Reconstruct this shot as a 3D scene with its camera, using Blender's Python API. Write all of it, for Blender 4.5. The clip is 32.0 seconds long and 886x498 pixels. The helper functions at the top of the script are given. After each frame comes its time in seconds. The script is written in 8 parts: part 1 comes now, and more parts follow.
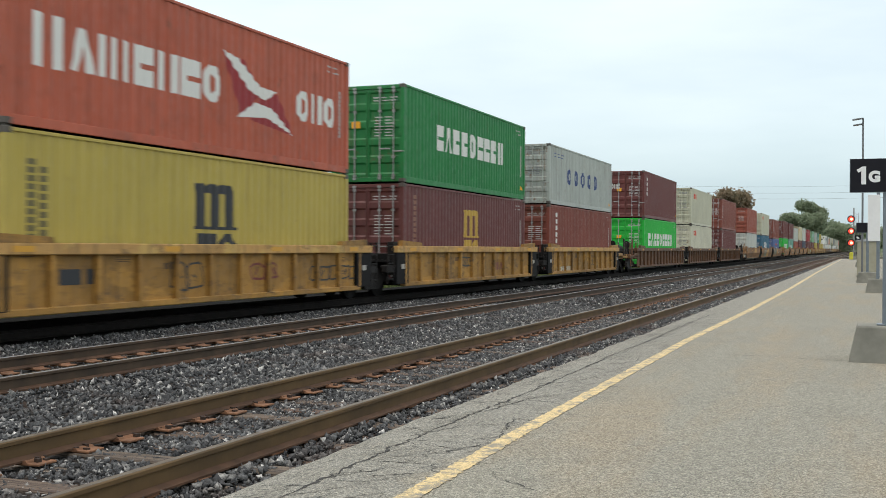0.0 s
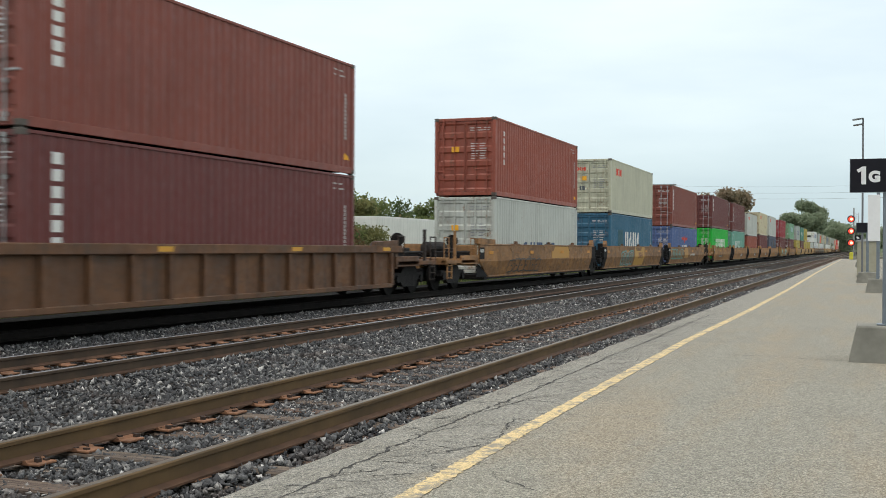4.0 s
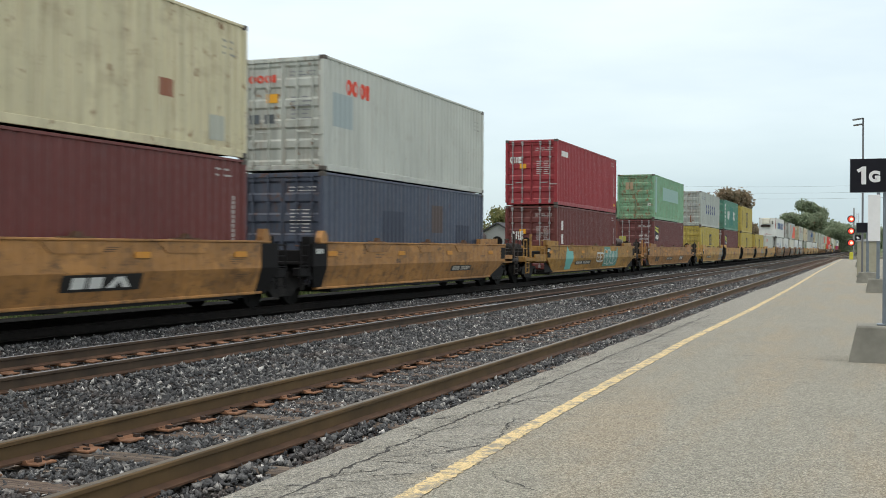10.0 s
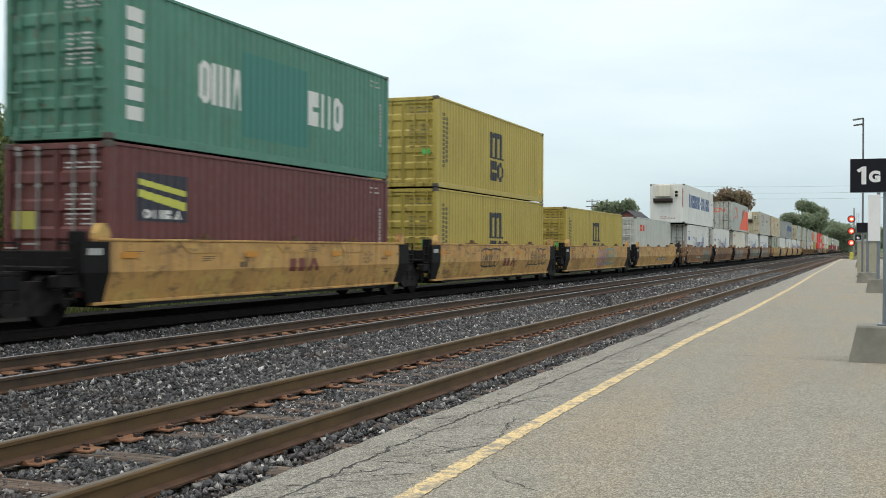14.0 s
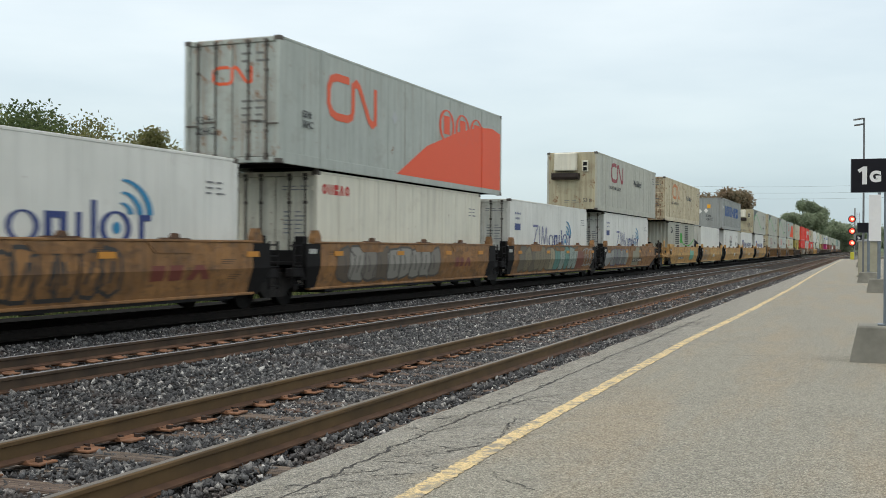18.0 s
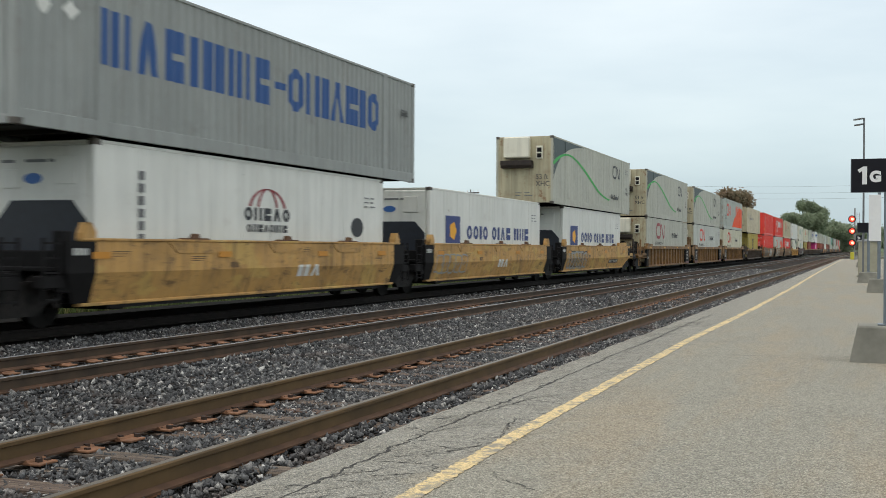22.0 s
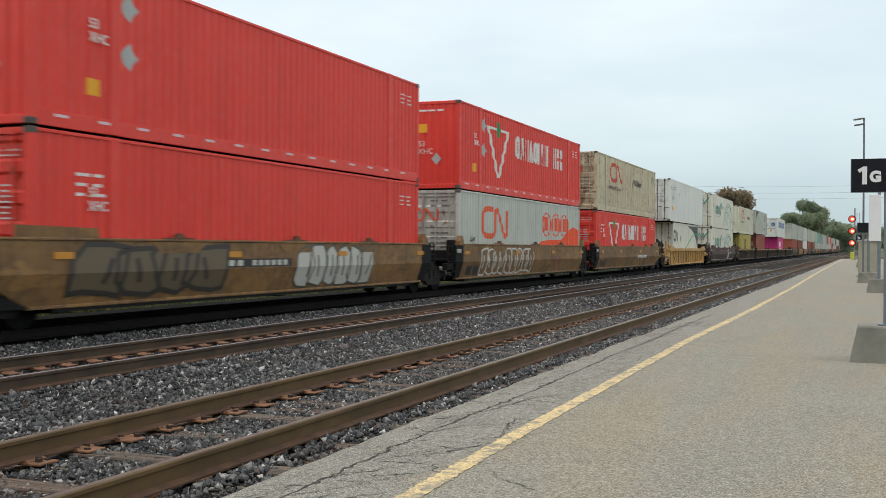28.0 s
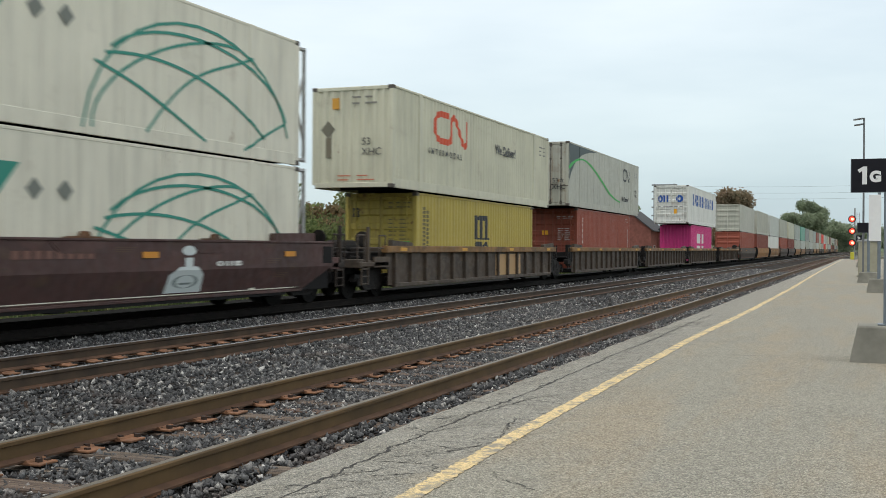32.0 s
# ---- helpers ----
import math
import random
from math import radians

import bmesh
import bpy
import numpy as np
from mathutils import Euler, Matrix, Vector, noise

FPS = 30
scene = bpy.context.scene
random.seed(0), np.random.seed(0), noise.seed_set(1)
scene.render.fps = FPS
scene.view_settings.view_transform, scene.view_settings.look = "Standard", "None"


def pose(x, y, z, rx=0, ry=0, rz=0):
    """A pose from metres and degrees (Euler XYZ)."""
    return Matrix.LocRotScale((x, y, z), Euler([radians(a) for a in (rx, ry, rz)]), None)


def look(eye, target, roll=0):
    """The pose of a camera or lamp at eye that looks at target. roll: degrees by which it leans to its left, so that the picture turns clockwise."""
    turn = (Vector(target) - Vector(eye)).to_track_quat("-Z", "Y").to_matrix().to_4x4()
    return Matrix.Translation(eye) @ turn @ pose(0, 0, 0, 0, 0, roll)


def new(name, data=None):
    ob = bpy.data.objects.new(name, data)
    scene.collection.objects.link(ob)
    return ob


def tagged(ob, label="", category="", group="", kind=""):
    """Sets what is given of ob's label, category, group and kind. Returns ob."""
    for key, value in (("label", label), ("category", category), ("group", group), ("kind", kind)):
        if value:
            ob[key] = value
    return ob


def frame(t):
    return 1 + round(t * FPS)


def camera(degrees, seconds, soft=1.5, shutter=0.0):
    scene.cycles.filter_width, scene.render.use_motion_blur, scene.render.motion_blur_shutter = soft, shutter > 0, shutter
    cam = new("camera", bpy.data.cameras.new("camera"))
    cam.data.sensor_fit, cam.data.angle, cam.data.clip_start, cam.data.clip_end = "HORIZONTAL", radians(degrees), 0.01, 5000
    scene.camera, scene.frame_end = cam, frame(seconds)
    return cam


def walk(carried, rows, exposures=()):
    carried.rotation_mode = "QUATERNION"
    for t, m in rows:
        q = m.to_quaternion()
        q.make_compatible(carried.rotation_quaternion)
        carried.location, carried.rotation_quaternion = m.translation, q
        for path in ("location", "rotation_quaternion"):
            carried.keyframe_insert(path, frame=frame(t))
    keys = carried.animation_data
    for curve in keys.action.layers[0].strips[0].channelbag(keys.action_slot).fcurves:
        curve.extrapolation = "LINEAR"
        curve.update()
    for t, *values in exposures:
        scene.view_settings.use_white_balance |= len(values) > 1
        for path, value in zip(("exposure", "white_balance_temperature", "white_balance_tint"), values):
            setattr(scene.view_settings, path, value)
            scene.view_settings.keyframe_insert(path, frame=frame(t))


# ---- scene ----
# The camera stands on a platform; it settles by a hair in the middle of the clip.
cam = camera(45.205, 32.0, soft=0.7, shutter=0.2)
EYE = Vector((0, 0, 1.4375))
YAW, PITCH = 0.3762, -0.0017


def stance(turn):
    a = YAW + turn
    d = Vector((-math.sin(a) * math.cos(PITCH), math.cos(a) * math.cos(PITCH), math.sin(PITCH)))
    return look(EYE, EYE + d, 0.35)


walk(cam, [(0, stance(0)), (14.5, stance(0.0002)), (16.5, stance(0.0008)), (32, stance(0.0008))],
     [(0, 0.0), (14.5, 0.0), (18, -0.14), (32, -0.10)])

# ---- light: an overcast sky and a weak, wide sun ----
world = bpy.data.worlds.new("overcast_sky")
scene.world = world
world.use_nodes = True
wn, wl = world.node_tree.nodes, world.node_tree.links
wn.clear()
sky = wn.new("ShaderNodeTexSky")
sky.sky_type, sky.sun_disc = "NISHITA", False
sky.sun_elevation, sky.sun_rotation = radians(70), radians(234)
sky.air_density, sky.dust_density = 1.0, 3.0
sky_bg = wn.new("ShaderNodeBackground")
sky_bg.inputs["Strength"].default_value = 0.05
wl.new(sky.outputs[0], sky_bg.inputs["Color"])
tc = wn.new("ShaderNodeTexCoord")
sep = wn.new("ShaderNodeSeparateXYZ")
wl.new(tc.outputs["Generated"], sep.inputs[0])
ramp = wn.new("ShaderNodeValToRGB")
ramp.color_ramp.elements[0].position, ramp.color_ramp.elements[0].color = 0.0, (0.545, 0.665, 0.71, 1)
ramp.color_ramp.elements[1].position, ramp.color_ramp.elements[1].color = 1.0, (1.38, 1.33, 1.25, 1)
for at, c in ((0.06, (0.615, 0.735, 0.775, 1)), (0.13, (0.735, 0.83, 0.85, 1)), (0.24, (0.875, 0.94, 0.945, 1))):
    ramp.color_ramp.elements.new(at).color = c
wl.new(sep.outputs["Z"], ramp.inputs["Fac"])
cmap = wn.new("ShaderNodeMapping")
cmap.inputs["Scale"].default_value = (2.0, 2.0, 9.0)
wl.new(tc.outputs["Generated"], cmap.inputs["Vector"])
clouds = wn.new("ShaderNodeTexNoise")
clouds.inputs["Scale"].default_value, clouds.inputs["Detail"].default_value = 1.4, 5
wl.new(cmap.outputs[0], clouds.inputs["Vector"])
cramp = wn.new("ShaderNodeValToRGB")
cramp.color_ramp.elements[0].position, cramp.color_ramp.elements[0].color = 0.36, (0.885, 0.915, 0.935, 1)
cramp.color_ramp.elements[1].position, cramp.color_ramp.elements[1].color = 0.66, (1.07, 1.065, 1.055, 1)
wl.new(clouds.outputs["Fac"], cramp.inputs["Fac"])
mul = wn.new("ShaderNodeMix")
mul.data_type, mul.blend_type = "RGBA", "MULTIPLY"
mul.inputs["Factor"].default_value = 1.0
wl.new(ramp.outputs[0], mul.inputs[6])
wl.new(cramp.outputs[0], mul.inputs[7])
cloud_bg = wn.new("ShaderNodeBackground")
cloud_bg.inputs["Strength"].default_value = 0.95
wl.new(mul.outputs[2], cloud_bg.inputs["Color"])
add = wn.new("ShaderNodeAddShader")
wo = wn.new("ShaderNodeOutputWorld")
wl.new(sky_bg.outputs[0], add.inputs[0])
wl.new(cloud_bg.outputs[0], add.inputs[1])
wl.new(add.outputs[0], wo.inputs["Surface"])

sun = new("sun", bpy.data.lights.new("sun", "SUN"))
sun.data.energy, sun.data.angle, sun.data.color = 0.7, radians(25), (1.0, 0.96, 0.9)
sun.matrix_world = look((-28, 2, 60), (-10, 15, 0))


# ---- materials ----
def lin(r, g, b, k=1.0):
    """sRGB bytes as a linear colour."""
    return tuple(min(0.85, k * (c / 12.92 if c <= 0.04045 else ((c + 0.055) / 1.055) ** 2.4)) for c in (r / 255, g / 255, b / 255))


class Mat:
    """Small helper to write node materials."""

    def __init__(self, name, rough=0.6, metal=0.0, space="Object", shift=True):
        self.m = bpy.data.materials.new(name)
        self.m.use_nodes = True
        self.n, self.l = self.m.node_tree.nodes, self.m.node_tree.links
        self.b = self.n["Principled BSDF"]
        self.b.inputs["Roughness"].default_value = rough
        self.b.inputs["Metallic"].default_value = metal
        self.vec = self.n.new("ShaderNodeTexCoord").outputs[space]
        self.rnd = self.n.new("ShaderNodeObjectInfo").outputs["Random"]
        if shift:
            k = self.n.new("ShaderNodeVectorMath")
            k.operation = "MULTIPLY_ADD"
            self.l.new(self.rnd, k.inputs[0])
            k.inputs[1].default_value = (37, 53, 29)
            self.l.new(self.vec, k.inputs[2])
            self.vec = k.outputs[0]

    def noise(self, scale, detail=4, stretch=(1, 1, 1), rough=0.55):
        mp = self.n.new("ShaderNodeMapping")
        mp.inputs["Scale"].default_value = stretch
        self.l.new(self.vec, mp.inputs["Vector"])
        t = self.n.new("ShaderNodeTexNoise")
        t.inputs["Scale"].default_value, t.inputs["Detail"].default_value = scale, detail
        t.inputs["Roughness"].default_value = rough
        self.l.new(mp.outputs[0], t.inputs["Vector"])
        return t.outputs["Fac"]

    def voronoi(self, scale, feature="F1", out="Distance"):
        t = self.n.new("ShaderNodeTexVoronoi")
        t.feature = feature
        t.inputs["Scale"].default_value = scale
        self.l.new(self.vec, t.inputs["Vector"])
        return t.outputs[out]

    def steps(self, fac, *stops):
        r = self.n.new("ShaderNodeValToRGB")
        e = r.color_ramp.elements
        while len(e) < len(stops):
            e.new(0.5)
        for el, (p, c) in zip(e, stops):
            el.position = p
            el.color = (*c, 1) if isinstance(c, tuple) else (c, c, c, 1)
        self.l.new(fac, r.inputs["Fac"])
        return r.outputs["Color"]

    def put(self, socket, value):
        if isinstance(value, tuple):
            socket.default_value = (*value, 1)
        else:
            self.l.new(value, socket)

    def mix(self, fac, a, b, mode="MIX"):
        x = self.n.new("ShaderNodeMix")
        x.data_type, x.blend_type = "RGBA", mode
        if isinstance(fac, (int, float)):
            x.inputs["Factor"].default_value = fac
        else:
            self.l.new(fac, x.inputs["Factor"])
        self.put(x.inputs[6], a)
        self.put(x.inputs[7], b)
        return x.outputs[2]

    def color(self, c):
        self.put(self.b.inputs["Base Color"], c)
        return self

    def rough(self, r):
        self.l.new(r, self.b.inputs["Roughness"])

    def bump(self, h, strength=0.3, dist=0.02):
        k = self.n.new("ShaderNodeBump")
        k.inputs["Strength"].default_value, k.inputs["Distance"].default_value = strength, dist
        self.l.new(h, k.inputs["Height"])
        self.l.new(k.outputs[0], self.b.inputs["Normal"])


def paint(name, rgb, rust=0.1, grime=0.3, fade=0.15, rough=0.5, rust_rgb=(0.13, 0.055, 0.025)):
    """Weathered paint on steel: faded patches, rain streaks, grime and rust spots."""
    m = Mat(name, rough)
    if max(rgb) > 0.33 and min(rgb) > 0.12:
        rust_rgb = (0.23, 0.115, 0.05)
    pale = tuple(min(0.8, c * (1.12 + fade) + fade * 0.05) for c in rgb)
    c = m.mix(m.steps(m.noise(0.6, 5), (0.35, 0.0), (0.7, 0.8)), rgb, pale)
    dark = tuple(v * 0.45 + 0.01 for v in rgb)
    c = m.mix(m.steps(m.noise(1.6, 6, (3, 3, 0.22)), (0.50 - 0.12 * grime, 0.0), (0.85, 0.15 + grime)), c, dark)
    c = m.mix(m.steps(m.noise(3.0, 8, (1, 1, 0.8), 0.7), (0.69 - 0.20 * rust, 0.0), (0.76 - 0.20 * rust, 0.92)), c, rust_rgb)
    c = m.mix(m.steps(m.noise(2.2, 5, (5, 5, 0.15)), (0.64 - 0.20 * rust, 0.0), (0.90, 0.85)), c, rust_rgb)
    c = m.mix(m.steps(m.noise(1.1, 7, (1, 1, 1.6), 0.65), (0.60 - 0.16 * rust, 0.0), (0.82, 0.25 + 0.9 * rust)), c, tuple(0.5 * v + 0.5 * w for v, w in zip(dark, rust_rgb)))
    c = m.mix(m.steps(m.noise(3.4, 5, (5, 5, 0.10), 0.6), (0.72 - 0.14 * rust, 0.0), (0.77 - 0.14 * rust, 0.75)), c, rust_rgb)
    c = m.mix(m.steps(m.noise(16, 6, (1, 1, 0.7), 0.75), (0.66 - 0.06 * rust, 0.0), (0.71 - 0.06 * rust, 0.6)), c, tuple(0.35 * v for v in rgb))
    m.color(c)
    m.rough(m.steps(m.noise(5, 4), (0.3, rough - 0.12), (0.7, rough + 0.18)))
    m.bump(m.noise(30, 3), 0.12, 0.004)
    return m.m


def wagon_paint(name, rgb, rust=0.3, grime=0.5, fade=0.05):
    """Heavy, mottled freight wagon paint: touched-up patches, soot, streaks and scuffs."""
    m = Mat(name, 0.6)
    dark = tuple(v * 0.42 + 0.006 for v in rgb)
    soot = (0.030, 0.024, 0.020)
    pale = (min(0.6, rgb[0] * 1.25), min(0.6, rgb[1] * 1.25), rgb[2] * 1.2)
    c = m.mix(m.steps(m.noise(0.55, 7, (1, 1, 1.5), 0.65), (0.50 - 0.16 * grime, 0.0), (0.68, 0.55 + 0.3 * grime)), rgb, dark)
    c = m.mix(m.steps(m.noise(0.9, 3, (1, 0.8, 1.8)), (0.56, 0.0), (0.60, 0.65)), c, pale)
    c = m.mix(m.steps(m.noise(2.4, 8, (1, 0.6, 1.6), 0.75), (0.56 - 0.10 * rust, 0.0), (0.66, 0.75)), c, (0.085, 0.050, 0.028))
    c = m.mix(m.steps(m.noise(2.0, 6, (4, 4, 0.2)), (0.52, 0.0), (0.80, 0.8)), c, soot)
    c = m.mix(m.steps(m.noise(7, 8, (1, 0.7, 1.2), 0.8), (0.60, 0.0), (0.66, 0.75)), c, soot)
    c = m.mix(m.steps(m.noise(11, 6, (1, 0.4, 1.5), 0.7), (0.68, 0.0), (0.72, 0.5)), c, (0.34, 0.30, 0.24))
    m.color(c)
    m.rough(m.steps(m.noise(5, 4), (0.3, 0.5), (0.7, 0.85)))
    m.bump(m.noise(14, 5), 0.25, 0.01)
    return m.m


def plain(name, rgb, rough=0.6, metal=0.0, vary=0.25, scale=6.0, sheen=0.5):
    m = Mat(name, rough, metal)
    m.b.inputs["Specular IOR Level"].default_value = sheen
    m.color(m.mix(m.steps(m.noise(scale, 6), (0.3, 0.0), (0.75, 1.0)), tuple(v * (1 - vary) for v in rgb), tuple(min(0.85, v * (1 + vary * 0.5)) for v in rgb)))
    m.bump(m.noise(scale * 8, 4), 0.15, 0.005)
    return m.m


PAINTS = {}


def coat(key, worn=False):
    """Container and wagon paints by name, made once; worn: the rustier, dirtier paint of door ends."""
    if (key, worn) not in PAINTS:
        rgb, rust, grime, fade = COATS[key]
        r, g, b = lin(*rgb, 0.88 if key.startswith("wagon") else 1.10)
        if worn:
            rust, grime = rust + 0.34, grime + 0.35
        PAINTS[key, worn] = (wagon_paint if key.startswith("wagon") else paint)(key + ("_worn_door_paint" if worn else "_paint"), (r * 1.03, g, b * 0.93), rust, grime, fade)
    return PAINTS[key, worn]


COATS = {
    "rust_orange": ((164, 80, 56), 0.34, 0.45, 0.10),
    "mustard": ((166, 150, 72), 0.05, 0.25, 0.06),
    "deep_green": ((16, 112, 54), 0.05, 0.20, 0.04),
    "bright_green": ((16, 168, 50), 0.04, 0.15, 0.04),
    "maroon": ((94, 50, 49), 0.06, 0.25, 0.06),
    "brown": ((116, 58, 46), 0.10, 0.30, 0.08),
    "dark_maroon": ((94, 43, 40), 0.05, 0.20, 0.05),
    "salmon": ((136, 67, 50), 0.14, 0.32, 0.08),
    "cool_grey": ((160, 168, 166), 0.26, 0.35, 0.04),
    "beige": ((176, 177, 160), 0.12, 0.30, 0.06),
    "pale_beige": ((188, 188, 172), 0.10, 0.25, 0.06),
    "cream": ((192, 186, 158), 0.50, 0.40, 0.06),
    "light_grey": ((176, 181, 178), 0.14, 0.30, 0.06),
    "sea_blue": ((42, 92, 120), 0.06, 0.30, 0.08),
    "royal_blue": ((70, 92, 140), 0.10, 0.30, 0.12),
    "navy": ((66, 74, 92), 0.25, 0.35, 0.12),
    "teal": ((96, 150, 136), 0.12, 0.25, 0.10),
    "dark_teal": ((70, 122, 106), 0.15, 0.25, 0.08),
    "pale_green": ((112, 156, 126), 0.45, 0.32, 0.10),
    "crimson": ((138, 38, 46), 0.05, 0.20, 0.05),
    "signal_red": ((212, 56, 44), 0.06, 0.20, 0.06),
    "reefer_white": ((206, 209, 208), 0.06, 0.22, 0.03),
    "warm_white": ((204, 203, 192), 0.12, 0.35, 0.04),
    "dirty_cream": ((188, 180, 156), 0.57, 0.52, 0.06),
    "grimy_end": ((168, 162, 138), 0.55, 0.75, 0.05),
    "stone_grey": ((166, 168, 160), 0.16, 0.45, 0.05),
    "steel_grey": ((136, 141, 142), 0.16, 0.30, 0.06),
    "magenta": ((190, 45, 120), 0.04, 0.20, 0.05),
    "wagon_yellow": ((180, 136, 66), 0.36, 0.75, 0.05),
    "wagon_gold": ((206, 162, 98), 0.16, 0.25, 0.05),
    "wagon_ochre": ((178, 130, 76), 0.40, 0.55, 0.05),
    "wagon_brown": ((112, 78, 52), 0.42, 0.60, 0.05),
    "wagon_rust": ((158, 116, 72), 0.42, 0.60, 0.06),
    "wagon_tan": ((146, 110, 66), 0.40, 0.75, 0.05),
    "wagon_maroon": ((84, 58, 56), 0.15, 0.45, 0.05),
    "wagon_dark": ((86, 74, 64), 0.40, 0.70, 0.06),
}
BLACK = plain("grimy_black_steel", (0.010, 0.009, 0.009), 0.75, sheen=0.2)
TRUCK = plain("oily_brown_black_steel", (0.020, 0.017, 0.015), 0.65, vary=0.8, sheen=0.22)
WHEEL = plain("worn_wheel_steel", (0.010, 0.009, 0.008), 0.7, 0.0, vary=0.5, sheen=0.12)
CAST = plain("dull_corner_steel", (0.10, 0.085, 0.07), 0.65, vary=0.4)
RODS = plain("galvanised_rod", (0.36, 0.36, 0.35), 0.45, 0.3)
RAIL_HEAD = plain("worn_rail_head", (0.15, 0.125, 0.095), 0.45, 0.4, vary=0.3)
RAIL_RUST = plain("ochre_rusty_rail_web", (0.122, 0.072, 0.025), 0.75, vary=0.4, scale=2)
RAIL_SHINE = plain("polished_rail_head", (0.42, 0.43, 0.45), 0.28, 0.85, vary=0.2)
RAIL_FOOT = plain("orange_brown_rail_foot", (0.105, 0.052, 0.026), 0.85, vary=0.5, scale=4)
RAIL_BROWN = plain("dark_brown_rail_web", (0.070, 0.043, 0.023), 0.75, vary=0.45, scale=3)
# rails under the train: their shade is put into the colour
RAIL_SHADED = plain("grease_darkened_rail_web", (0.014, 0.011, 0.009), 0.8, vary=0.5, scale=3, sheen=0.2)
PLATE_RUST = plain("orange_rust_plate", (0.235, 0.112, 0.056), 0.85, vary=0.5)
INK = {}


def ink(rgb, name="marking"):
    """Flat, slightly worn marking paint."""
    if rgb not in INK:
        m = Mat(name + "_paint", 0.55)
        c = lin(*rgb, 0.95)
        m.color(m.mix(m.steps(m.noise(14, 6, rough=0.7), (0.58, 0.0), (0.8, 0.55)), c, tuple(v * 0.55 + 0.04 for v in c)))
        INK[rgb] = m.m
    return INK[rgb]


# ---- mesh helpers ----
class Geo:
    """Vertices and faces gathered from simple solids."""

    def __init__(self):
        self.v, self.f = [], []

    def solid(self, vs, fs):
        k = len(self.v)
        self.v.extend(vs)
        self.f.extend(tuple(i + k for i in f) for f in fs)
        return self

    def box(self, x0, x1, y0, y1, z0, z1, c=0.0):
        if c <= 0:
            vs = [(x, y, z) for z in (z0, z1) for y in (y0, y1) for x in (x0, x1)]
            return self.solid(vs, [(0, 2, 3, 1), (4, 5, 7, 6), (0, 1, 5, 4), (2, 6, 7, 3), (0, 4, 6, 2), (1, 3, 7, 5)])
        # chamfered along all twelve edges
        vs, at = [], {}
        lo, hi = (x0, y0, z0), (x1, y1, z1)
        for sx in (0, 1):
            for sy in (0, 1):
                for sz in (0, 1):
                    s = (sx, sy, sz)
                    for ax in range(3):
                        p = [(hi[i] - c if s[i] else lo[i] + c) for i in range(3)]
                        p[ax] = hi[ax] if s[ax] else lo[ax]
                        at[s, ax] = len(vs)
                        vs.append(tuple(p))
        fs = []
        for ax in range(3):
            i, j = (ax + 1) % 3, (ax + 2) % 3
            for s in (0, 1):
                q = []
                for a, b in ((0, 0), (1, 0), (1, 1), (0, 1)):
                    k = [0, 0, 0]
                    k[ax], k[i], k[j] = s, a, b
                    q.append(at[tuple(k), ax])
                fs.append(tuple(q) if s else tuple(reversed(q)))
            for a in (0, 1):
                for b in (0, 1):
                    k0, k1 = [0, 0, 0], [0, 0, 0]
                    k0[i], k0[j], k1[i], k1[j] = a, b, a, b
                    k0[ax], k1[ax] = 0, 1
                    q = (at[tuple(k0), i], at[tuple(k1), i], at[tuple(k1), j], at[tuple(k0), j])
                    fs.append(q if a != b else tuple(reversed(q)))
        for s in [(a, b, d) for a in (0, 1) for b in (0, 1) for d in (0, 1)]:
            q = (at[s, 0], at[s, 1], at[s, 2])
            fs.append(q if sum(s) % 2 else tuple(reversed(q)))
        return self.solid(vs, fs)

    def prism(self, pts, axis, a, b):
        """A closed outline drawn out along x, y or z from a to b."""
        def at(p, t):
            return {"x": (t, p[0], p[1]), "y": (p[0], t, p[1]), "z": (p[0], p[1], t)}[axis]
        n = len(pts)
        vs = [at(p, a) for p in pts] + [at(p, b) for p in pts]
        fs = [tuple(range(n - 1, -1, -1)), tuple(range(n, 2 * n))]
        fs += [(i, (i + 1) % n, (i + 1) % n + n, i + n) for i in range(n)]
        return self.solid(vs, fs)

    def rod(self, p, q, r, n=8, r2=None):
        p, q = Vector(p), Vector(q)
        d = (q - p).normalized()
        u = d.orthogonal().normalized()
        w = d.cross(u)
        r2 = r if r2 is None else r2
        ring = [(math.cos(2 * math.pi * i / n), math.sin(2 * math.pi * i / n)) for i in range(n)]
        vs = [tuple(p + r * (a * u + b * w)) for a, b in ring] + [tuple(q + r2 * (a * u + b * w)) for a, b in ring]
        fs = [tuple(range(n - 1, -1, -1)), tuple(range(n, 2 * n))] + [(i, (i + 1) % n, (i + 1) % n + n, i + n) for i in range(n)]
        return self.solid(vs, fs)

    def mesh(self, name, mat):
        me = bpy.data.meshes.new(name)
        me.from_pydata(self.v, [], self.f)
        me.update()
        bm = bmesh.new()
        bm.from_mesh(me)
        bmesh.ops.recalc_face_normals(bm, faces=bm.faces)
        bm.to_mesh(me)
        bm.free()
        me.materials.append(mat)
        return me


MESHES = {}


def piece(name, key, mat, parent, make, label="", at=None):
    """A part under parent; alike parts share one mesh by key."""
    k = (name, key, mat.name)
    if k not in MESHES:
        g = Geo()
        make(g)
        MESHES[k] = g.mesh(name, mat)
    ob = new(name, MESHES[k])
    ob.parent = parent
    if at is not None:
        ob.matrix_basis = at
    if label:
        ob["label"] = label
    return ob


def thing(name, label, category, group="", at=None, kind=""):
    ob = new(name)
    ob.empty_display_size = 0.3
    if at is not None:
        ob.matrix_basis = at
    return tagged(ob, label, category, group, kind)


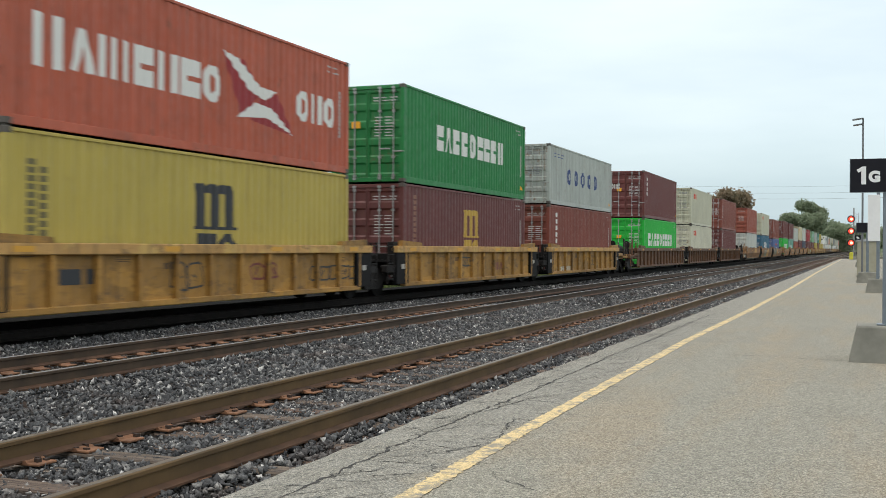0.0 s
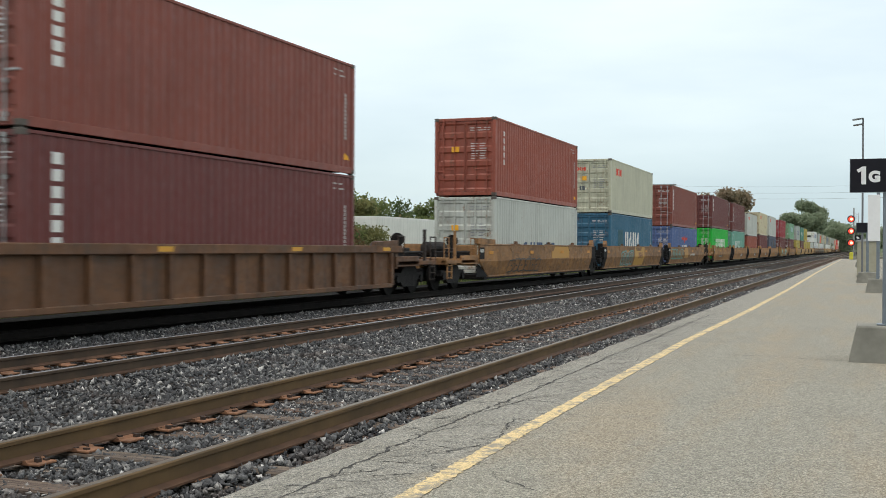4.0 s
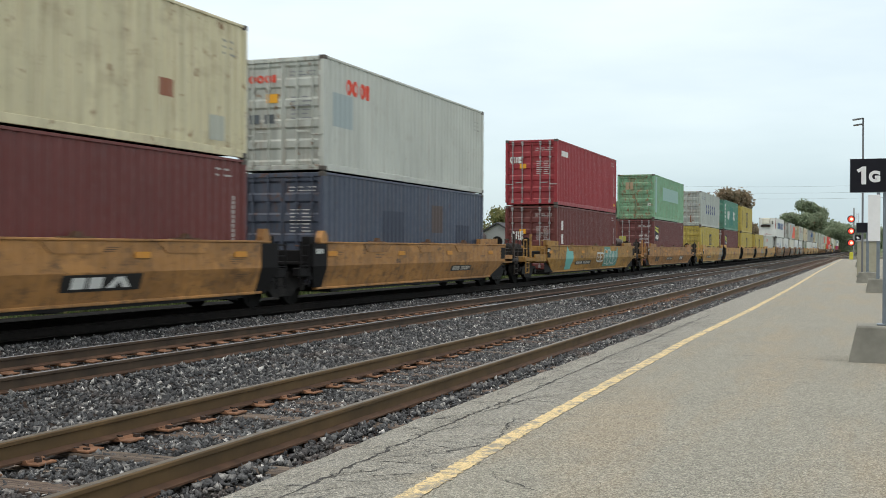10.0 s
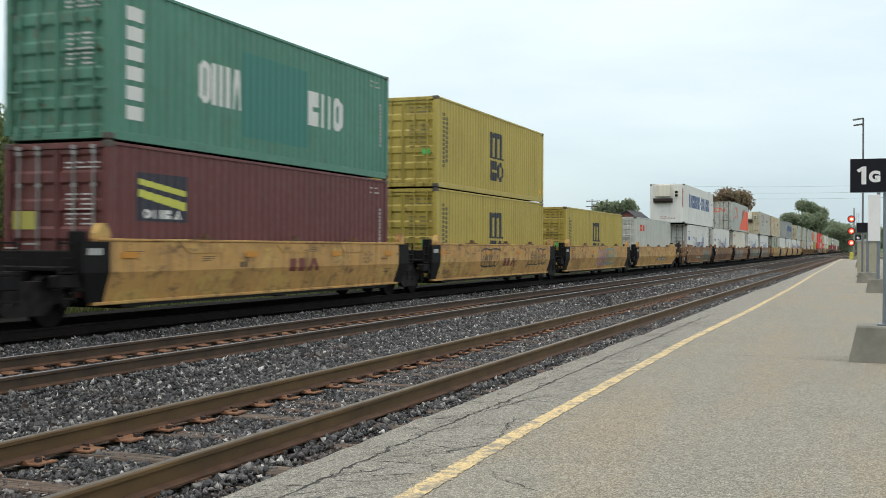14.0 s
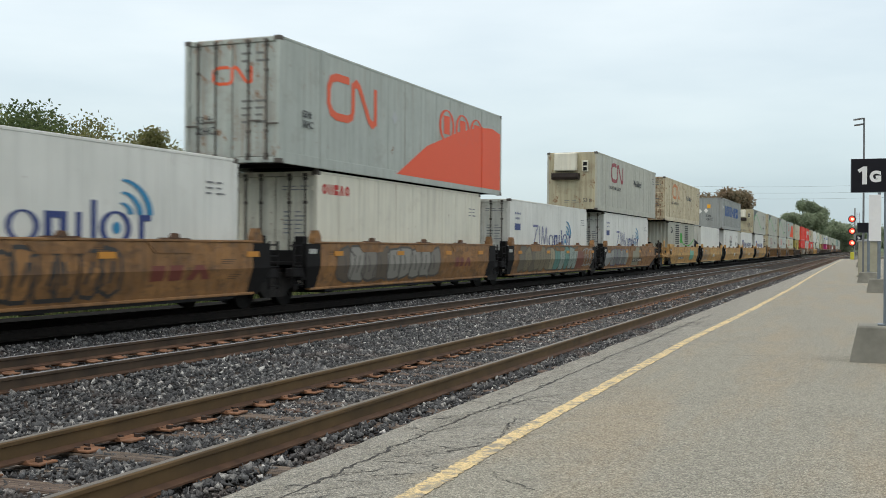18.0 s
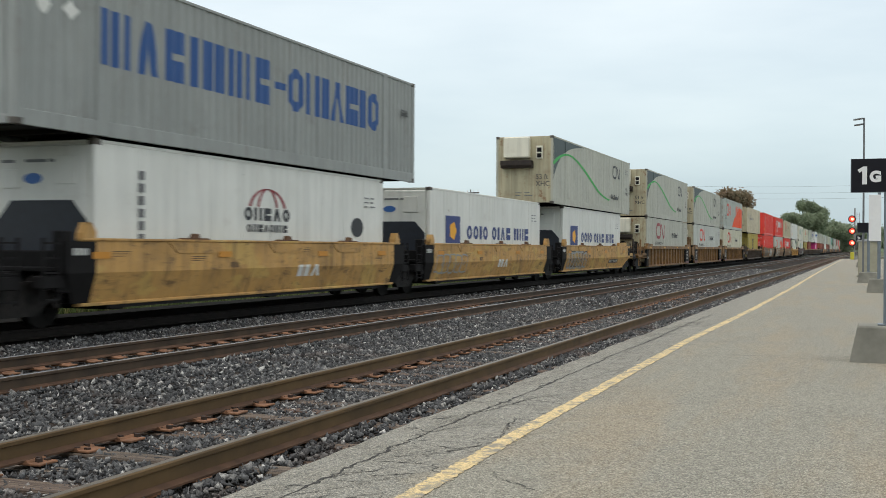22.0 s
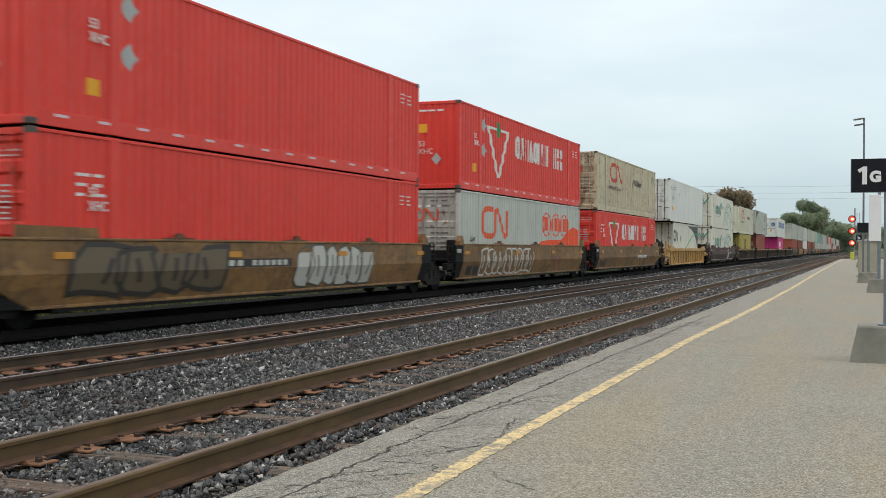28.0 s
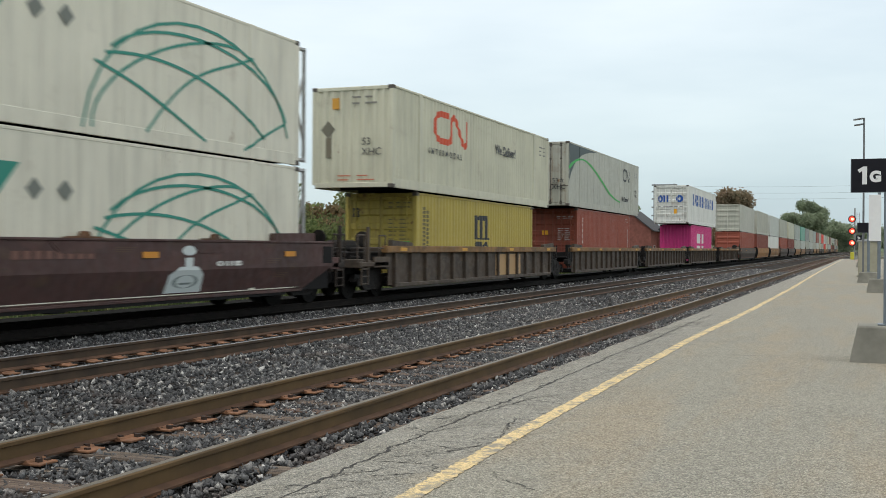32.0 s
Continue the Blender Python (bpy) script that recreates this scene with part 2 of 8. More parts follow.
def smooth(ob):
    for p in ob.data.polygons:
        p.use_smooth = True
    return ob


def lettering(name, text, size, mat, parent, m, label="", bold=0.0, wide=1.0):
    """Readable words in the built-in font, as a thin mesh; m carries it from the xy plane to its place."""
    cu = bpy.data.curves.new(name, "FONT")
    cu.body, cu.size, cu.extrude, cu.offset, cu.space_character = text, size, 0.002, bold, wide
    cu.align_x, cu.align_y = "LEFT", "BOTTOM"
    tmp = bpy.data.objects.new(name, cu)
    scene.collection.objects.link(tmp)
    me = bpy.data.meshes.new_from_object(tmp.evaluated_get(bpy.context.evaluated_depsgraph_get()))
    bpy.data.objects.remove(tmp)
    bpy.data.curves.remove(cu)
    me.materials.clear()
    me.materials.append(mat)
    ob = new(name, me)
    ob.parent, ob.matrix_basis = parent, m
    if label:
        ob["label"] = label
    return ob


# ---- the track plan: three parallel tracks along y ----
TRACKS = (-5.066, -9.398, -13.96)
BED = -0.20


# ---- ground, ballast, platform ----
def soil():
    m = Mat("rough_grass", 0.9, space="Object", shift=False)
    c = m.mix(m.steps(m.noise(0.35, 6), (0.35, 0.0), (0.65, 1.0)), (0.055, 0.085, 0.022), (0.13, 0.12, 0.055))
    m.color(m.mix(m.steps(m.noise(6, 6), (0.4, 0.0), (0.75, 0.6)), c, (0.03, 0.045, 0.014)))
    m.bump(m.noise(20, 5), 0.8, 0.05)
    return m.m


def gravel_bed():
    m = Mat("dark_ballast_bed", 0.95, space="Object", shift=False)
    m.b.inputs["Specular IOR Level"].default_value = 0.15
    cell = m.voronoi(20, "F1", "Color")
    c = m.mix(0.75, m.steps(cell, (0.0, (0.014, 0.014, 0.014)), (0.6, (0.055, 0.053, 0.05)), (1.0, (0.15, 0.145, 0.13))), (0.024, 0.022, 0.020))
    c = m.mix(m.steps(m.noise(1.3, 5), (0.45, 0.0), (0.7, 0.65)), c, (0.055, 0.034, 0.024))
    m.color(c)
    m.bump(m.voronoi(20), 1.0, 0.05)
    return m.m


def stone_mat():
    m = Mat("crushed_stone", 0.75, shift=False)
    g = m.n.new("ShaderNodeNewGeometry").outputs["Random Per Island"]
    c = m.steps(g, (0.0, (0.016, 0.017, 0.019)), (0.42, (0.058, 0.060, 0.063)), (0.80, (0.138, 0.141, 0.141)), (0.95, (0.31, 0.30, 0.28)), (1.0, (0.68, 0.67, 0.63)))
    c = m.mix(m.steps(m.noise(1.1, 4), (0.54, 0.0), (0.74, 0.5)), c, (0.13, 0.078, 0.052))
    m.color(m.mix(m.steps(m.noise(40, 4), (0.42, 0.0), (0.62, 0.55)), c, (0.028, 0.027, 0.026)))
    m.bump(m.noise(60, 4), 0.6, 0.012)
    return m.m


def asphalt():
    m = Mat("weathered_asphalt", 0.88, space="Object", shift=False)
    base = m.mix(m.steps(m.noise(0.45, 6), (0.35, 0.0), (0.65, 1.0)), (0.196, 0.196, 0.157), (0.266, 0.258, 0.202))
    # warm sandy stains, darker seams of traffic and faint bands across
    base = m.mix(m.steps(m.noise(1.3, 6, (1, 0.16, 1), 0.6), (0.47, 0.0), (0.62, 0.80)), base, (0.335, 0.238, 0.118))
    base = m.mix(m.steps(m.noise(0.8, 4, (0.25, 1.2, 1), 0.6), (0.56, 0.0), (0.70, 0.35)), base, (0.155, 0.150, 0.130))
    base = m.mix(m.steps(m.noise(2.6, 6, rough=0.7), (0.50, 0.0), (0.76, 0.6)), base, (0.15, 0.145, 0.128))
    # older, grey and broken asphalt along the edge
    sx = m.n.new("ShaderNodeSeparateXYZ")
    m.l.new(m.vec, sx.inputs[0])
    wob = m.n.new("ShaderNodeMath")
    wob.operation = "MULTIPLY_ADD"
    m.l.new(m.noise(1.7, 6, rough=0.7), wob.inputs[0])
    wob.inputs[1].default_value = -0.9
    m.l.new(sx.outputs["X"], wob.inputs[2])
    old = m.n.new("ShaderNodeMapRange")
    m.l.new(wob.outputs[0], old.inputs["Value"])
    old.inputs["From Min"].default_value, old.inputs["From Max"].default_value = -2.75, -2.95
    old.inputs["To Min"].default_value, old.inputs["To Max"].default_value = 0.0, 0.95
    worn = m.mix(m.steps(m.noise(2.2, 8, rough=0.75), (0.44, 0.0), (0.60, 0.9)), (0.232, 0.236, 0.218), (0.105, 0.106, 0.098))
    base = m.mix(old.outputs[0], base, worn)
    base = m.mix(m.steps(m.noise(14, 8, rough=0.8), (0.60, 0.0), (0.68, 0.7)), base, (0.11, 0.104, 0.085))
    grain = m.voronoi(120, "F1", "Color")
    base = m.mix(0.56, base, m.steps(grain, (0.12, (0.022, 0.021, 0.018)), (0.5, (0.22, 0.208, 0.165)), (0.95, (0.72, 0.68, 0.57))))
    coarse = m.voronoi(62, "F1", "Color")
    base = m.mix(0.26, base, m.steps(coarse, (0.15, (0.08, 0.077, 0.066)), (0.55, (0.23, 0.215, 0.168)), (0.95, (0.56, 0.51, 0.41))))
    m.color(base)
    m.bump(m.voronoi(80), 0.9, 0.009)
    return m.m


SOIL, BALLAST, STONE, ASPHALT = soil(), gravel_bed(), stone_mat(), asphalt()
CONCRETE = plain("weathered_concrete", (0.215, 0.208, 0.172), 0.85, vary=0.35, scale=3)


def yellow_line():
    m = Mat("worn_yellow_line", 0.75, space="Object", shift=False)
    grain = m.steps(m.voronoi(90, "F1", "Color"), (0.1, 0.55), (0.6, 1.0))
    y = m.mix(1.0, (0.70, 0.535, 0.265), grain, "MULTIPLY")
    wear = m.steps(m.noise(7, 9, rough=0.8), (0.485, 0.0), (0.575, 0.95))
    m.color(m.mix(wear, y, (0.22, 0.205, 0.165)))
    m.bump(m.voronoi(90), 0.5, 0.005)
    return m.m


def grid(name, xs, ys, z, mat, parent=None):
    vs = [(x, y, z(x, y)) for y in ys for x in xs]
    n = len(xs)
    fs = [(j * n + i, j * n + i + 1, (j + 1) * n + i + 1, (j + 1) * n + i) for j in range(len(ys) - 1) for i in range(n - 1)]
    me = bpy.data.meshes.new(name)
    me.from_pydata(vs, [], fs)
    me.materials.append(mat)
    ob = new(name, me)
    ob.parent = parent
    return ob


def span(a, b, n):
    return [a + (b - a) * i / n for i in range(n + 1)]


ground = grid("ground", [-2500, -400, -120, -60, -40, -28, -18, -2, 20, 120, 2500], [-300, -60, -10, 30, 80, 160, 300, 600, 1200, 4200],
              lambda x, y: -0.62, SOIL)
tagged(ground, "rough grass and weeds beside the railway", "ground", kind="structure")


def bed_height(x):
    d = min(abs(x - t) for t in TRACKS)
    return BED - 0.02 - 0.05 * max(0, min(1, (d - 1.1) / 0.9))


bed = grid("ballast_bed", span(-18.8, -2.6, 60), span(-40, 0, 8)[:-1] + span(0, 60, 200)[:-1] + span(60, 900, 60),
           lambda x, y: bed_height(x) - (max(0, (-18.2 - x)) * 0.35) + (0.012 * noise.noise((x * 3, y * 3, 0)) if y < 60 else 0), BALLAST)
tagged(bed, "dark crushed-stone ballast bed under three tracks", "ballast", kind="structure")
# near-black sheet: the train's shade is painted onto the ballast below it
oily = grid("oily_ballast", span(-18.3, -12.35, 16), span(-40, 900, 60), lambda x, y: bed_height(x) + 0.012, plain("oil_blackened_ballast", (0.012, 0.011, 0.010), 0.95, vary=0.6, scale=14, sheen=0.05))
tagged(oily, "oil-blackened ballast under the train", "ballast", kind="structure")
bank = thing("ballast_shoulder", "sloping stone shoulder of the ballast bed", "ballast", kind="structure")
piece("shoulder_face", "b", BALLAST, bank, lambda g: g.prism([(-18.8, BED - 0.28), (-19.4, -0.70), (-18.8, -0.70)], "y", -40, 900))


def stones(name, count, areas, size, seed, label):
    """Loose stones as one mesh: irregular little blocks, thrown over the given strips."""
    rng = np.random.default_rng(seed)
    octa = np.array([(1, 0, 0), (-1, 0, 0), (0, 1, 0), (0, -1, 0), (0, 0, 1), (0, 0, -1)], float)
    tri = np.array([(0, 2, 4), (2, 1, 4), (1, 3, 4), (3, 0, 4), (2, 0, 5), (1, 2, 5), (3, 1, 5), (0, 3, 5)])
    w = np.array([(b - a) * (d - c) * k for a, b, c, d, k, _ in areas])
    pick = rng.choice(len(areas), count, p=w / w.sum())
    ar = np.array(areas)[pick]
    x = ar[:, 0] + (ar[:, 1] - ar[:, 0]) * rng.random(count)
    y = ar[:, 2] + (ar[:, 3] - ar[:, 2]) * rng.random(count)
    z = np.array([bed_height(v) for v in x]) + ar[:, 5]
    s = size * (0.6 + 0.8 * rng.random(count)) * (1 + 0.008 * np.clip(y - 8, 0, 60))
    q = rng.normal(size=(count, 4))
    q /= np.linalg.norm(q, axis=1)[:, None]
    a, b, c, d = q.T
    R = np.array([[1 - 2 * (c * c + d * d), 2 * (b * c - a * d), 2 * (b * d + a * c)], [2 * (b * c + a * d), 1 - 2 * (b * b + d * d), 2 * (c * d - a * b)], [2 * (b * d - a * c), 2 * (c * d + a * b), 1 - 2 * (b * b + c * c)]]).transpose(2, 0, 1)
    shape = (octa[None] * (0.6 + 0.7 * rng.random((count, 6, 1))) + 0.5 * rng.normal(size=(count, 6, 3)) * 0.55) * (0.35 + 1.15 * rng.random((count, 1, 3)))
    v = np.einsum("nij,nkj->nki", R, shape * (s / 2)[:, None, None])
    v += np.stack([x, y, z + 0.15 * s], 1)[:, None]
    f = (tri[None] + 6 * np.arange(count)[:, None, None]).reshape(-1, 3)
    me = bpy.data.meshes.new(name)
    me.vertices.add(count * 6)
    me.vertices.foreach_set("co", v.reshape(-1))
    me.loops.add(len(f) * 3)
    me.loops.foreach_set("vertex_index", f.reshape(-1))
    me.polygons.add(len(f))
    me.polygons.foreach_set("loop_start", np.arange(0, len(f) * 3, 3))
    me.update(calc_edges=True)
    me.materials.append(STONE)
    return tagged(new(name, me), label, "gravel", kind="stuff")


stones("loose_ballast", 64000, [(-8.45, -6.0, 4, 30, 1.0, 0.0), (-4.24, -4.02, 3.5, 40, 1.2, 0.02), (-8.58, -8.38, 8, 34, 1.0, 0.03), (-12.9, -10.3, 11, 34, 1.0, 0.0)], 0.052, 3, "loose grey and white crushed ballast stones")
stones("track_ballast", 44000, [(-5.72, -4.42, 3.5, 26, 1.7, -0.002), (-4.20, -3.42, 3.5, 40, 1.3, 0.0), (-10.1, -8.7, 9, 30, 0.5, 0.0)], 0.042, 5, "smaller broken stones between and beside the rails")
stones("far_ballast", 26000, [(-8.45, -6.0, 30, 90, 1.0, 0.0), (-5.75, -4.4, 26, 80, 0.7, 0.0), (-12.9, -10.3, 34, 90, 0.7, 0.0), (-4.2, -3.5, 40, 90, 1.0, 0.0)], 0.066, 4, "loose grey ballast stones further along the tracks")

# platform: a slab with an uneven, crumbled edge towards the track
PLAT = 0.06


def edge(y):
    return -3.36 + 0.05 * noise.noise((y * 0.7, 3.1, 0)) + 0.035 * noise.noise((y * 3.1, 1.7, 0)) + (0.05 if y > 40 else 0)


ys = span(-12, 0, 12)[:-1] + span(0, 40, 320)[:-1] + span(40, 172, 120)
vs, fs = [], []
for y in ys:
    e = edge(y)
    for x in [e - 0.22, e - 0.06, e, e + 0.10, -2.9, -1.5, 0.5, 3, 9, 9.0]:
        i = len(vs) % 10
        z = {0: -0.30, 1: PLAT - 0.13, 2: PLAT - 0.03}.get(i, PLAT)
        vs.append((x, y, z if i < 9 else -0.65))
for j in range(len(ys) - 1):
    for i in range(9):
        fs.append((j * 10 + i, j * 10 + i + 1, j * 10 + i + 11, j * 10 + i + 10))
n0 = (len(ys) - 1) * 10
fs += [tuple(range(9, -1, -1)), tuple(range(n0, n0 + 10))]
me = bpy.data.meshes.new("platform")
me.from_pydata(vs, [], fs)
me.materials.append(ASPHALT)
platform = tagged(new("platform", me), "worn grey asphalt railway platform with cracked edge", "platform", kind="structure")


def ribbon(name, pts, mat, parent, z, label=""):
    """A thin strip over the ground along points (x, y, half width), 4 mm thick."""
    g = Geo()
    L, R_ = [], []
    for i, (x, y, w) in enumerate(pts):
        a, b = pts[max(0, i - 1)], pts[min(len(pts) - 1, i + 1)]
        d = Vector((b[0] - a[0], b[1] - a[1])).normalized()
        L.append((x - d.y * w, y + d.x * w))
        R_.append((x + d.y * w, y - d.x * w))
    n = len(pts)
    v = [(*p, z) for p in L] + [(*p, z) for p in R_]
    g.solid(v, [(i, i + n, i + n + 1, i + 1) for i in range(n - 1)])
    ob = new(name, g.mesh(name, mat))
    ob.parent = parent
    if label:
        ob["label"] = label
    return ob


def along(points, y, k):
    """Linear value between (y, value) rows."""
    return float(np.interp(y, [p[0] for p in points], [p[k] for p in points]))


LINE = [(-12, -2.24, 0), (0, -2.24, 0), (5.3, -2.32, 0), (7.45, -2.37, 0), (16.1, -2.45, 0), (24.9, -2.37, 0), (39.4, -2.38, 0), (71, -2.60, 0), (165, -2.85, 0)]
pts = []
for y in span(-11.5, 0, 60)[:-1] + span(0, 30, 700)[:-1] + span(30, 60, 150)[:-1] + span(60, 165, 80):
    pts.append((along(LINE, y, 1) + 0.006 * noise.noise((y * 2, 0, 5)), y, 0.066 + 0.016 * noise.noise((y * 4, 9, 0)) + 0.028 * noise.noise((y * 19, 4, 0))))
ribbon("safety_line", pts, yellow_line(), platform, PLAT + 0.004, "worn yellow safety line")

TAR = plain("dark_crack_fill", (0.050, 0.047, 0.042), 0.9, vary=0.5, scale=9)


def crack(x0, y0, x1, y1, w, wob, seed, name="crack"):
    n = max(8, int(math.hypot(x1 - x0, y1 - y0) / 0.035))
    jag = random.Random(seed)
    pts = []
    for i in range(n + 1):
        t = i / n
        k = wob * min(1, 6 * t, 6 * (1 - t))
        dx = k * (noise.noise((t * n * 0.06, seed, 0)) + 0.6 * noise.noise((t * n * 0.2, seed, 3)) + 0.55 * jag.uniform(-1, 1))
        pts.append((x0 + (x1 - x0) * t + dx, y0 + (y1 - y0) * t + dx * 0.6, w * (0.25 + 1.3 * abs(noise.noise((t * n * 0.3, seed, 7)))) * min(1, 0.25 + 5 * t, 0.25 + 5 * (1 - t))))
    return ribbon(name, pts, TAR, platform, PLAT + 0.003)


# the long seam near the edge, with its branches, and joints across the platform
for k in range(9):
    crack(-2.98 + 0.03 * math.sin(k * 2.3), 3.0 + k * 2.2, -2.98 + 0.03 * math.sin(k * 2.3 + 2.3), 5.25 + k * 2.2, 0.019, 0.034, 10 + k)
rng = random.Random(5)
for k in range(170):
    y = 4.2 + 0.096 * k + rng.uniform(-0.2, 0.2)
    a = rng.uniform(-0.9, 0.9)
    x = rng.choice((-2.97, -2.97, -2.75, -3.1, -2.6, -2.85, -3.2, -2.45, -3.25))
    crack(x, y, x + rng.uniform(0.1, 0.45) * (1 if a > -0.3 else -0.6), y + 0.8 * a * (1 + 0.04 * y), rng.uniform(0.003, 0.010), 0.075, 40 + k)
for k, (a, b, c, d, w) in enumerate(((-2.92, 6.20, -2.58, 6.24, 0.008), (-2.88, 6.86, -2.46, 6.76, 0.008), (-2.90, 5.58, -2.68, 5.64, 0.007), (-3.42, 9.02, -3.11, 8.91, 0.009), (-2.95, 8.36, -2.82, 9.33, 0.010), (-2.16, 6.24, -2.00, 6.00, 0.006), (-2.00, 6.00, -1.70, 5.79, 0.008), (-2.40, 7.15, -2.34, 7.75, 0.016), (-2.44, 7.3, -2.62, 8.2, 0.010), (-2.30, 7.5, -2.42, 7.65, 0.014))):
    crack(a, b, c, d, w, 0.03, 90 + k)
crack(-1.62, 14.26, -1.25, 14.20, 0.024, 0.03, 193, "joint")
crack(-1.25, 14.20, 0.27, 14.02, 0.013, 0.03, 195, "joint")
crack(-2.3, 14.30, -1.62, 14.26, 0.004, 0.03, 194, "joint")
for y in (27.5, 41, 56):
    crack(-2.4, y, 2.0, y - 0.2, 0.010, 0.04, 100 + y, "joint")

# ---- the three tracks ----
RAIL = [(-0.07, -0.17), (0.07, -0.17), (0.07, -0.158), (0.012, -0.14), (0.010, -0.045), (0.036, -0.034), (0.037, -0.008), (0.030, 0.0), (-0.030, 0.0), (-0.037, -0.008), (-0.036, -0.034), (-0.010, -0.045), (-0.012, -0.14), (-0.07, -0.158)]


def wood():
    m = Mat("weathered_tie_wood", 0.85)
    c = m.mix(m.steps(m.noise(5, 6, (0.5, 8, 8)), (0.35, 0.0), (0.65, 1.0)), (0.036, 0.026, 0.020), (0.185, 0.142, 0.104))
    m.color(m.mix(m.steps(m.rnd, (0.2, 0.0), (0.9, 0.6)), c, (0.105, 0.052, 0.032)))
    m.bump(m.noise(9, 6, (0.4, 10, 10)), 0.8, 0.02)
    return m.m


WOOD = wood()
SPIKE = plain("dark_rusted_spike", (0.045, 0.028, 0.02), 0.85)


def tie_shape(g, seed):
    r = random.Random(seed)
    a, b = 1.28 + r.uniform(-0.05, 0.05), 1.28 + r.uniform(-0.05, 0.05)
    w = 0.115 + r.uniform(-0.01, 0.01)
    g.box(-a, b, -w, w, BED - 0.16, BED + 0.008 + r.uniform(-0.008, 0.004), 0.012)


for k, (tx, near, far) in enumerate(zip(TRACKS, (-4.36, 2.0, 10.0), (62.0, 50.0, 10.0))):
    names = ("track_near", "track_middle", "track_train")
    track = tagged(new(names[k]), ("near railway track on weathered ties", "middle railway track sunk in ballast", "railway track that carries the freight train")[k], "railway track", kind="structure")
    track.empty_display_size = 0.2
    track.location = (tx, 0, 0)
    for s in (-1, 1):
        # the train's own rails, web and top, get the colour with shade in it
        piece("rail", "web", (RAIL_RUST, RAIL_BROWN, RAIL_SHADED)[k], track, lambda g: g.prism(RAIL, "y", -40, 900), "", pose(s * 0.755, 0, 0))
        piece("rail_head", "head", (RAIL_HEAD, RAIL_SHINE, RAIL_SHADED)[k], track, lambda g: g.prism([(-0.026, 0.0), (0.026, 0.0), (0.024, 0.003), (-0.024, 0.003)], "y", -40, 900), "shiny worn rail top", pose(s * 0.755, 0, 0))
    for q in (-1, 1) if k < 2 else ():
        piece("rail_foot", "foot", RAIL_FOOT, track, lambda g: [g.prism([(a * 0.016, -0.132), (a * 0.074, -0.154), (a * 0.074, -0.168), (a * 0.012, -0.168)], "y", -40, 900) for a in (-1, 1)], "orange-brown rusted rail foot", pose(q * 0.755, 0, 0))
    y, i = near, 0
    rr = random.Random(k)
    sink = (0.0, 0.03, 0.035)[k]
    while y < far:
        m = pose(rr.uniform(-0.03, 0.03), y + rr.uniform(-0.02, 0.02), -sink + rr.uniform(-0.026, 0.003), 0, 0, rr.uniform(-1.2, 1.2))
        sd = i % 9
        piece("sleeper", sd, WOOD, track, lambda g: tie_shape(g, sd), "", m)
        for s in (-1, 1):
            if k == 0 and y < 38 or k == 1 and y < 28:
                piece("tie_plate", ("p", s), PLATE_RUST, track, lambda g: [g.box(*sorted((s * 0.07, s * -0.22)), -0.10, 0.10, -0.192, -0.174, 0.004), g.prism([(s * -0.118, -0.176), (s * -0.078, -0.176), (s * -0.078, -0.158), (s * -0.105, -0.158)], "y", -0.1, 0.1)], "", pose(s * 0.755 + rr.uniform(-0.012, 0.012), y + rr.uniform(-0.02, 0.02), 0.003 if not k else -0.008, 0, 0, rr.uniform(-3, 3)))
                if k == 0 and 2 < y < 28 and s < 0:
                    kind = i % 4
                    piece("spike_cluster", kind, SPIKE, track, lambda g: [g.prism([(a, b - 0.008), (a + 0.042, b - 0.018), (a + 0.05, b + 0.016), (a, b + 0.010)], "z", -0.176, -0.156 + 0.007 * ((kind + n_) % 3)) for n_, (a, b) in enumerate(((0.052, -0.058), (0.056, 0.052), (0.125, -0.02), (0.128, 0.064))) if (n_ + kind) % 4] + [g.box(-0.085, 0.088, b - 0.011, b + 0.011, -0.185, -0.150, 0.004) for b in (0.135,)], "", pose(s * 0.755, y, 0))
        y += 0.53
        i += 1
    far_ties = Geo()
    while y < 320:
        far_ties.box(-1.28, 1.28, y - 0.11, y + 0.11, BED - 0.1, BED - sink)
        y += 0.53
    ob = new("far_sleepers", far_ties.mesh("far_sleepers", WOOD))
    ob.parent = track
    ob["kind"] = "stuff"


# weeds along the far foot of the ballast
def weeds():
    g = np.random.default_rng(12)
    m = 26000
    x, y = -19.2 - 2.8 * g.random(m) ** 1.5, -2 + 120 * g.random(m) ** 1.3
    h = (0.3 + 0.5 * g.random(m)) * (0.7 + 0.5 * np.sin(y * 0.9) * np.sin(y * 0.37))
    a = 6.283 * g.random(m)
    dx, dy = np.cos(a) * 0.035, np.sin(a) * 0.035
    lx, ly = 0.16 * g.normal(size=m), 0.16 * g.normal(size=m)
    z = np.full(m, -0.63)
    v = np.stack([np.stack([x - dx, y - dy, z], 1), np.stack([x + dx, y + dy, z], 1), np.stack([x + lx, y + ly, z + h], 1)], 1).reshape(-1, 3)
    me = bpy.data.meshes.new("weeds")
    me.from_pydata(v.tolist(), [], np.arange(3 * m).reshape(-1, 3).tolist())
    mt = Mat("weed_blades", 0.8, shift=False)
    r = mt.n.new("ShaderNodeNewGeometry").outputs["Random Per Island"]
    mt.color(mt.steps(r, (0.0, (0.035, 0.060, 0.014)), (0.6, (0.10, 0.15, 0.035)), (1.0, (0.22, 0.20, 0.08))))
    me.materials.append(mt.m)
    tagged(new("weeds", me), "tall green weeds beside the ballast", "weeds", kind="stuff")


weeds()


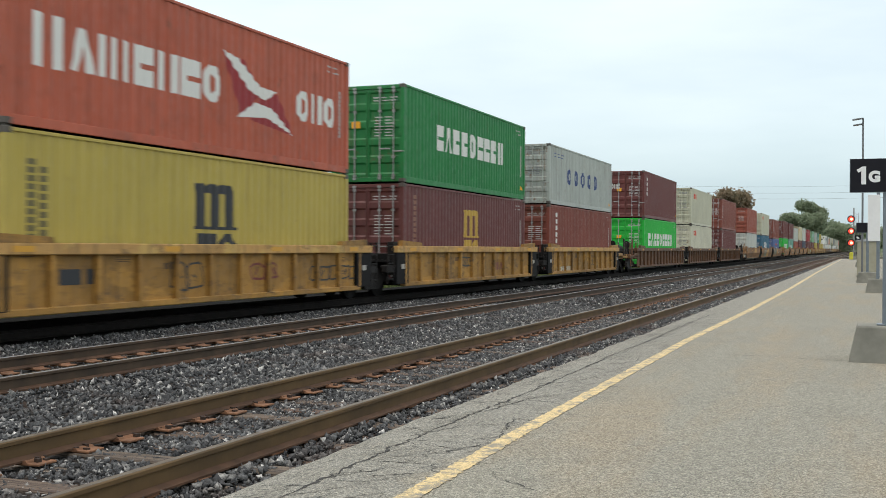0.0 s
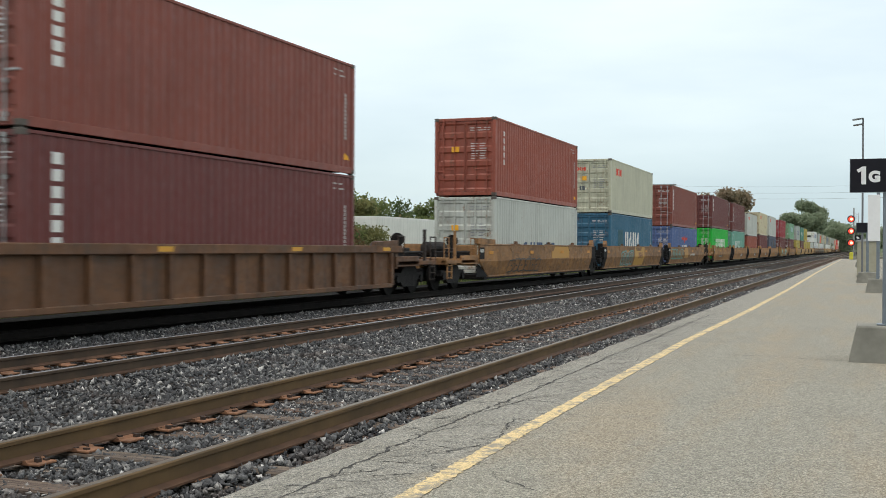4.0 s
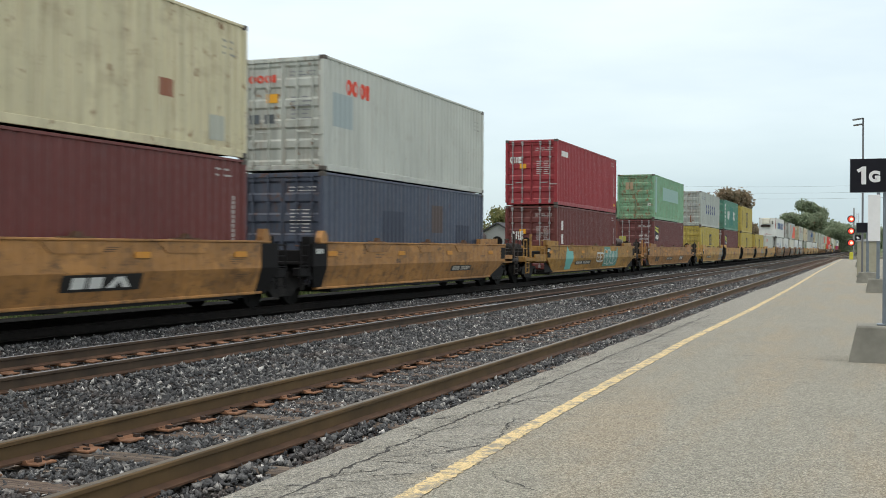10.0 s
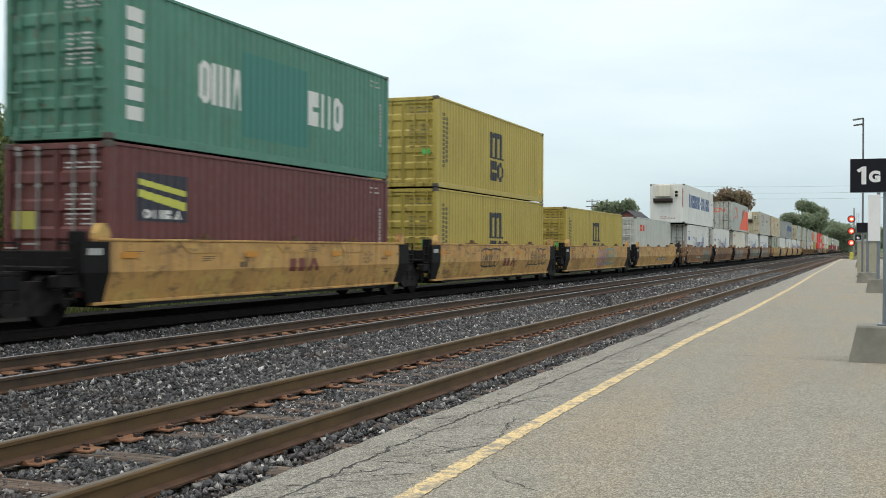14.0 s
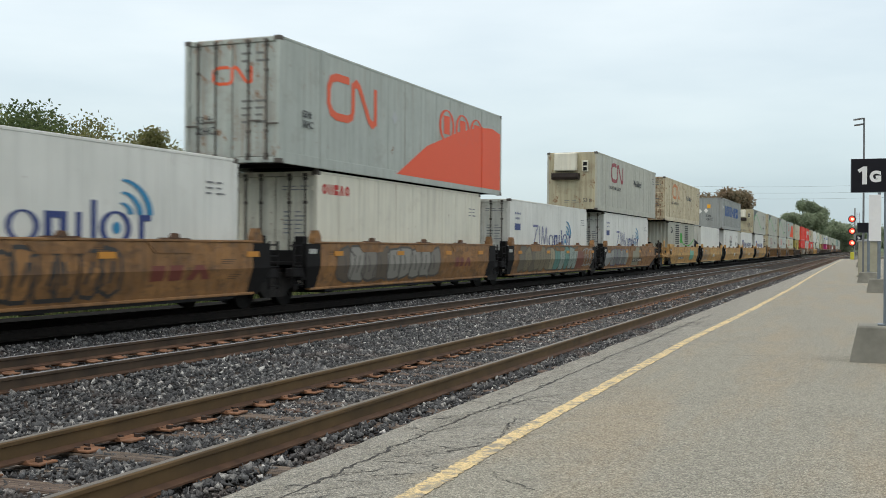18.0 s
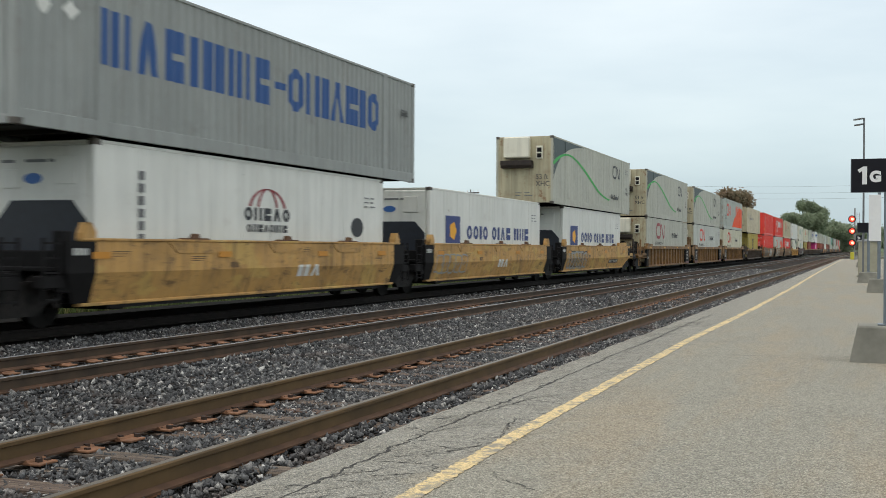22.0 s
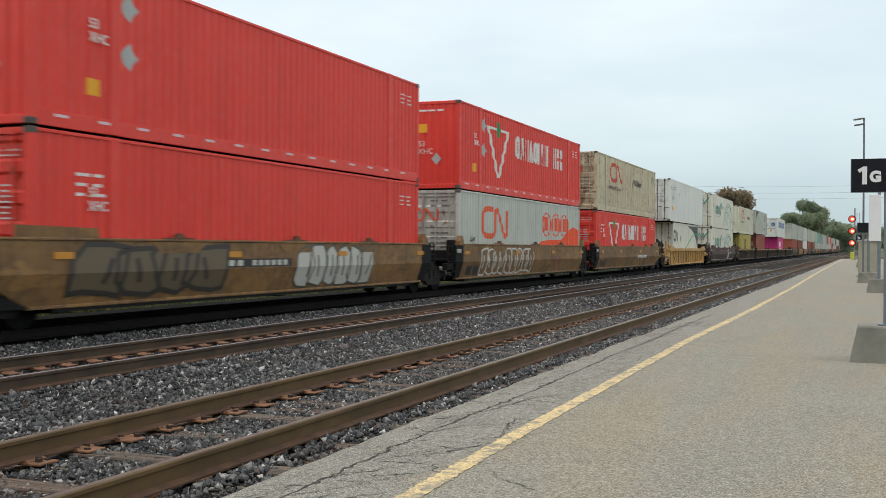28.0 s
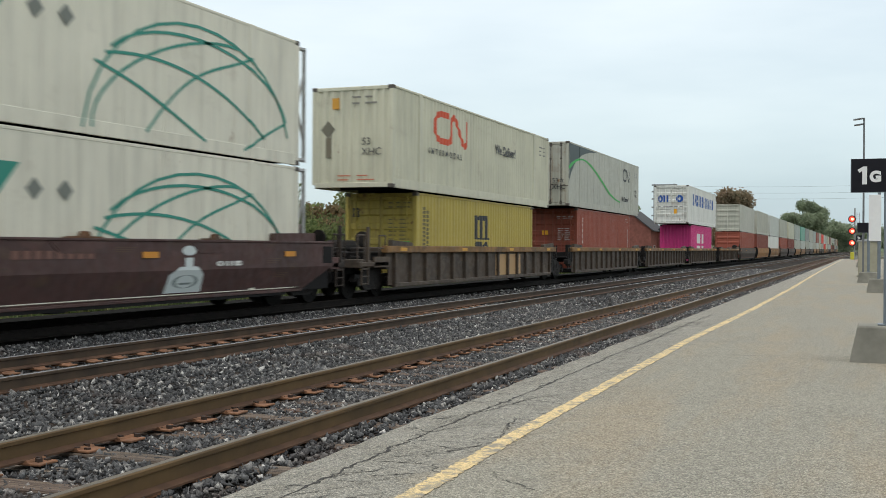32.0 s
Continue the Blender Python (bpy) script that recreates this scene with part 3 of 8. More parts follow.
# ---- containers ----
def corrugation(L, posts, smooth_side):
    """Outline of a side wall seen from above: (y, depth) from the near to the far end."""
    if smooth_side:
        return [(-L / 2 + 0.1, 0.0), (L / 2 - 0.1, 0.0)]
    stops = [-L / 2 + 0.14] + [p + s for p in posts for s in (-0.11, 0.11)] + [L / 2 - 0.14]
    out = []
    for a, b in zip(stops[::2], stops[1::2]):
        n = max(2, round((b - a) / 0.278))
        p = (b - a) / n
        for i in range(n):
            y = a + i * p
            out += [(y, 0.0), (y + 0.27 * p, 0.0), (y + 0.5 * p, 0.036), (y + 0.77 * p, 0.036)]
        out.append((b, 0.0))
    return out


def clip(poly, axis, at, keep_less):
    out = []
    for i, p in enumerate(poly):
        q = poly[(i + 1) % len(poly)]
        a, b = (p[axis] <= at, q[axis] <= at) if keep_less else (p[axis] >= at, q[axis] >= at)
        if a:
            out.append(p)
        if a != b:
            t = (at - p[axis]) / (q[axis] - p[axis])
            out.append((p[0] + (q[0] - p[0]) * t, p[1] + (q[1] - p[1]) * t))
    return out


def decal(g, polys, prof, x):
    """Paint shapes laid on a wall, following its folds; polys in (y, z)."""
    for n_, poly in enumerate(polys):
        lift = 0.0004 * (n_ % 3)
        lo, hi = min(p[0] for p in poly), max(p[0] for p in poly)
        for (ya, da), (yb, db) in zip(prof, prof[1:]):
            if yb <= lo or ya >= hi or yb - ya < 1e-6:
                continue
            c = clip(clip(poly, 0, ya, False), 0, yb, True)
            if len(c) < 3:
                continue
            k = len(g.v)
            g.v.extend((x + lift - (da + (db - da) * (y - ya) / (yb - ya)), y, z) for y, z in c)
            g.f.append(tuple(range(k, k + len(c))))


def rect(u0, u1, v0, v1):
    return [(u0, v0), (u1, v0), (u1, v1), (u0, v1)]


def octagon(u0, u1, v0, v1, cu, cv):
    return [(u0 + cu, v0), (u1 - cu, v0), (u1, v0 + cv), (u1, v1 - cv), (u1 - cu, v1), (u0 + cu, v1), (u0, v1 - cv), (u0, v0 + cv)]


def block(kind, a, b, v0, v1, k):
    """One plain sign block: o an eight-sided ring, i, n and m upright bars, e a slit slab, a a tent, anything else a dash."""
    w, h = b - a, v1 - v0
    t = w * {"i": 1.0, "m": 0.22}.get(kind, 0.33)
    tv = min(0.24 * h, t * k)
    if kind == "o":
        p, q = octagon(a, b, v0, v1, 0.3 * w, min(0.3 * h, 0.3 * w * k)), octagon(a + t, b - t, v0 + tv, v1 - tv, 0.12 * w, min(0.2 * h, 0.12 * w * k))
        return [[p[i], p[(i + 1) % 8], q[(i + 1) % 8], q[i]] for i in range(8)]
    if kind in "inm":
        n = {"i": 1, "n": 2, "m": 3}[kind]
        return [rect(a + (w - t) * i / max(1, n - 1), a + (w - t) * i / max(1, n - 1) + t, v0, v1) for i in range(n)]
    if kind == "e":
        return [rect(a, a + t, v0, v1), rect(a + t, b, v0, v0 + 0.42 * h), rect(a + t, b, v0 + 0.56 * h, v1)]
    if kind == "a":
        m = (a + b) / 2
        return [[(a, v0), (a + t, v0), (m, v0 + 0.62 * h), (m, v1), (m - t / 2, v1)], [(b - t, v0), (b, v0), (m + t / 2, v1), (m, v1), (m, v0 + 0.62 * h)]]
    return [rect(a, b, v0 + 0.42 * h, v0 + 0.58 * h)]


def word(u0, u1, v0, v1, n, gap=0.24, k=4.4):
    """A painted name as a row of plain blocks; n: how many, or the kinds of the blocks."""
    kinds = n if isinstance(n, str) else ("oneaoinemoaenoi" * 2)[:n]
    wide = [{"i": 0.55, "m": 1.25, " ": 0.5, "-": 0.8}.get(c, 1.0) for c in kinds]
    out, at, step = [], u0, (u1 - u0) / sum(wide)
    for c, w in zip(kinds, wide):
        pad = gap / 2 * (0.7 if c == "i" else 1.0)
        if c != " ":
            out += block(c, at + step * pad, at + step * (w - pad), v0, v1, k)
        at += step * w
    return out


def ticks(u0, u1, v0, v1, n):
    """A number as a row of plain upright bars."""
    w = (u1 - u0) / n
    return [rect(u0 + w * (i + 0.18), u0 + w * (i + 0.82), v0, v1) for i in range(n)]


def tower(u0, u1, v0, v1, n, gap=0.3):
    """Lettering that runs downwards, as plain blocks."""
    h = (v1 - v0) / n
    return [rect(u0, u1, v0 + h * (i + gap / 2), v0 + h * (i + 1 - gap / 2)) for i in range(n)]


def rows(u0, u1, v0, v1, n, cols=3):
    """Small print as short bars."""
    out, h = [], (v1 - v0) / n
    for i in range(n):
        a = u0
        for j in range(cols):
            b = a + (u1 - u0) / cols * (0.55 + 0.35 * ((i * 5 + j * 3) % 4) / 3)
            out.append(rect(a, b, v0 + h * (i + 0.36), v0 + h * (i + 0.68)))
            a = u0 + (u1 - u0) / cols * (j + 1)
    return out


def stroke(pts, w):
    """A painted band along points (y, z), its pieces meeting edge to edge."""
    left, right = [], []
    closed = len(pts) > 3 and pts[0] == pts[-1]
    for i, (a, b) in enumerate(pts):
        p = pts[i - 1] if i else (pts[-2] if closed else pts[0])
        q = pts[i + 1] if i + 1 < len(pts) else (pts[1] if closed else pts[-1])
        d0, d1 = Vector((a - p[0], b - p[1])), Vector((q[0] - a, q[1] - b))
        if d0.length < 1e-9:
            d0 = d1
        if d1.length < 1e-9:
            d1 = d0
        d0, d1 = d0.normalized(), d1.normalized()
        t = d0 + d1
        t = d1 if t.length < 0.3 else t.normalized()
        k = w / 2 / max(0.5, abs(t.dot(d1)))
        left.append((a - t.y * k, b + t.x * k))
        right.append((a + t.y * k, b - t.x * k))
    return [[left[i], left[i + 1], right[i + 1], right[i]] for i in range(len(pts) - 1)]


def ring(cu, cv, ru, rv, w, a0=0, a1=360, n=24):
    p = [(cu + ru * math.cos(radians(a0 + (a1 - a0) * i / n)), cv + rv * math.sin(radians(a0 + (a1 - a0) * i / n))) for i in range(n + 1)]
    return stroke(p, w)


def disc(cu, cv, ru, rv, n=14):
    return [[(cu + ru * math.cos(2 * math.pi * i / n), cv + rv * math.sin(2 * math.pi * i / n)) for i in range(n)]]


def diamond(cu, cv, r):
    h = r * 5.5 if r < 0.03 else r
    return [[(cu - r, cv), (cu, cv - h), (cu + r, cv), (cu, cv + h)]]


def arch_logo(u, v, w, h):
    """Three thick uprights under two rounded arches, on small feet."""
    t = w / 4.4
    top = v + h
    legs = [rect(u + i * (w - t) / 2, u + i * (w - t) / 2 + t, v, top - 0.22 * h) for i in range(3)]
    arch = [[(u - 0.3 * t, top - 0.02 * h), (u, top - 0.22 * h), (u + w, top - 0.22 * h), (u + w, top - 0.12 * h), (u + w - 0.5 * t, top), (u + 0.62 * w, top), (u + 0.55 * w, top - 0.06 * h), (u + 0.47 * w, top), (u + 0.3 * w, top), (u + t, top - 0.06 * h), (u + t, top)]]
    feet = [rect(u + i * (w - t) / 2 - 0.35 * t, u + i * (w - t) / 2 + 1.35 * t, v - 0.07 * h, v) for i in range(3)]
    return legs + arch + feet


def worm_logo(u, v, w, h, t, k=5.5):
    """One long bent band."""
    p = [(0.42, 1.0), (0.16, 1.0), (0.05, 0.92), (0.0, 0.70), (0.0, 0.30), (0.05, 0.08), (0.16, 0.0), (0.38, 0.0), (0.47, 0.08), (0.50, 0.28), (0.50, 0.90), (0.57, 1.0), (0.64, 0.90), (0.86, 0.10), (0.93, 0.0), (1.0, 0.10), (1.0, 1.0)]
    return [[(a / k, b) for a, b in q] for q in stroke([((u + a * w) * k, v + b * h) for a, b in p], t * k * 0.56)]


WHITE, CHAR, NAVY, RED, ORANGE, YEL, GREEN_, TEAL = (226, 226, 220), (48, 50, 54), (44, 62, 122), (222, 72, 46), (232, 96, 54), (240, 172, 34), (52, 176, 76), (44, 140, 122)


def side_frame_parts(c, L, W, H, mat, full):
    """Posts, rails, castings, roof and floor of a container."""
    w = W / 2
    for sx in (-1, 1):
        for sy in (-1, 1):
            piece("corner_post", (L, W, H), mat, c, lambda g: g.box(-0.06, 0.06, -0.08, 0.08, 0.1, H - 0.1, 0.012), "", pose(sx * (w - 0.06), sy * (L / 2 - 0.08), 0))
            if full:
                for z in (0, H - 0.118) if sx > 0 else (H - 0.118,):
                    piece("corner_casting", "k", CAST, c, lambda g: g.box(-0.083, 0.083, -0.091, 0.091, 0, 0.118, 0.012), "", pose(sx * (w - 0.08), sy * (L / 2 - 0.086), z))
        piece("top_rail", (L, W, H), mat, c, lambda g: g.box(-0.03, 0.03, -L / 2 + 0.16, L / 2 - 0.16, H - 0.075, H - 0.012, 0.008), "", pose(sx * (w - 0.03), 0, 0))
        piece("bottom_rail", (L, W, H), mat, c, lambda g: g.box(-0.03, 0.03, -L / 2 + 0.16, L / 2 - 0.16, 0.0, 0.17 if L < 13 else 0.27, 0.008), "", pose(sx * (w - 0.032), 0, 0))
    piece("roof", (L, W, H), mat, c, lambda g: g.box(-w + 0.05, w - 0.05, -L / 2 + 0.04, L / 2 - 0.04, H - 0.05, H - 0.02))
    piece("floor_frame", (L, W, H), BLACK, c, lambda g: [g.box(-w + 0.06, w - 0.06, -L / 2 + 0.05, L / 2 - 0.05, 0.12, 0.16)] + [g.box(-w + 0.06, w - 0.06, -L / 2 + 0.4 + i * (L - 0.8) / 12, -L / 2 + 0.48 + i * (L - 0.8) / 12, 0.03, 0.125) for i in range(13)])


def end_panel(g, W, H, y, out):
    """A corrugated end wall, its folds upright."""
    w = W / 2 - 0.1
    n = 9
    p = 2 * w / n
    pts = []
    for i in range(n):
        x = -w + i * p
        pts += [(x, 0), (x + 0.3 * p, 0), (x + 0.5 * p, 0.045), (x + 0.8 * p, 0.045)]
    pts.append((w, 0))
    k = len(pts)
    g.solid([(x, y + out * -d, 0.12) for x, d in pts] + [(x, y + out * -d, H - 0.1) for x, d in pts], [(i, i + 1, i + 1 + k, i + k) for i in range(k - 1)])


def door_leaf(g, a, b, H, y):
    """A door leaf with horizontal folds; it faces -y."""
    z0, z1 = 0.16, H - 0.14
    n = 5
    p = (z1 - z0) / n
    pts = [(z0, 0.0)]
    for i in range(n):
        z = z0 + i * p
        pts += [(z + 0.16 * p, 0.0), (z + 0.26 * p, 0.035), (z + 0.74 * p, 0.035), (z + 0.84 * p, 0.0)]
    pts.append((z1, 0.0))
    k = len(pts)
    g.solid([(a, y + d, z) for z, d in pts] + [(b, y + d, z) for z, d in pts], [(i, i + k, i + k + 1, i + 1) for i in range(k - 1)])
    for q in (a, b - 0.05):
        g.box(q, q + 0.05, y - 0.012, y + 0.03, z0, z1)


def lock_bar(g, H):
    g.rod((0, 0, 0.1), (0, 0, H - 0.06), 0.021, 8)
    for z in (0.2, 0.75, H - 0.8, H - 0.2):
        g.box(-0.045, 0.045, -0.02, 0.045, z - 0.035, z + 0.035)
    for z in (0.08, H - 0.14):
        g.box(-0.05, 0.05, -0.035, 0.03, z, z + 0.07)


TRAY = plain("rusty_black_tray", (0.030, 0.019, 0.014), 0.75, vary=0.7)
DEEP = plain("dark_blue_machinery", (0.012, 0.016, 0.026), 0.5)


def end_wall(c, L, W, H, mat, end, full):
    """What the near end shows: doors, a ribbed wall, a cooling machine or a nose unit."""
    y = -L / 2
    w = W / 2
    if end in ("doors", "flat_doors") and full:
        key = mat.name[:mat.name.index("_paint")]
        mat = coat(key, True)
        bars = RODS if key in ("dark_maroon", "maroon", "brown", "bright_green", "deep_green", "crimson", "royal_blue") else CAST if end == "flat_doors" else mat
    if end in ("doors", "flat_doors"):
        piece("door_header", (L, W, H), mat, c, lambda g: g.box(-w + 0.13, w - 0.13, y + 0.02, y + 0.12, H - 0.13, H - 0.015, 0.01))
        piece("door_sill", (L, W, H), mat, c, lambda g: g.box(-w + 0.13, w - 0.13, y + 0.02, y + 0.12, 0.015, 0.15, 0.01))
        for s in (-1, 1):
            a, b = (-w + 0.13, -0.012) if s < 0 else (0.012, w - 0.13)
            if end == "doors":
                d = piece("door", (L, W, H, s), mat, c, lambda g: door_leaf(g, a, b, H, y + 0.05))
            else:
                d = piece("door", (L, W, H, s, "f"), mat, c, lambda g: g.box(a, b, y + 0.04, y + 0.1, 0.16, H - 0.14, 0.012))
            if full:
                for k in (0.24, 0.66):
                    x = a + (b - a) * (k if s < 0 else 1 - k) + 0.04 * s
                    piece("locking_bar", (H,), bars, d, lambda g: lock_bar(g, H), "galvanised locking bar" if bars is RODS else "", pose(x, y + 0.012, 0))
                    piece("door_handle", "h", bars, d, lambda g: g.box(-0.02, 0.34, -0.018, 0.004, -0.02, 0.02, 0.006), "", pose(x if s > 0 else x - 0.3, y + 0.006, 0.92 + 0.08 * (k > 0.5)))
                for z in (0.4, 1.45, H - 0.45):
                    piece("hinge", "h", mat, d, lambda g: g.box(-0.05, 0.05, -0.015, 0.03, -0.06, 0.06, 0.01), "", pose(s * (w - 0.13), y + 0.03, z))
    elif end == "ribs":
        piece("end_wall", (L, W, H), mat, c, lambda g: end_panel(g, W, H, y + 0.02, -1))
        piece("end_sill", (L, W, H), mat, c, lambda g: [g.box(-w + 0.1, w - 0.1, y + 0.01, y + 0.1, H - 0.12, H - 0.012, 0.01), g.box(-w + 0.1, w - 0.1, y + 0.01, y + 0.1, 0.012, 0.16, 0.01)])
    elif end == "machine":
        piece("end_wall", (L, W, H, "m"), mat, c, lambda g: [g.box(-w + 0.1, w - 0.1, y + 0.08, y + 0.14, 0.1, H - 0.02), g.box(-w + 0.16, w - 0.16, y + 0.02, y + 0.1, H * 0.42, H - 0.1, 0.02)])
        piece("condenser_bay", (L, W, H), DEEP, c, lambda g: [g.prism([(-w + 0.18, 0.15), (w - 0.18, 0.15), (w - 0.18, 1.42), (w - 0.52, 1.80), (-w + 0.52, 1.80), (-w + 0.18, 1.42)], "y", y + 0.004, y + 0.085), g.rod((-0.25, y + 0.01, 0.7), (-0.25, y + 0.06, 0.7), 0.33, 18), g.box(0.25, w - 0.3, y + 0.0, y + 0.05, 0.3, 0.8, 0.02)], "dark blue-black cooling machinery bay")
        piece("access_panel", (L, W, H), mat, c, lambda g: [g.box(-0.9, -0.5, y - 0.004, y + 0.03, H * 0.70, H * 0.82, 0.01), g.box(0.3, 0.8, y - 0.004, y + 0.03, H * 0.72, H * 0.90, 0.01)])
    else:
        # nose: a flat wall that carries a boxy cooling unit with a dark tray under it
        piece("end_wall", (L, W, H, "n"), mat if mat.name.startswith("reefer_white") else coat("grimy_end"), c, lambda g: g.box(-w + 0.05, w - 0.05, y + 0.0, y + 0.06, 0.04, H - 0.02, 0.015))
        piece("cooling_unit", (L, W, H), coat("warm_white"), c, lambda g: g.box(-0.86, 0.30, y - 0.36, y, H - 0.98, H - 0.06, 0.05), "boxy off-white cooling unit")
        piece("unit_tray", (L, W, H), TRAY, c, lambda g: g.prism([(y - 0.42, H - 1.30), (y - 0.34, H - 1.42), (y - 0.01, H - 1.42), (y - 0.01, H - 1.10), (y - 0.42, H - 1.10)], "x", -0.98, 0.42), "black drip tray")
        piece("control_box", (L, W, H), coat("warm_white"), c, lambda g: g.box(0.56, 0.86, y - 0.10, y, H - 1.02, H - 0.45, 0.02))
        for z in (H - 0.97, H - 0.72):
            piece("control_window", (L, W), BLACK, c, lambda g: g.box(0.61, 0.81, y - 0.106, y - 0.09, 0, 0.19), "", pose(0, 0, z))


def container(label, y, z, L, coat_key, end="doors", side=(), front=(), H=2.896, smooth_side=False, detail=True, far_brace=False):
    """One container as a thing. side and front: (part name, colour, shapes) on the track side and on the near end, in fractions of the wall."""
    W = 2.438 if L < 13 else 2.63
    mat = coat(coat_key)
    c = thing("refrigerated_container" if smooth_side else "shipping_container", label, "container", "containers on the train", pose(TRACKS[2], y, z))
    posts = (-6.02, 6.02) if L > 13 else ()
    side_frame_parts(c, L, W, H, mat, detail)
    prof = corrugation(L, posts, smooth_side)
    x = W / 2 - 0.010

    def wall(g, s):
        line = list(prof)
        if smooth_side:
            seams = [-L / 2 + 1.2 + 1.22 * i for i in range(int((L - 2.0) / 1.22) + 1)]
            line = prof[:1] + [q for py in seams for q in ((py - 0.022, 0.0), (py - 0.018, -0.007), (py + 0.018, -0.007), (py + 0.022, 0.0))] + prof[1:]
        n = len(line)
        g.solid([(s * (x - d), py, 0.16) for py, d in line] + [(s * (x - d), py, H - 0.07) for py, d in line], [(i, i + 1, i + 1 + n, i + n) for i in range(n - 1)])
    for s in (-1, 1):
        piece("side_panel", (L, W, H, s, smooth_side), mat, c, lambda g: wall(g, s))
        for p in posts:
            piece("lift_post", (L, W, H), mat, c, lambda g: g.box(-0.035, 0.035, -0.13, 0.13, 0.0, H - 0.005, 0.014), "", pose(s * (W / 2 - 0.026), p, 0))
    piece("end_wall", (L, W, H, "far"), mat, c, lambda g: end_panel(g, W, H, L / 2 - 0.02, 1))
    end_wall(c, L, W, H, mat, end, detail)
    if z > 2:
        for sy in (-1, 1):
            for sx in (1,):
                piece("twist_lock", "t", CAST, c, lambda g: g.box(-0.05, 0.05, -0.06, 0.06, -0.04, 0.01, 0.01), "", pose(sx * 1.139, sy * 6.01, 0))
    if coat_key == "signal_red":
        piece("reflective_tape", (L,), ink((222, 200, 204)), c, lambda g: [g.box(W / 2 - 0.003, W / 2 + 0.002, q - 0.16, q + 0.16, 0.17, 0.22) for q in [-7.4 + 1.1 * i for i in range(14)]], "row of pale reflective dashes")
    if far_brace:
        piece("end_brace", (L, W), RODS, c, lambda g: [g.rod((W / 2 - 0.06, L / 2 + 0.32, 0.1), (W / 2 - 0.06, L / 2 + 0.32, H - 0.1), 0.05, 6), g.rod((W / 2 - 0.06, L / 2, H - 0.15), (W / 2 - 0.06, L / 2 + 0.32, H - 0.15), 0.05, 6), g.rod((W / 2 - 0.06, L / 2, 0.15), (W / 2 - 0.06, L / 2 + 0.32, 0.15), 0.05, 6), g.rod((W / 2 - 0.06, L / 2, 1.4), (W / 2 - 0.06, L / 2 + 0.32, 0.5), 0.03, 6), g.rod((W / 2 - 0.06, L / 2, 1.4), (W / 2 - 0.06, L / 2 + 0.32, 2.3), 0.03, 6)], "white tubular end frame")
    fold = [(-L / 2, 0.0)] + [q for q in prof if not any(abs(q[0] - p) < 0.14 for p in posts)]
    for p in posts:
        fold += [(p - 0.135, 0.0), (p - 0.13, -0.023), (p + 0.13, -0.023), (p + 0.135, 0.0)]
    fold = sorted(fold) + [(L / 2, 0.0)]
    for i, (name, rgb, shapes) in enumerate(side):
        if isinstance(shapes, tuple):
            text, u, v, size = shapes[:4]
            lettering(name, text, size, ink(rgb), c, Matrix(((0, 0, 1, x + 0.034 if posts else x + 0.012), (1, 0, 0, u * L - L / 2), (0, 1, 0, v * H), (0, 0, 0, 1))), "", size * 0.02, shapes[4] if len(shapes) > 4 else 1.0)
            continue
        runs = [shapes]
        if name == "name_blocks":
            runs, reach = [], -1.0
            for p in sorted(shapes, key=lambda q: min(u for u, v in q)):
                if min(u for u, v in p) > reach + 1e-6 or not runs:
                    runs.append([])
                runs[-1].append(p)
                reach = max(reach, max(u for u, v in p))
            name = "name_block"
        for run in runs:
            g = Geo()
            decal(g, [[((u - 0.5) * L, v * H) for u, v in p] for p in run], fold, x + (0.010 if smooth_side else 0.004) + 0.0015 * i)
            ob = new(name, g.mesh(name, ink(rgb)))
            ob.parent = c
    for i, (name, rgb, shapes) in enumerate(front):
        if isinstance(shapes, tuple):
            text, u, v, size = shapes
            lettering(name, text, size, ink(rgb), c, Matrix(((1, 0, 0, u * W - W / 2), (0, 0, -1, -L / 2 - 0.008), (0, 1, 0, v * H), (0, 0, 0, 1))))
            continue
        g = Geo()
        yy = -L / 2 + {"doors": 0.032, "flat_doors": 0.034, "ribs": 0.014, "machine": 0.012, "nose": -0.006}[end] - 0.001 * i
        for p in shapes:
            g.solid([((u - 0.5) * W, yy, v * H) for u, v in p], [tuple(range(len(p)))])
        ob = new(name, g.mesh(name, ink(rgb)))
        ob.parent = c
    TRAIN.append((c, y, z))
    return c


TRAIN = []
DOOR_PRINT = ("door_print", (204, 200, 196), rows(0.58, 0.92, 0.82, 0.88, 2) + rows(0.60, 0.88, 0.46, 0.68, 7, 2))
DOOR_DARK = ("door_print", (138, 140, 142), rows(0.58, 0.90, 0.82, 0.88, 2) + rows(0.60, 0.86, 0.44, 0.66, 6, 2))
CAUTION = ("caution_sticker", YEL, [rect(0.28, 0.40, 0.56, 0.63)])
TAGS = ("far_print", (178, 172, 166), rows(0.90, 0.955, 0.84, 0.93, 2, 2) + tower(0.957, 0.963, 0.30, 0.72, 12, 0.2))
STICK = ("warning_sticker", YEL, [[(0.945, 0.12), (0.975, 0.12), (0.96, 0.18)]])


# ---- well wagons ----
TANK = plain("red_brown_tank_steel", (0.075, 0.045, 0.036), 0.65, vary=0.5)
SOOTY = plain("sooty_brown_steel", (0.040, 0.026, 0.018), 0.75, vary=0.7, scale=4)


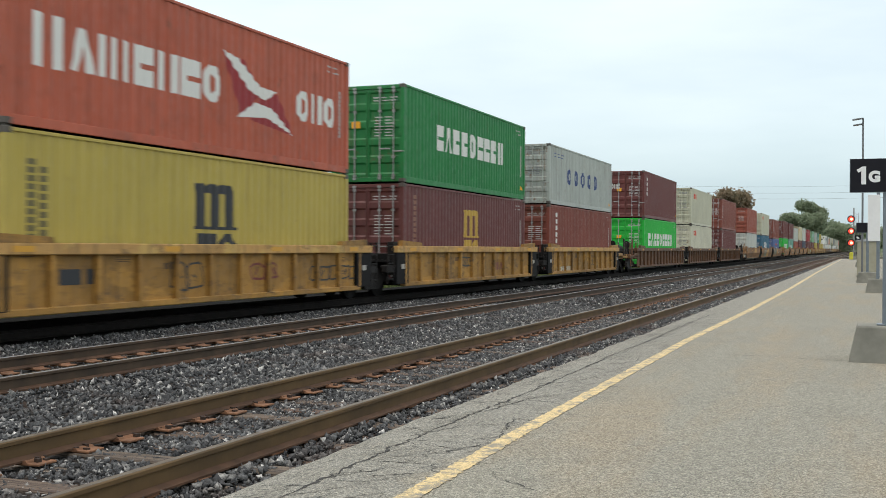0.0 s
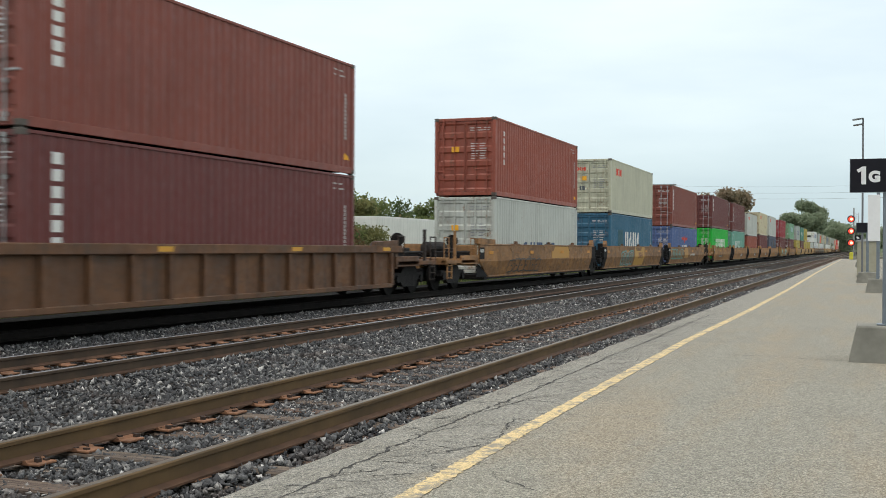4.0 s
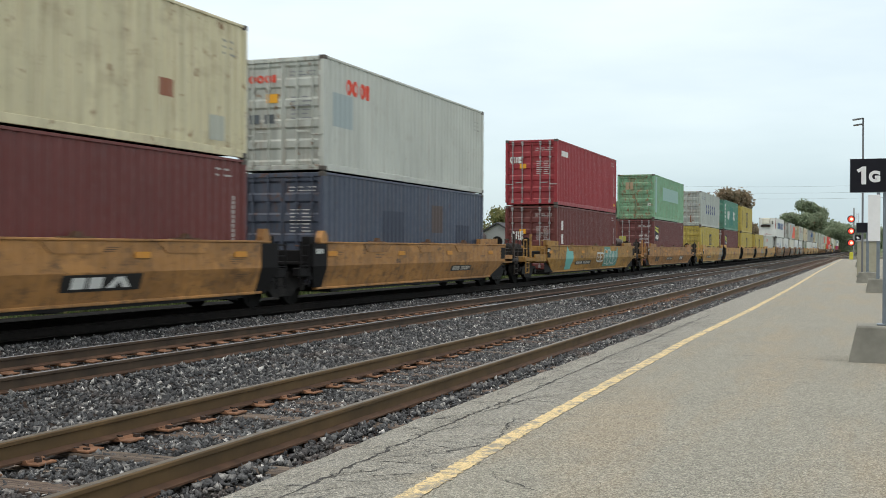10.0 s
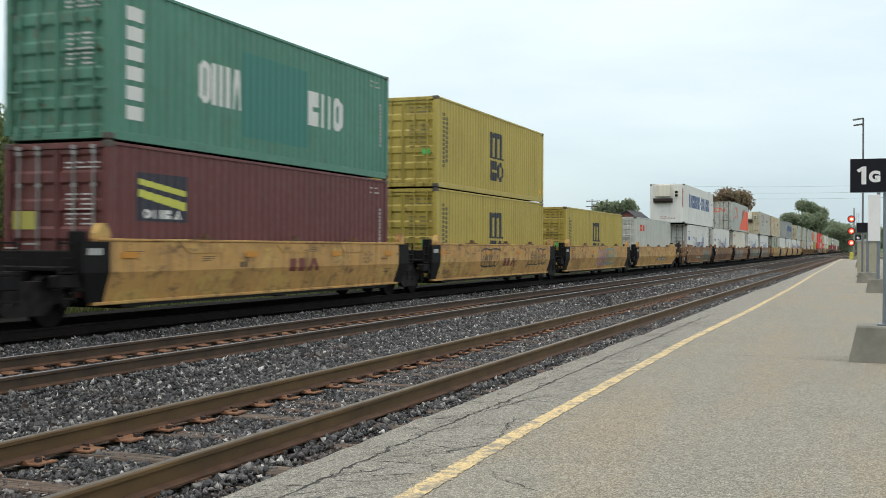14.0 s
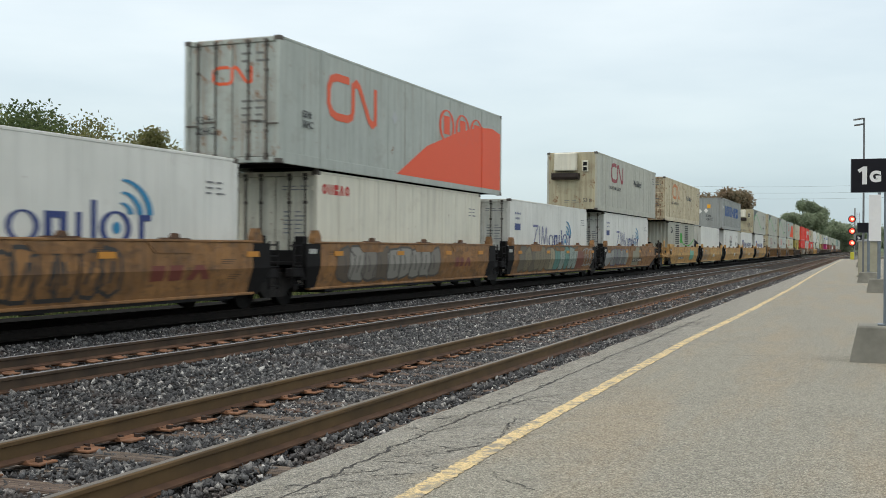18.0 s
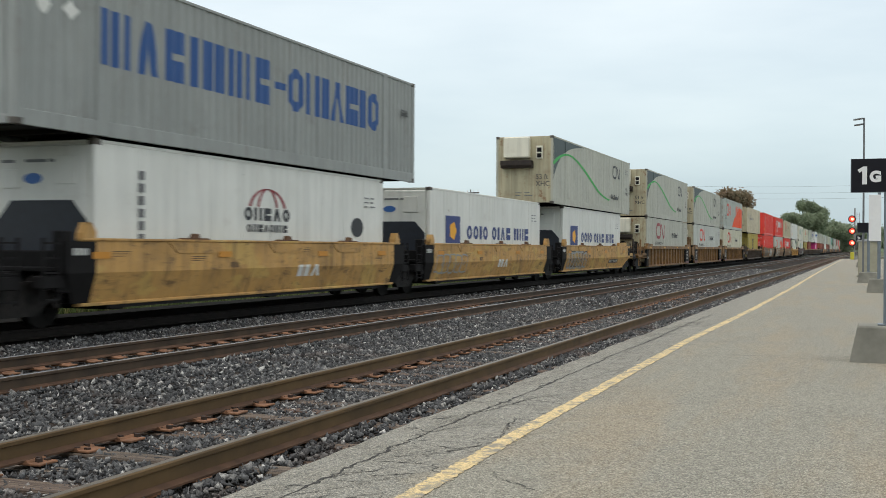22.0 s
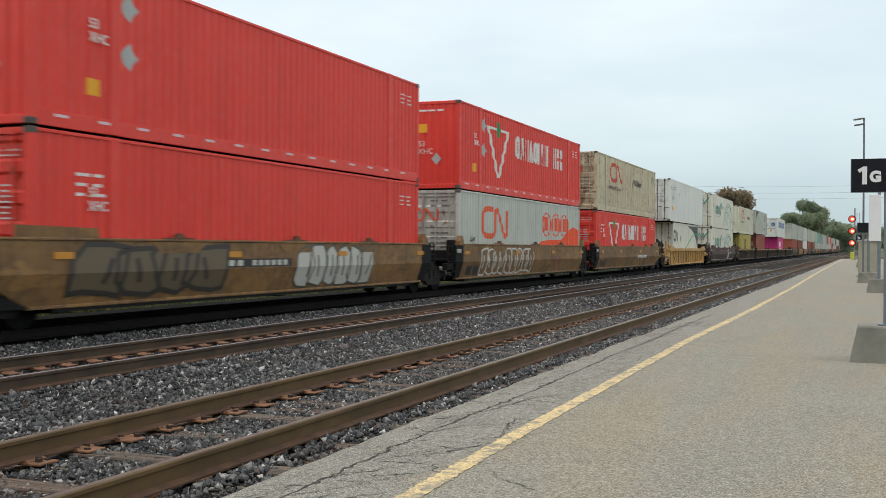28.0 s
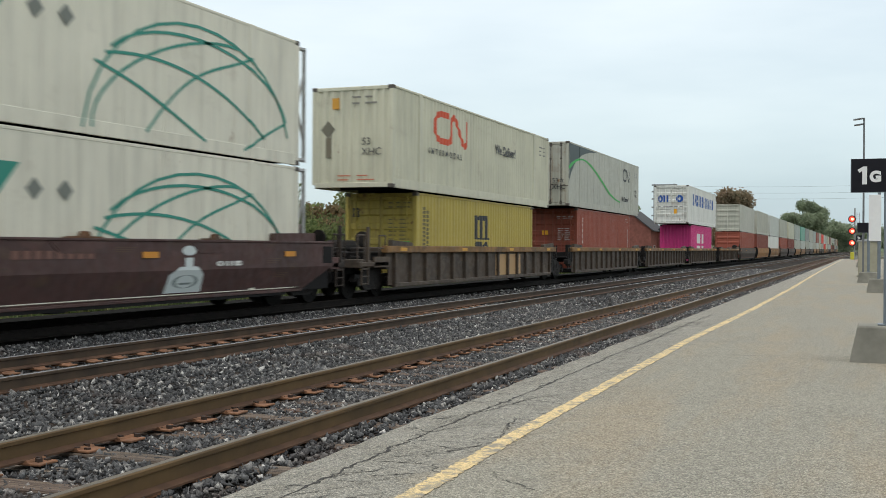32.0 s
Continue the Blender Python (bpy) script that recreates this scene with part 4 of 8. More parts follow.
def bogie(car, y):
    """A two-axle truck: bolster with side frames, springs and wheelsets."""
    b = piece("bogie", "b", TRUCK, car, lambda g: [g.box(-1.0, 1.0, -0.2, 0.2, 0.42, 0.72, 0.03), g.box(-0.62, 0.62, -0.8, 0.8, 0.30, 0.62, 0.03), g.rod((0, 0, 0.7), (0, 0, 0.85), 0.25, 12)], "dark oily two-axle bogie", pose(0, y, 0))
    for s in (-1, 1):
        piece("side_frame", "s", TRUCK, b, lambda g: [g.prism([(-1.15, 0.50), (-1.05, 0.68), (-0.62, 0.66), (-0.42, 0.82), (0.42, 0.82), (0.62, 0.66), (1.05, 0.68), (1.15, 0.50), (0.72, 0.44), (0.44, 0.24), (-0.44, 0.24), (-0.72, 0.44)], "x", -0.07, 0.07)] + [g.rod((0.0, q, 0.28), (0.0, q, 0.62), 0.075, 8) for q in (-0.24, -0.08, 0.08, 0.24)] + [g.rod((-0.12, q, 0.47), (0.12, q, 0.47), 0.12, 10) for q in (-0.89, 0.89)], "", pose(s * 1.02, 0, 0))
    for q in (-0.89, 0.89):
        ws = piece("wheelset", "w", WHEEL, b, wheels, "", pose(0, q, 0.46))
        SPIN.append((ws, q, car))
    return b


def wheels(g):
    g.rod((-1.0, 0, 0), (1.0, 0, 0), 0.075, 8)
    for s in (-1, 1):
        g.rod((s * 0.69, 0, 0), (s * 0.72, 0, 0), 0.485, 24)
        g.rod((s * 0.72, 0, 0), (s * 0.82, 0, 0), 0.46, 24, 0.455)
        for k in range(3):
            a = k * 2.094
            g.box(s * 0.825 - 0.008, s * 0.825 + 0.008, 0.27 * math.cos(a) - 0.05, 0.27 * math.cos(a) + 0.05, 0.27 * math.sin(a) - 0.05, 0.27 * math.sin(a) + 0.05)


SPIN = []
LONG_NEAR = {3: 0.45, 15: 1.0, 21: 1.0, 35: 1.0, 39: 1.0}
LONG_END = {13: 1.2, 14: 1.55, 15: 0.6, 39: 1.15}


def sheet(g, outline, xo, xi):
    """A plate from an outline in (y, z); xo and xi give its faces at each height."""
    n = len(outline)
    g.solid([(xo(z), y, z) for y, z in outline] + [(xi(z), y, z) for y, z in outline], [tuple(range(n)), tuple(range(2 * n - 1, n - 1, -1))] + [(i, i + n, (i + 1) % n + n, (i + 1) % n) for i in range(n)])


def scrawl(seed, y0, y1, z0, z1, w):
    """A loop of spray paint as bands."""
    r = random.Random(seed)
    out = []
    n = max(2, int((y1 - y0) / ((z1 - z0) * 0.8)))
    for i in range(n):
        a, b = y0 + (y1 - y0) * i / n, y0 + (y1 - y0) * (i + 0.85) / n
        m = (a + b) / 2
        pick = r.random()
        top, bot = z1 - r.uniform(0, 0.12), z0 + r.uniform(0, 0.1)
        if pick < 0.4:
            out += ring(m, (top + bot) / 2, (b - a) / 2, (top - bot) / 2, w, r.uniform(0, 90), r.uniform(280, 380), 14)
        elif pick < 0.7:
            out += stroke([(a, bot), (a + (b - a) * 0.2, top), (m, (top + bot) / 2), (b, top), (b, bot)], w)
        else:
            out += stroke([(b, top), (a, top - 0.08), (a + 0.05, (top + bot) / 2), (b, (top + bot) / 2 - 0.05), (b - 0.03, bot), (a, bot + 0.03)], w)
    return out


def well_wagon(label, y, style, coat_key, half, near, far, marks=(), seed=0, detail=True):
    """One well of a container wagon. half: half length of the side walls; near, far: (kind, distance from the middle to the joint)."""
    mat = coat(coat_key)
    c = thing("well_wagon", label, "railway wagon", "wagons of the train", pose(TRACKS[2], y, 0))
    r = random.Random(seed)
    cut_n, cut_f = (1.3 if near[0] == "coupler" else 0.12), (1.3 if far[0] == "coupler" else 0.12)
    ribbed = style.startswith("rib")
    top = {"smooth": 1.56, "rib_low": 1.47, "rib_high": 1.60}[style]
    # smooth bodies reach out over the bogie at their far coupler end
    hf = half + (LONG_END.get(seed, 0.9) if far[0] == "coupler" and not ribbed and detail else 0.0)
    hn = half + (LONG_NEAR.get(seed, 0.0) if near[0] == "coupler" and detail else 0.0)
    if not ribbed:
        def X(z, off=0.0):
            return 1.46 - off - (0.17 * (0.95 - z) / 0.55 if z < 0.95 else 0.0)
        for s in (-1, 1):
            piece("side_wall", (hn, hf, cut_n, cut_f, s), mat, c, lambda g: [sheet(g, [(-hn, 0.95), (hf, 0.95), (hf, top), (-hn, top)], lambda z: s * X(z), lambda z: s * X(z, 0.07)), sheet(g, [(-hn + cut_n, 0.40), (hf - cut_f, 0.40), (hf, 0.95), (-hn, 0.95)], lambda z: s * X(z), lambda z: s * X(z, 0.07)), g.box(*sorted((s * 1.33, s * 1.485)), -hn, hf, top - 0.05, top, 0.01), g.box(*sorted((s * 1.18, s * 1.32)), -hn + cut_n, hf - cut_f, 0.36, 0.42, 0.01)])
        if detail:
            for k in (-0.5, 0.05, 0.52):
                piece("container_guide", "g", coat("wagon_brown"), c, lambda g: [g.prism([(-0.5, 0), (0.5, 0), (0.42, 0.03), (-0.42, 0.03)], "x", -0.05, 0.05), g.prism([(-0.12, 0.02), (0.14, 0.02), (0.08, 0.11), (-0.04, 0.12)], "x", -0.05, 0.06)], "rusty folding guide flap", pose(1.43, k * half, top))
                piece("guide_plate", "g", mat, c, lambda g: g.prism([(-0.62, -0.27), (0.62, -0.27), (0.9, -0.06), (-0.9, -0.06)], "x", 0.0, 0.014), "", pose(1.46, k * half, top))
            for e in (-1, 1):
                piece("corner_guide", "c", mat, c, lambda g: g.prism([(-0.95, 0), (0.95, 0), (0.92, 0.17), (-0.95, 0.20)], "x", -0.07, 0.07), "", pose(1.40, (-half + 0.75 if hn == half else -hn + 1.9) if e < 0 else hf - 1.9, top, 0, 0, 0 if e < 0 else 180)) if (near if e < 0 else far)[0] == "coupler" else piece("corner_guide", "horn", mat, c, lambda g: g.prism([(-0.16, -0.02), (0.16, -0.02), (0.17, 0.09), (0.05, 0.27), (-0.06, 0.27), (-0.15, 0.09)], "x", -0.10, 0.08), "", pose(1.40, e * (half - 0.2), top))
    else:
        for s in (-1, 1):
            piece("side_wall", (half, hn, top, s), mat, c, lambda g: [g.box(*sorted((s * 1.312, s * 1.345)), -hn, half, 0.34, top - 0.19), g.box(*sorted((s * 1.28, s * 1.44)), -hn + 0.3, half - 0.3, 0.28, 0.40, 0.015)])
            piece("top_chord", (half, hn, top, s), coat("wagon_gold" if coat_key == "wagon_yellow" else "wagon_tan") if coat_key in ("wagon_yellow", "wagon_dark") and style == "rib_low" else mat, c, lambda g: g.box(*sorted((s * 1.28, s * 1.475)), -half - 0.35 - 1.6 * (hn - half), half + 0.35, top - 0.2, top, 0.015))
            n = round(2 * half / 1.18)
            for i in range(n + 1 if s > 0 else 0):
                piece("rib", ("r", top), mat, c, lambda g: g.box(-0.085, 0.085, -0.055, 0.055, 0.38, top - 0.2, 0.008), "", pose(s * 1.365, -half + 0.35 + (2 * half - 0.7) * i / n, 0))
        if detail:
            for i in range(4):
                piece("reflector", "r", ink((214, 158, 52)), c, lambda g: g.box(0, 0.004, -0.24, 0.24, -0.05, 0.05), "yellow reflective tab", pose(1.476, -half + 0.8 + i * (2 * half - 1.6) / 3, top - 0.1))
            for e in (-1, 1):
                piece("corner_guide", "r", mat, c, lambda g: g.prism([(-0.75, 0), (0.75, 0), (0.70, 0.10), (-0.75, 0.16)], "x", -0.07, 0.07), "", pose(1.40, e * (half - 0.75), top, 0, 0, 0 if e < 0 else 180))
        for e, kind in ((-1, near[0]), (1, far[0])) if coat_key == "wagon_yellow" or style == "rib_high" else ():
            if style == "rib_high" and kind != "coupler":
                # wide black panel with stencilled lines, then a rounded ochre end panel over the bogie
                a, b = (-half - 0.1, -half + 1.4) if e < 0 else (half - 1.9, half - 0.4)
                piece("end_plate", (top, "wide"), BLACK, c, lambda g: g.box(1.30, 1.456, 0.0, 1.5, 0.36, top - 0.21, 0.01), "grimy black end plate", pose(0, a, 0))
                for n_ in range(6):
                    piece("stencil_line", n_ % 3, ink((176, 172, 164)), c, lambda g: g.box(1.456, 1.460, 0.32 + 0.08 * (n_ % 3), 1.1 - 0.12 * (n_ % 2), 0.0, 0.05), "", pose(0, a, 0.66 + 0.11 * n_))
                piece("maroon_band", "m", ink((104, 56, 52)), c, lambda g: g.box(1.452, 1.462, -0.05, 1.55, 0.34, 0.50), "faded maroon band along the foot", pose(0, a, 0))
                o = [(0.0, 0.36), (0.12, 0.36), (0.22, 0.62), (0.42, 0.82), (0.75, 0.95), (1.15, 0.98), (1.15, top - 0.02), (0.0, top - 0.02)]
                piece("end_panel", (top, e), mat, c, lambda g: g.prism([(e * p, q) for p, q in o], "x", 1.36, 1.43), "ochre end panel arched over the wheels", pose(0, b if e > 0 else a, 0))
                if e > 0:
                    piece("end_frame", top, mat, c, lambda g: [g.box(1.05, 1.40, q, q + 0.16, top - 0.1, 2.32, 0.015) for q in (0.15, 0.95)] + [g.box(1.0, 1.40, 0.15, 1.11, 2.18, 2.34, 0.015), g.box(1.05, 1.20, 0.28, 0.95, top - 0.1, 2.2, 0.01)], "tall ochre end frame", pose(0, half, 0))
                    piece("end_ladder", top, mat, c, lambda g: [g.box(1.42, 1.46, q, q + 0.04, 0.5, 2.2) for q in (0.2, 0.62)] + [g.box(1.43, 1.45, 0.2, 0.66, q, q + 0.03) for q in (0.6, 0.9, 1.2, 1.5)], "", pose(0, half, 0))
            else:
                piece("end_plate", (top,), BLACK, c, lambda g: g.box(1.30, 1.442, -0.42, 0.42, 0.36, top - 0.21, 0.01), "grimy black end plate", pose(0, e * (half - 0.1), 0))
                piece("end_stencil", (top,), ink((176, 172, 164)), c, lambda g: g.box(1.442, 1.446, -0.1, 0.12, 0.80, 0.94), "", pose(0, e * (half - 0.1), 0))
    piece("well_floor", (half,), BLACK, c, lambda g: [g.box(-1.3, 1.3, -half + 0.9, half - 0.9, 0.30, 0.36)] + [g.box(-1.26, 1.26, q - 0.2, q + 0.2, 0.27, 0.45) for q in (-half + 1.2, 0, half - 1.2)])
    for e, (kind, d) in ((-1, near), (1, far)):
        body = hn if e < 0 else hf
        L = d - body
        long_end = kind == "coupler"
        reach = L - (0.45 if long_end else 0.25)
        piece("end_deck", (round(reach, 2), long_end, top), (mat if ribbed or e < 0 else SOOTY) if long_end else BLACK, c, lambda g: [g.box(-1.38, 1.38, 0, 0.22, 0.80, top - (0.04 if long_end else 0.22), 0.02), g.box(-0.45, 0.45, 0, reach, 0.72, 0.98, 0.02), g.box(-1.30, 1.30, 0.15, reach * (0.92 if long_end else 0.55), 0.98, 1.06, 0.015)] + ([g.box(-1.40, 1.40, reach - 0.25, reach, 0.86, 1.10, 0.02), g.box(1.22, 1.42, 0.1, reach, 0.90, 1.02, 0.01), g.box(-1.42, -1.22, 0.1, reach, 0.90, 1.02, 0.01)] if long_end else []), "", pose(0, e * body, 0, 0, 0, 0 if e > 0 else 180))
        trim = mat if e < 0 else SOOTY
        if long_end:
            bogie(c, e * (d - (1.85 if body == half or ribbed else 2.15)))
            piece("coupler", "c", TRUCK, c, lambda g: [g.box(-0.10, 0.10, 0, 0.55, 0.70, 0.92, 0.02), g.box(-0.17, 0.17, 0.42, 0.72, 0.66, 0.98, 0.05)], "", pose(0, e * (d - 0.62), 0, 0, 0, 0 if e > 0 else 180))
            for q in (0.25, reach - 0.35):
                piece("grab_rail", "g", trim, c, lambda g: [g.rod((1.36, 0, 1.0), (1.36, 0, 1.75), 0.022, 6), g.rod((1.36, 0.42, 1.0), (1.36, 0.42, 1.75), 0.022, 6), g.rod((1.36, 0, 1.75), (1.36, 0.42, 1.75), 0.022, 6), g.rod((1.36, 0, 1.4), (1.36, 0.42, 1.4), 0.018, 6)], "", pose(0, e * (body + q) - (0.42 if e < 0 else 0), 0))
            piece("step_ladder", "l", trim, c, lambda g: [g.box(1.38, 1.42, a - 0.02, a + 0.02, 0.40, 1.02) for a in (-0.2, 0.2)] + [g.box(1.37, 1.43, -0.2, 0.2, b, b + 0.03) for b in (0.42, 0.62, 0.82)], "", pose(0, e * (d - 0.75), 0))
            piece("end_bulkhead", (round(reach, 2),), BLACK, c, lambda g: [g.prism([(-1.32, 0.39), (0.0, 0.39), (0.0, 0.95)], "x", a, a + 0.01) for a in (1.318, -1.328)] + [g.box(-1.2, 1.2, 0.18, reach * 0.7, 1.06, 1.30, 0.03), g.box(-0.55, 0.55, 0.1, reach, 0.42, 0.74, 0.03)], "grimy black end machinery", pose(0, e * body, 0, 0, 0, 0 if e > 0 else 180))
            piece("brake_wheel", "w", TRUCK, c, lambda g: [g.rod((0.6, -0.05, 1.66), (0.6, 0.0, 1.66), 0.21, 16), g.rod((0.6, 0, 1.66), (0.6, 0.12, 1.66), 0.05, 8), g.box(0.5, 0.7, 0.02, 0.14, 1.0, 1.80, 0.02)], "dark brake wheel on its housing", pose(0.3, e * (body + reach * 0.40), 0))
            piece("air_tank", "w", TANK if e > 0 else TRUCK, c, lambda g: [g.rod((0, -0.7, 0), (0, 0.7, 0), 0.22, 14), g.rod((0, -0.78, 0), (0, -0.7, 0), 0.12, 14, 0.22), g.rod((0, 0.7, 0), (0, 0.78, 0), 0.22, 14, 0.12), g.box(-0.2, 0.2, -0.45, -0.37, -0.75, 0.0), g.box(-0.2, 0.2, 0.37, 0.45, -0.75, 0.0)], "dark horizontal air tank", pose(0.35, e * (body + reach * 0.50), 1.40) if e < 0 or ribbed else pose(0.55, body - 0.85, 1.80))
            piece("pipework", "w", TRUCK, c, lambda g: [g.rod((1.25, -0.9, 1.28), (1.25, 0.9, 1.28), 0.03, 6), g.rod((1.1, -1.0, 1.16), (1.1, 1.0, 1.12), 0.035, 6), g.box(0.75, 1.15, -0.3, 0.1, 1.06, 1.42, 0.03), g.box(0.5, 1.0, 0.35, 0.7, 1.06, 1.30, 0.03), g.rod((0.9, 0.1, 1.3), (1.15, 0.9, 1.2), 0.04, 6)], "oily brake pipework", pose(0, e * (body + reach * 0.5), 0))
            piece("stanchion", "w", trim, c, lambda g: g.box(1.33, 1.41, -0.05, 0.05, 0.85, 1.98, 0.01), "", pose(0, e * (body + reach * 0.72), 0))
            piece("side_skirt", (round(reach, 2), "k"), mat, c, lambda g: g.box(1.36, 1.42, 0.0, reach * 0.55, 0.86, 1.16, 0.01), "", pose(0, body, 0) if e > 0 else pose(0, -body - reach * 0.55, 0))
        else:
            if kind == "joint_own":
                bogie(c, e * d)
            piece("end_post", ("p", top), BLACK if not ribbed else TRUCK, c, lambda g: [g.box(1.12, 1.36, 0.1, 0.34, 0.62, top + 0.12, 0.02), g.box(1.20, 1.38, 0.3, 0.9, 0.70, 0.92, 0.02)] + [g.box(1.34, 1.40, 0.45, 0.80, b, b + 0.03) for b in (0.5, 0.95, 1.2, 1.45)] + [g.box(1.35, 1.39, b, b + 0.04, 0.45, 1.55) for b in (0.43, 0.80)], "", pose(0, e * body, 0) if e > 0 else Matrix.Translation((0, -body, 0)) @ Matrix.Diagonal((1, -1, 1, 1)))
    if not ribbed:
        for i in range(4):
            k = -half + 0.9 + i * (2 * half - 1.8) / 3 + r.uniform(-0.5, 0.5)
            piece("reflector", "t", ink((206, 140, 44)), c, lambda g: g.box(0, 0.004, -0.24, 0.24, -0.06, 0.06), "yellow reflective tab", pose(1.478, k, 1.26))
        for e, kind in ((-1, near[0]), (1, far[0])):
            if kind == "coupler":
                piece("end_plate", "d", BLACK, c, lambda g: g.box(1.44, 1.464, 0.0, 0.50, 1.02, top - 0.12, 0.006), "grimy black end plate", pose(0, -hn if e < 0 else hf - 0.52, 0))
            else:
                piece("end_plate", ("z", e, top), BLACK, c, lambda g: [sheet(g, [(-0.38 * e, 0.95), (0.34 * e, 0.95), (0.34 * e, top - 0.06), (-0.38 * e, top - 0.06)], lambda z: X(z) + 0.005, lambda z: X(z, 0.09)), sheet(g, [(-0.38 * e, 0.42), (0.05 * e, 0.42), (0.34 * e, 0.95), (-0.38 * e, 0.95)], lambda z: X(z) + 0.005, lambda z: X(z, 0.09))], "grimy black end plate", pose(0, e * half, 0))
        piece("end_stencil", "e", ink((190, 190, 184)), c, lambda g: [g.box(1.4665, 1.4695, a, a + w, 1.26, 1.38) for a, w in ((0.04, 0.08), (0.14, 0.10), (0.26, 0.08), (0.36, 0.06))], "", pose(0, -hn, 0) if near[0] == "coupler" else pose(0, -half - 0.25, 0))
    if detail:
        small = [q for u, v in ((0.06, 1.22), (0.24, 1.12), (0.57, 1.30), (0.88, 1.05), (0.90, 0.72)) for q in rows(u, u + 0.05, v, v + 0.12, 3, 1)] + [rect(0.345, 0.355, 0.98, 1.10), rect(0.358, 0.366, 0.98, 1.10)]
        marks = [("stencil_print", (84, 62, 40), small)] + list(marks)
    for i, (name, rgb, shapes) in enumerate(marks):
        g = Geo()
        xx = 1.464 if not ribbed else 1.350

        def place(p):
            return [((u - 0.5) * 2 * half, v) for u, v in p]
        for n_, poly in enumerate(shapes):
            p = place(poly)
            for a, b, f in ((0.95, 9.0, lambda z: xx), (0.0, 0.95, lambda z: xx - (0.0 if ribbed else 0.17 * (0.95 - z) / 0.55))):
                q = clip(clip(p, 1, a, False), 1, b, True)
                if len(q) > 2:
                    g.solid([(f(z) + 0.0015 * i + 0.0004 * (n_ % 3), yy, z) for yy, z in q], [tuple(range(len(q)))])
        ob = new(name, g.mesh(name, ink(rgb)))
        ob.parent = c
    TRAIN.append((c, y, 0.0))
    return c


# ---- the train: what stands in each well ----
LOW, HIGH = 0.45, 3.445
LOWER_H = {2: (2.896, 2.591), 8: (2.591, 2.896), 11: (2.591, 2.591), 40: (2.591, 2.896)}
LIFT = {31: 0.07, 32: 0.07, 33: 0.06, 35: 0.04, 36: 0.04, 37: 0.02, 40: 0.08}
F40, F53 = 12.192, 16.24


def mustard_box(top=True, front=True):
    side = [("logo", CHAR, arch_logo(0.435, 0.48, 0.115, 0.31) + word(0.435, 0.56, 0.18, 0.43, "eo", 0.12)), ("side_print", (112, 104, 66), tower(0.042, 0.058, 0.22, 0.84, 13) + tower(0.068, 0.080, 0.28, 0.8, 10)), STICK]
    return dict(coat_key="mustard", side=side, front=[("logo", CHAR, arch_logo(0.1, 0.72, 0.09, 0.1)), ("door_print", (120, 112, 70), rows(0.60, 0.92, 0.80, 0.90, 2) + rows(0.60, 0.9, 0.42, 0.7, 6, 2)), ("sticker", (92, 190, 96), [rect(0.78, 0.9, 0.36, 0.42)])])


def word_box(key, rgb, n, u0, u1, v0, v1, extra=(), front=(DOOR_PRINT, CAUTION), **kw):
    return dict(coat_key=key, side=[("name_blocks", rgb, word(u0, u1, v0, v1, n)), TAGS, STICK] + list(extra), front=list(front), **kw)


def lease_box(key, n=6, u=0.085, w=0.022, v0=0.30, v1=0.90, front=(), rgb=WHITE):
    return dict(coat_key=key, side=[("name_blocks", rgb, tower(u, u + w, v0, v1, n)), TAGS, STICK], front=[DOOR_PRINT, CAUTION] + list(front))


def cargo_red(u=0.10):
    return ("logo", RED, word(u, u + 0.12, 0.71, 0.85, "oooi", 0.18))


def beige_box(key, extra=()):
    return dict(coat_key=key, side=[cargo_red(), ("far_print", (150, 150, 140), rows(0.92, 0.965, 0.72, 0.86, 3, 2))] + list(extra), front=[("logo", RED, word(0.08, 0.42, 0.78, 0.85, "oooi", 0.12, 0.85)), DOOR_DARK, ("caution_sticker", YEL, [rect(0.3, 0.44, 0.6, 0.68)]), ("dark_sticker", (90, 96, 100), [rect(0.1, 0.22, 0.42, 0.5), rect(0.28, 0.4, 0.42, 0.5)])])


def star_print(u):
    return ("logo", NAVY, [rect(u, u + 0.06, 0.58, 0.67)] + [q for i in range(4) for q in disc(u + 0.006 + 0.016 * i, 0.81, 0.005, 0.018, 6)] + [q for i in range(3) for q in disc(u + 0.014 + 0.016 * i, 0.74, 0.005, 0.018, 6)])


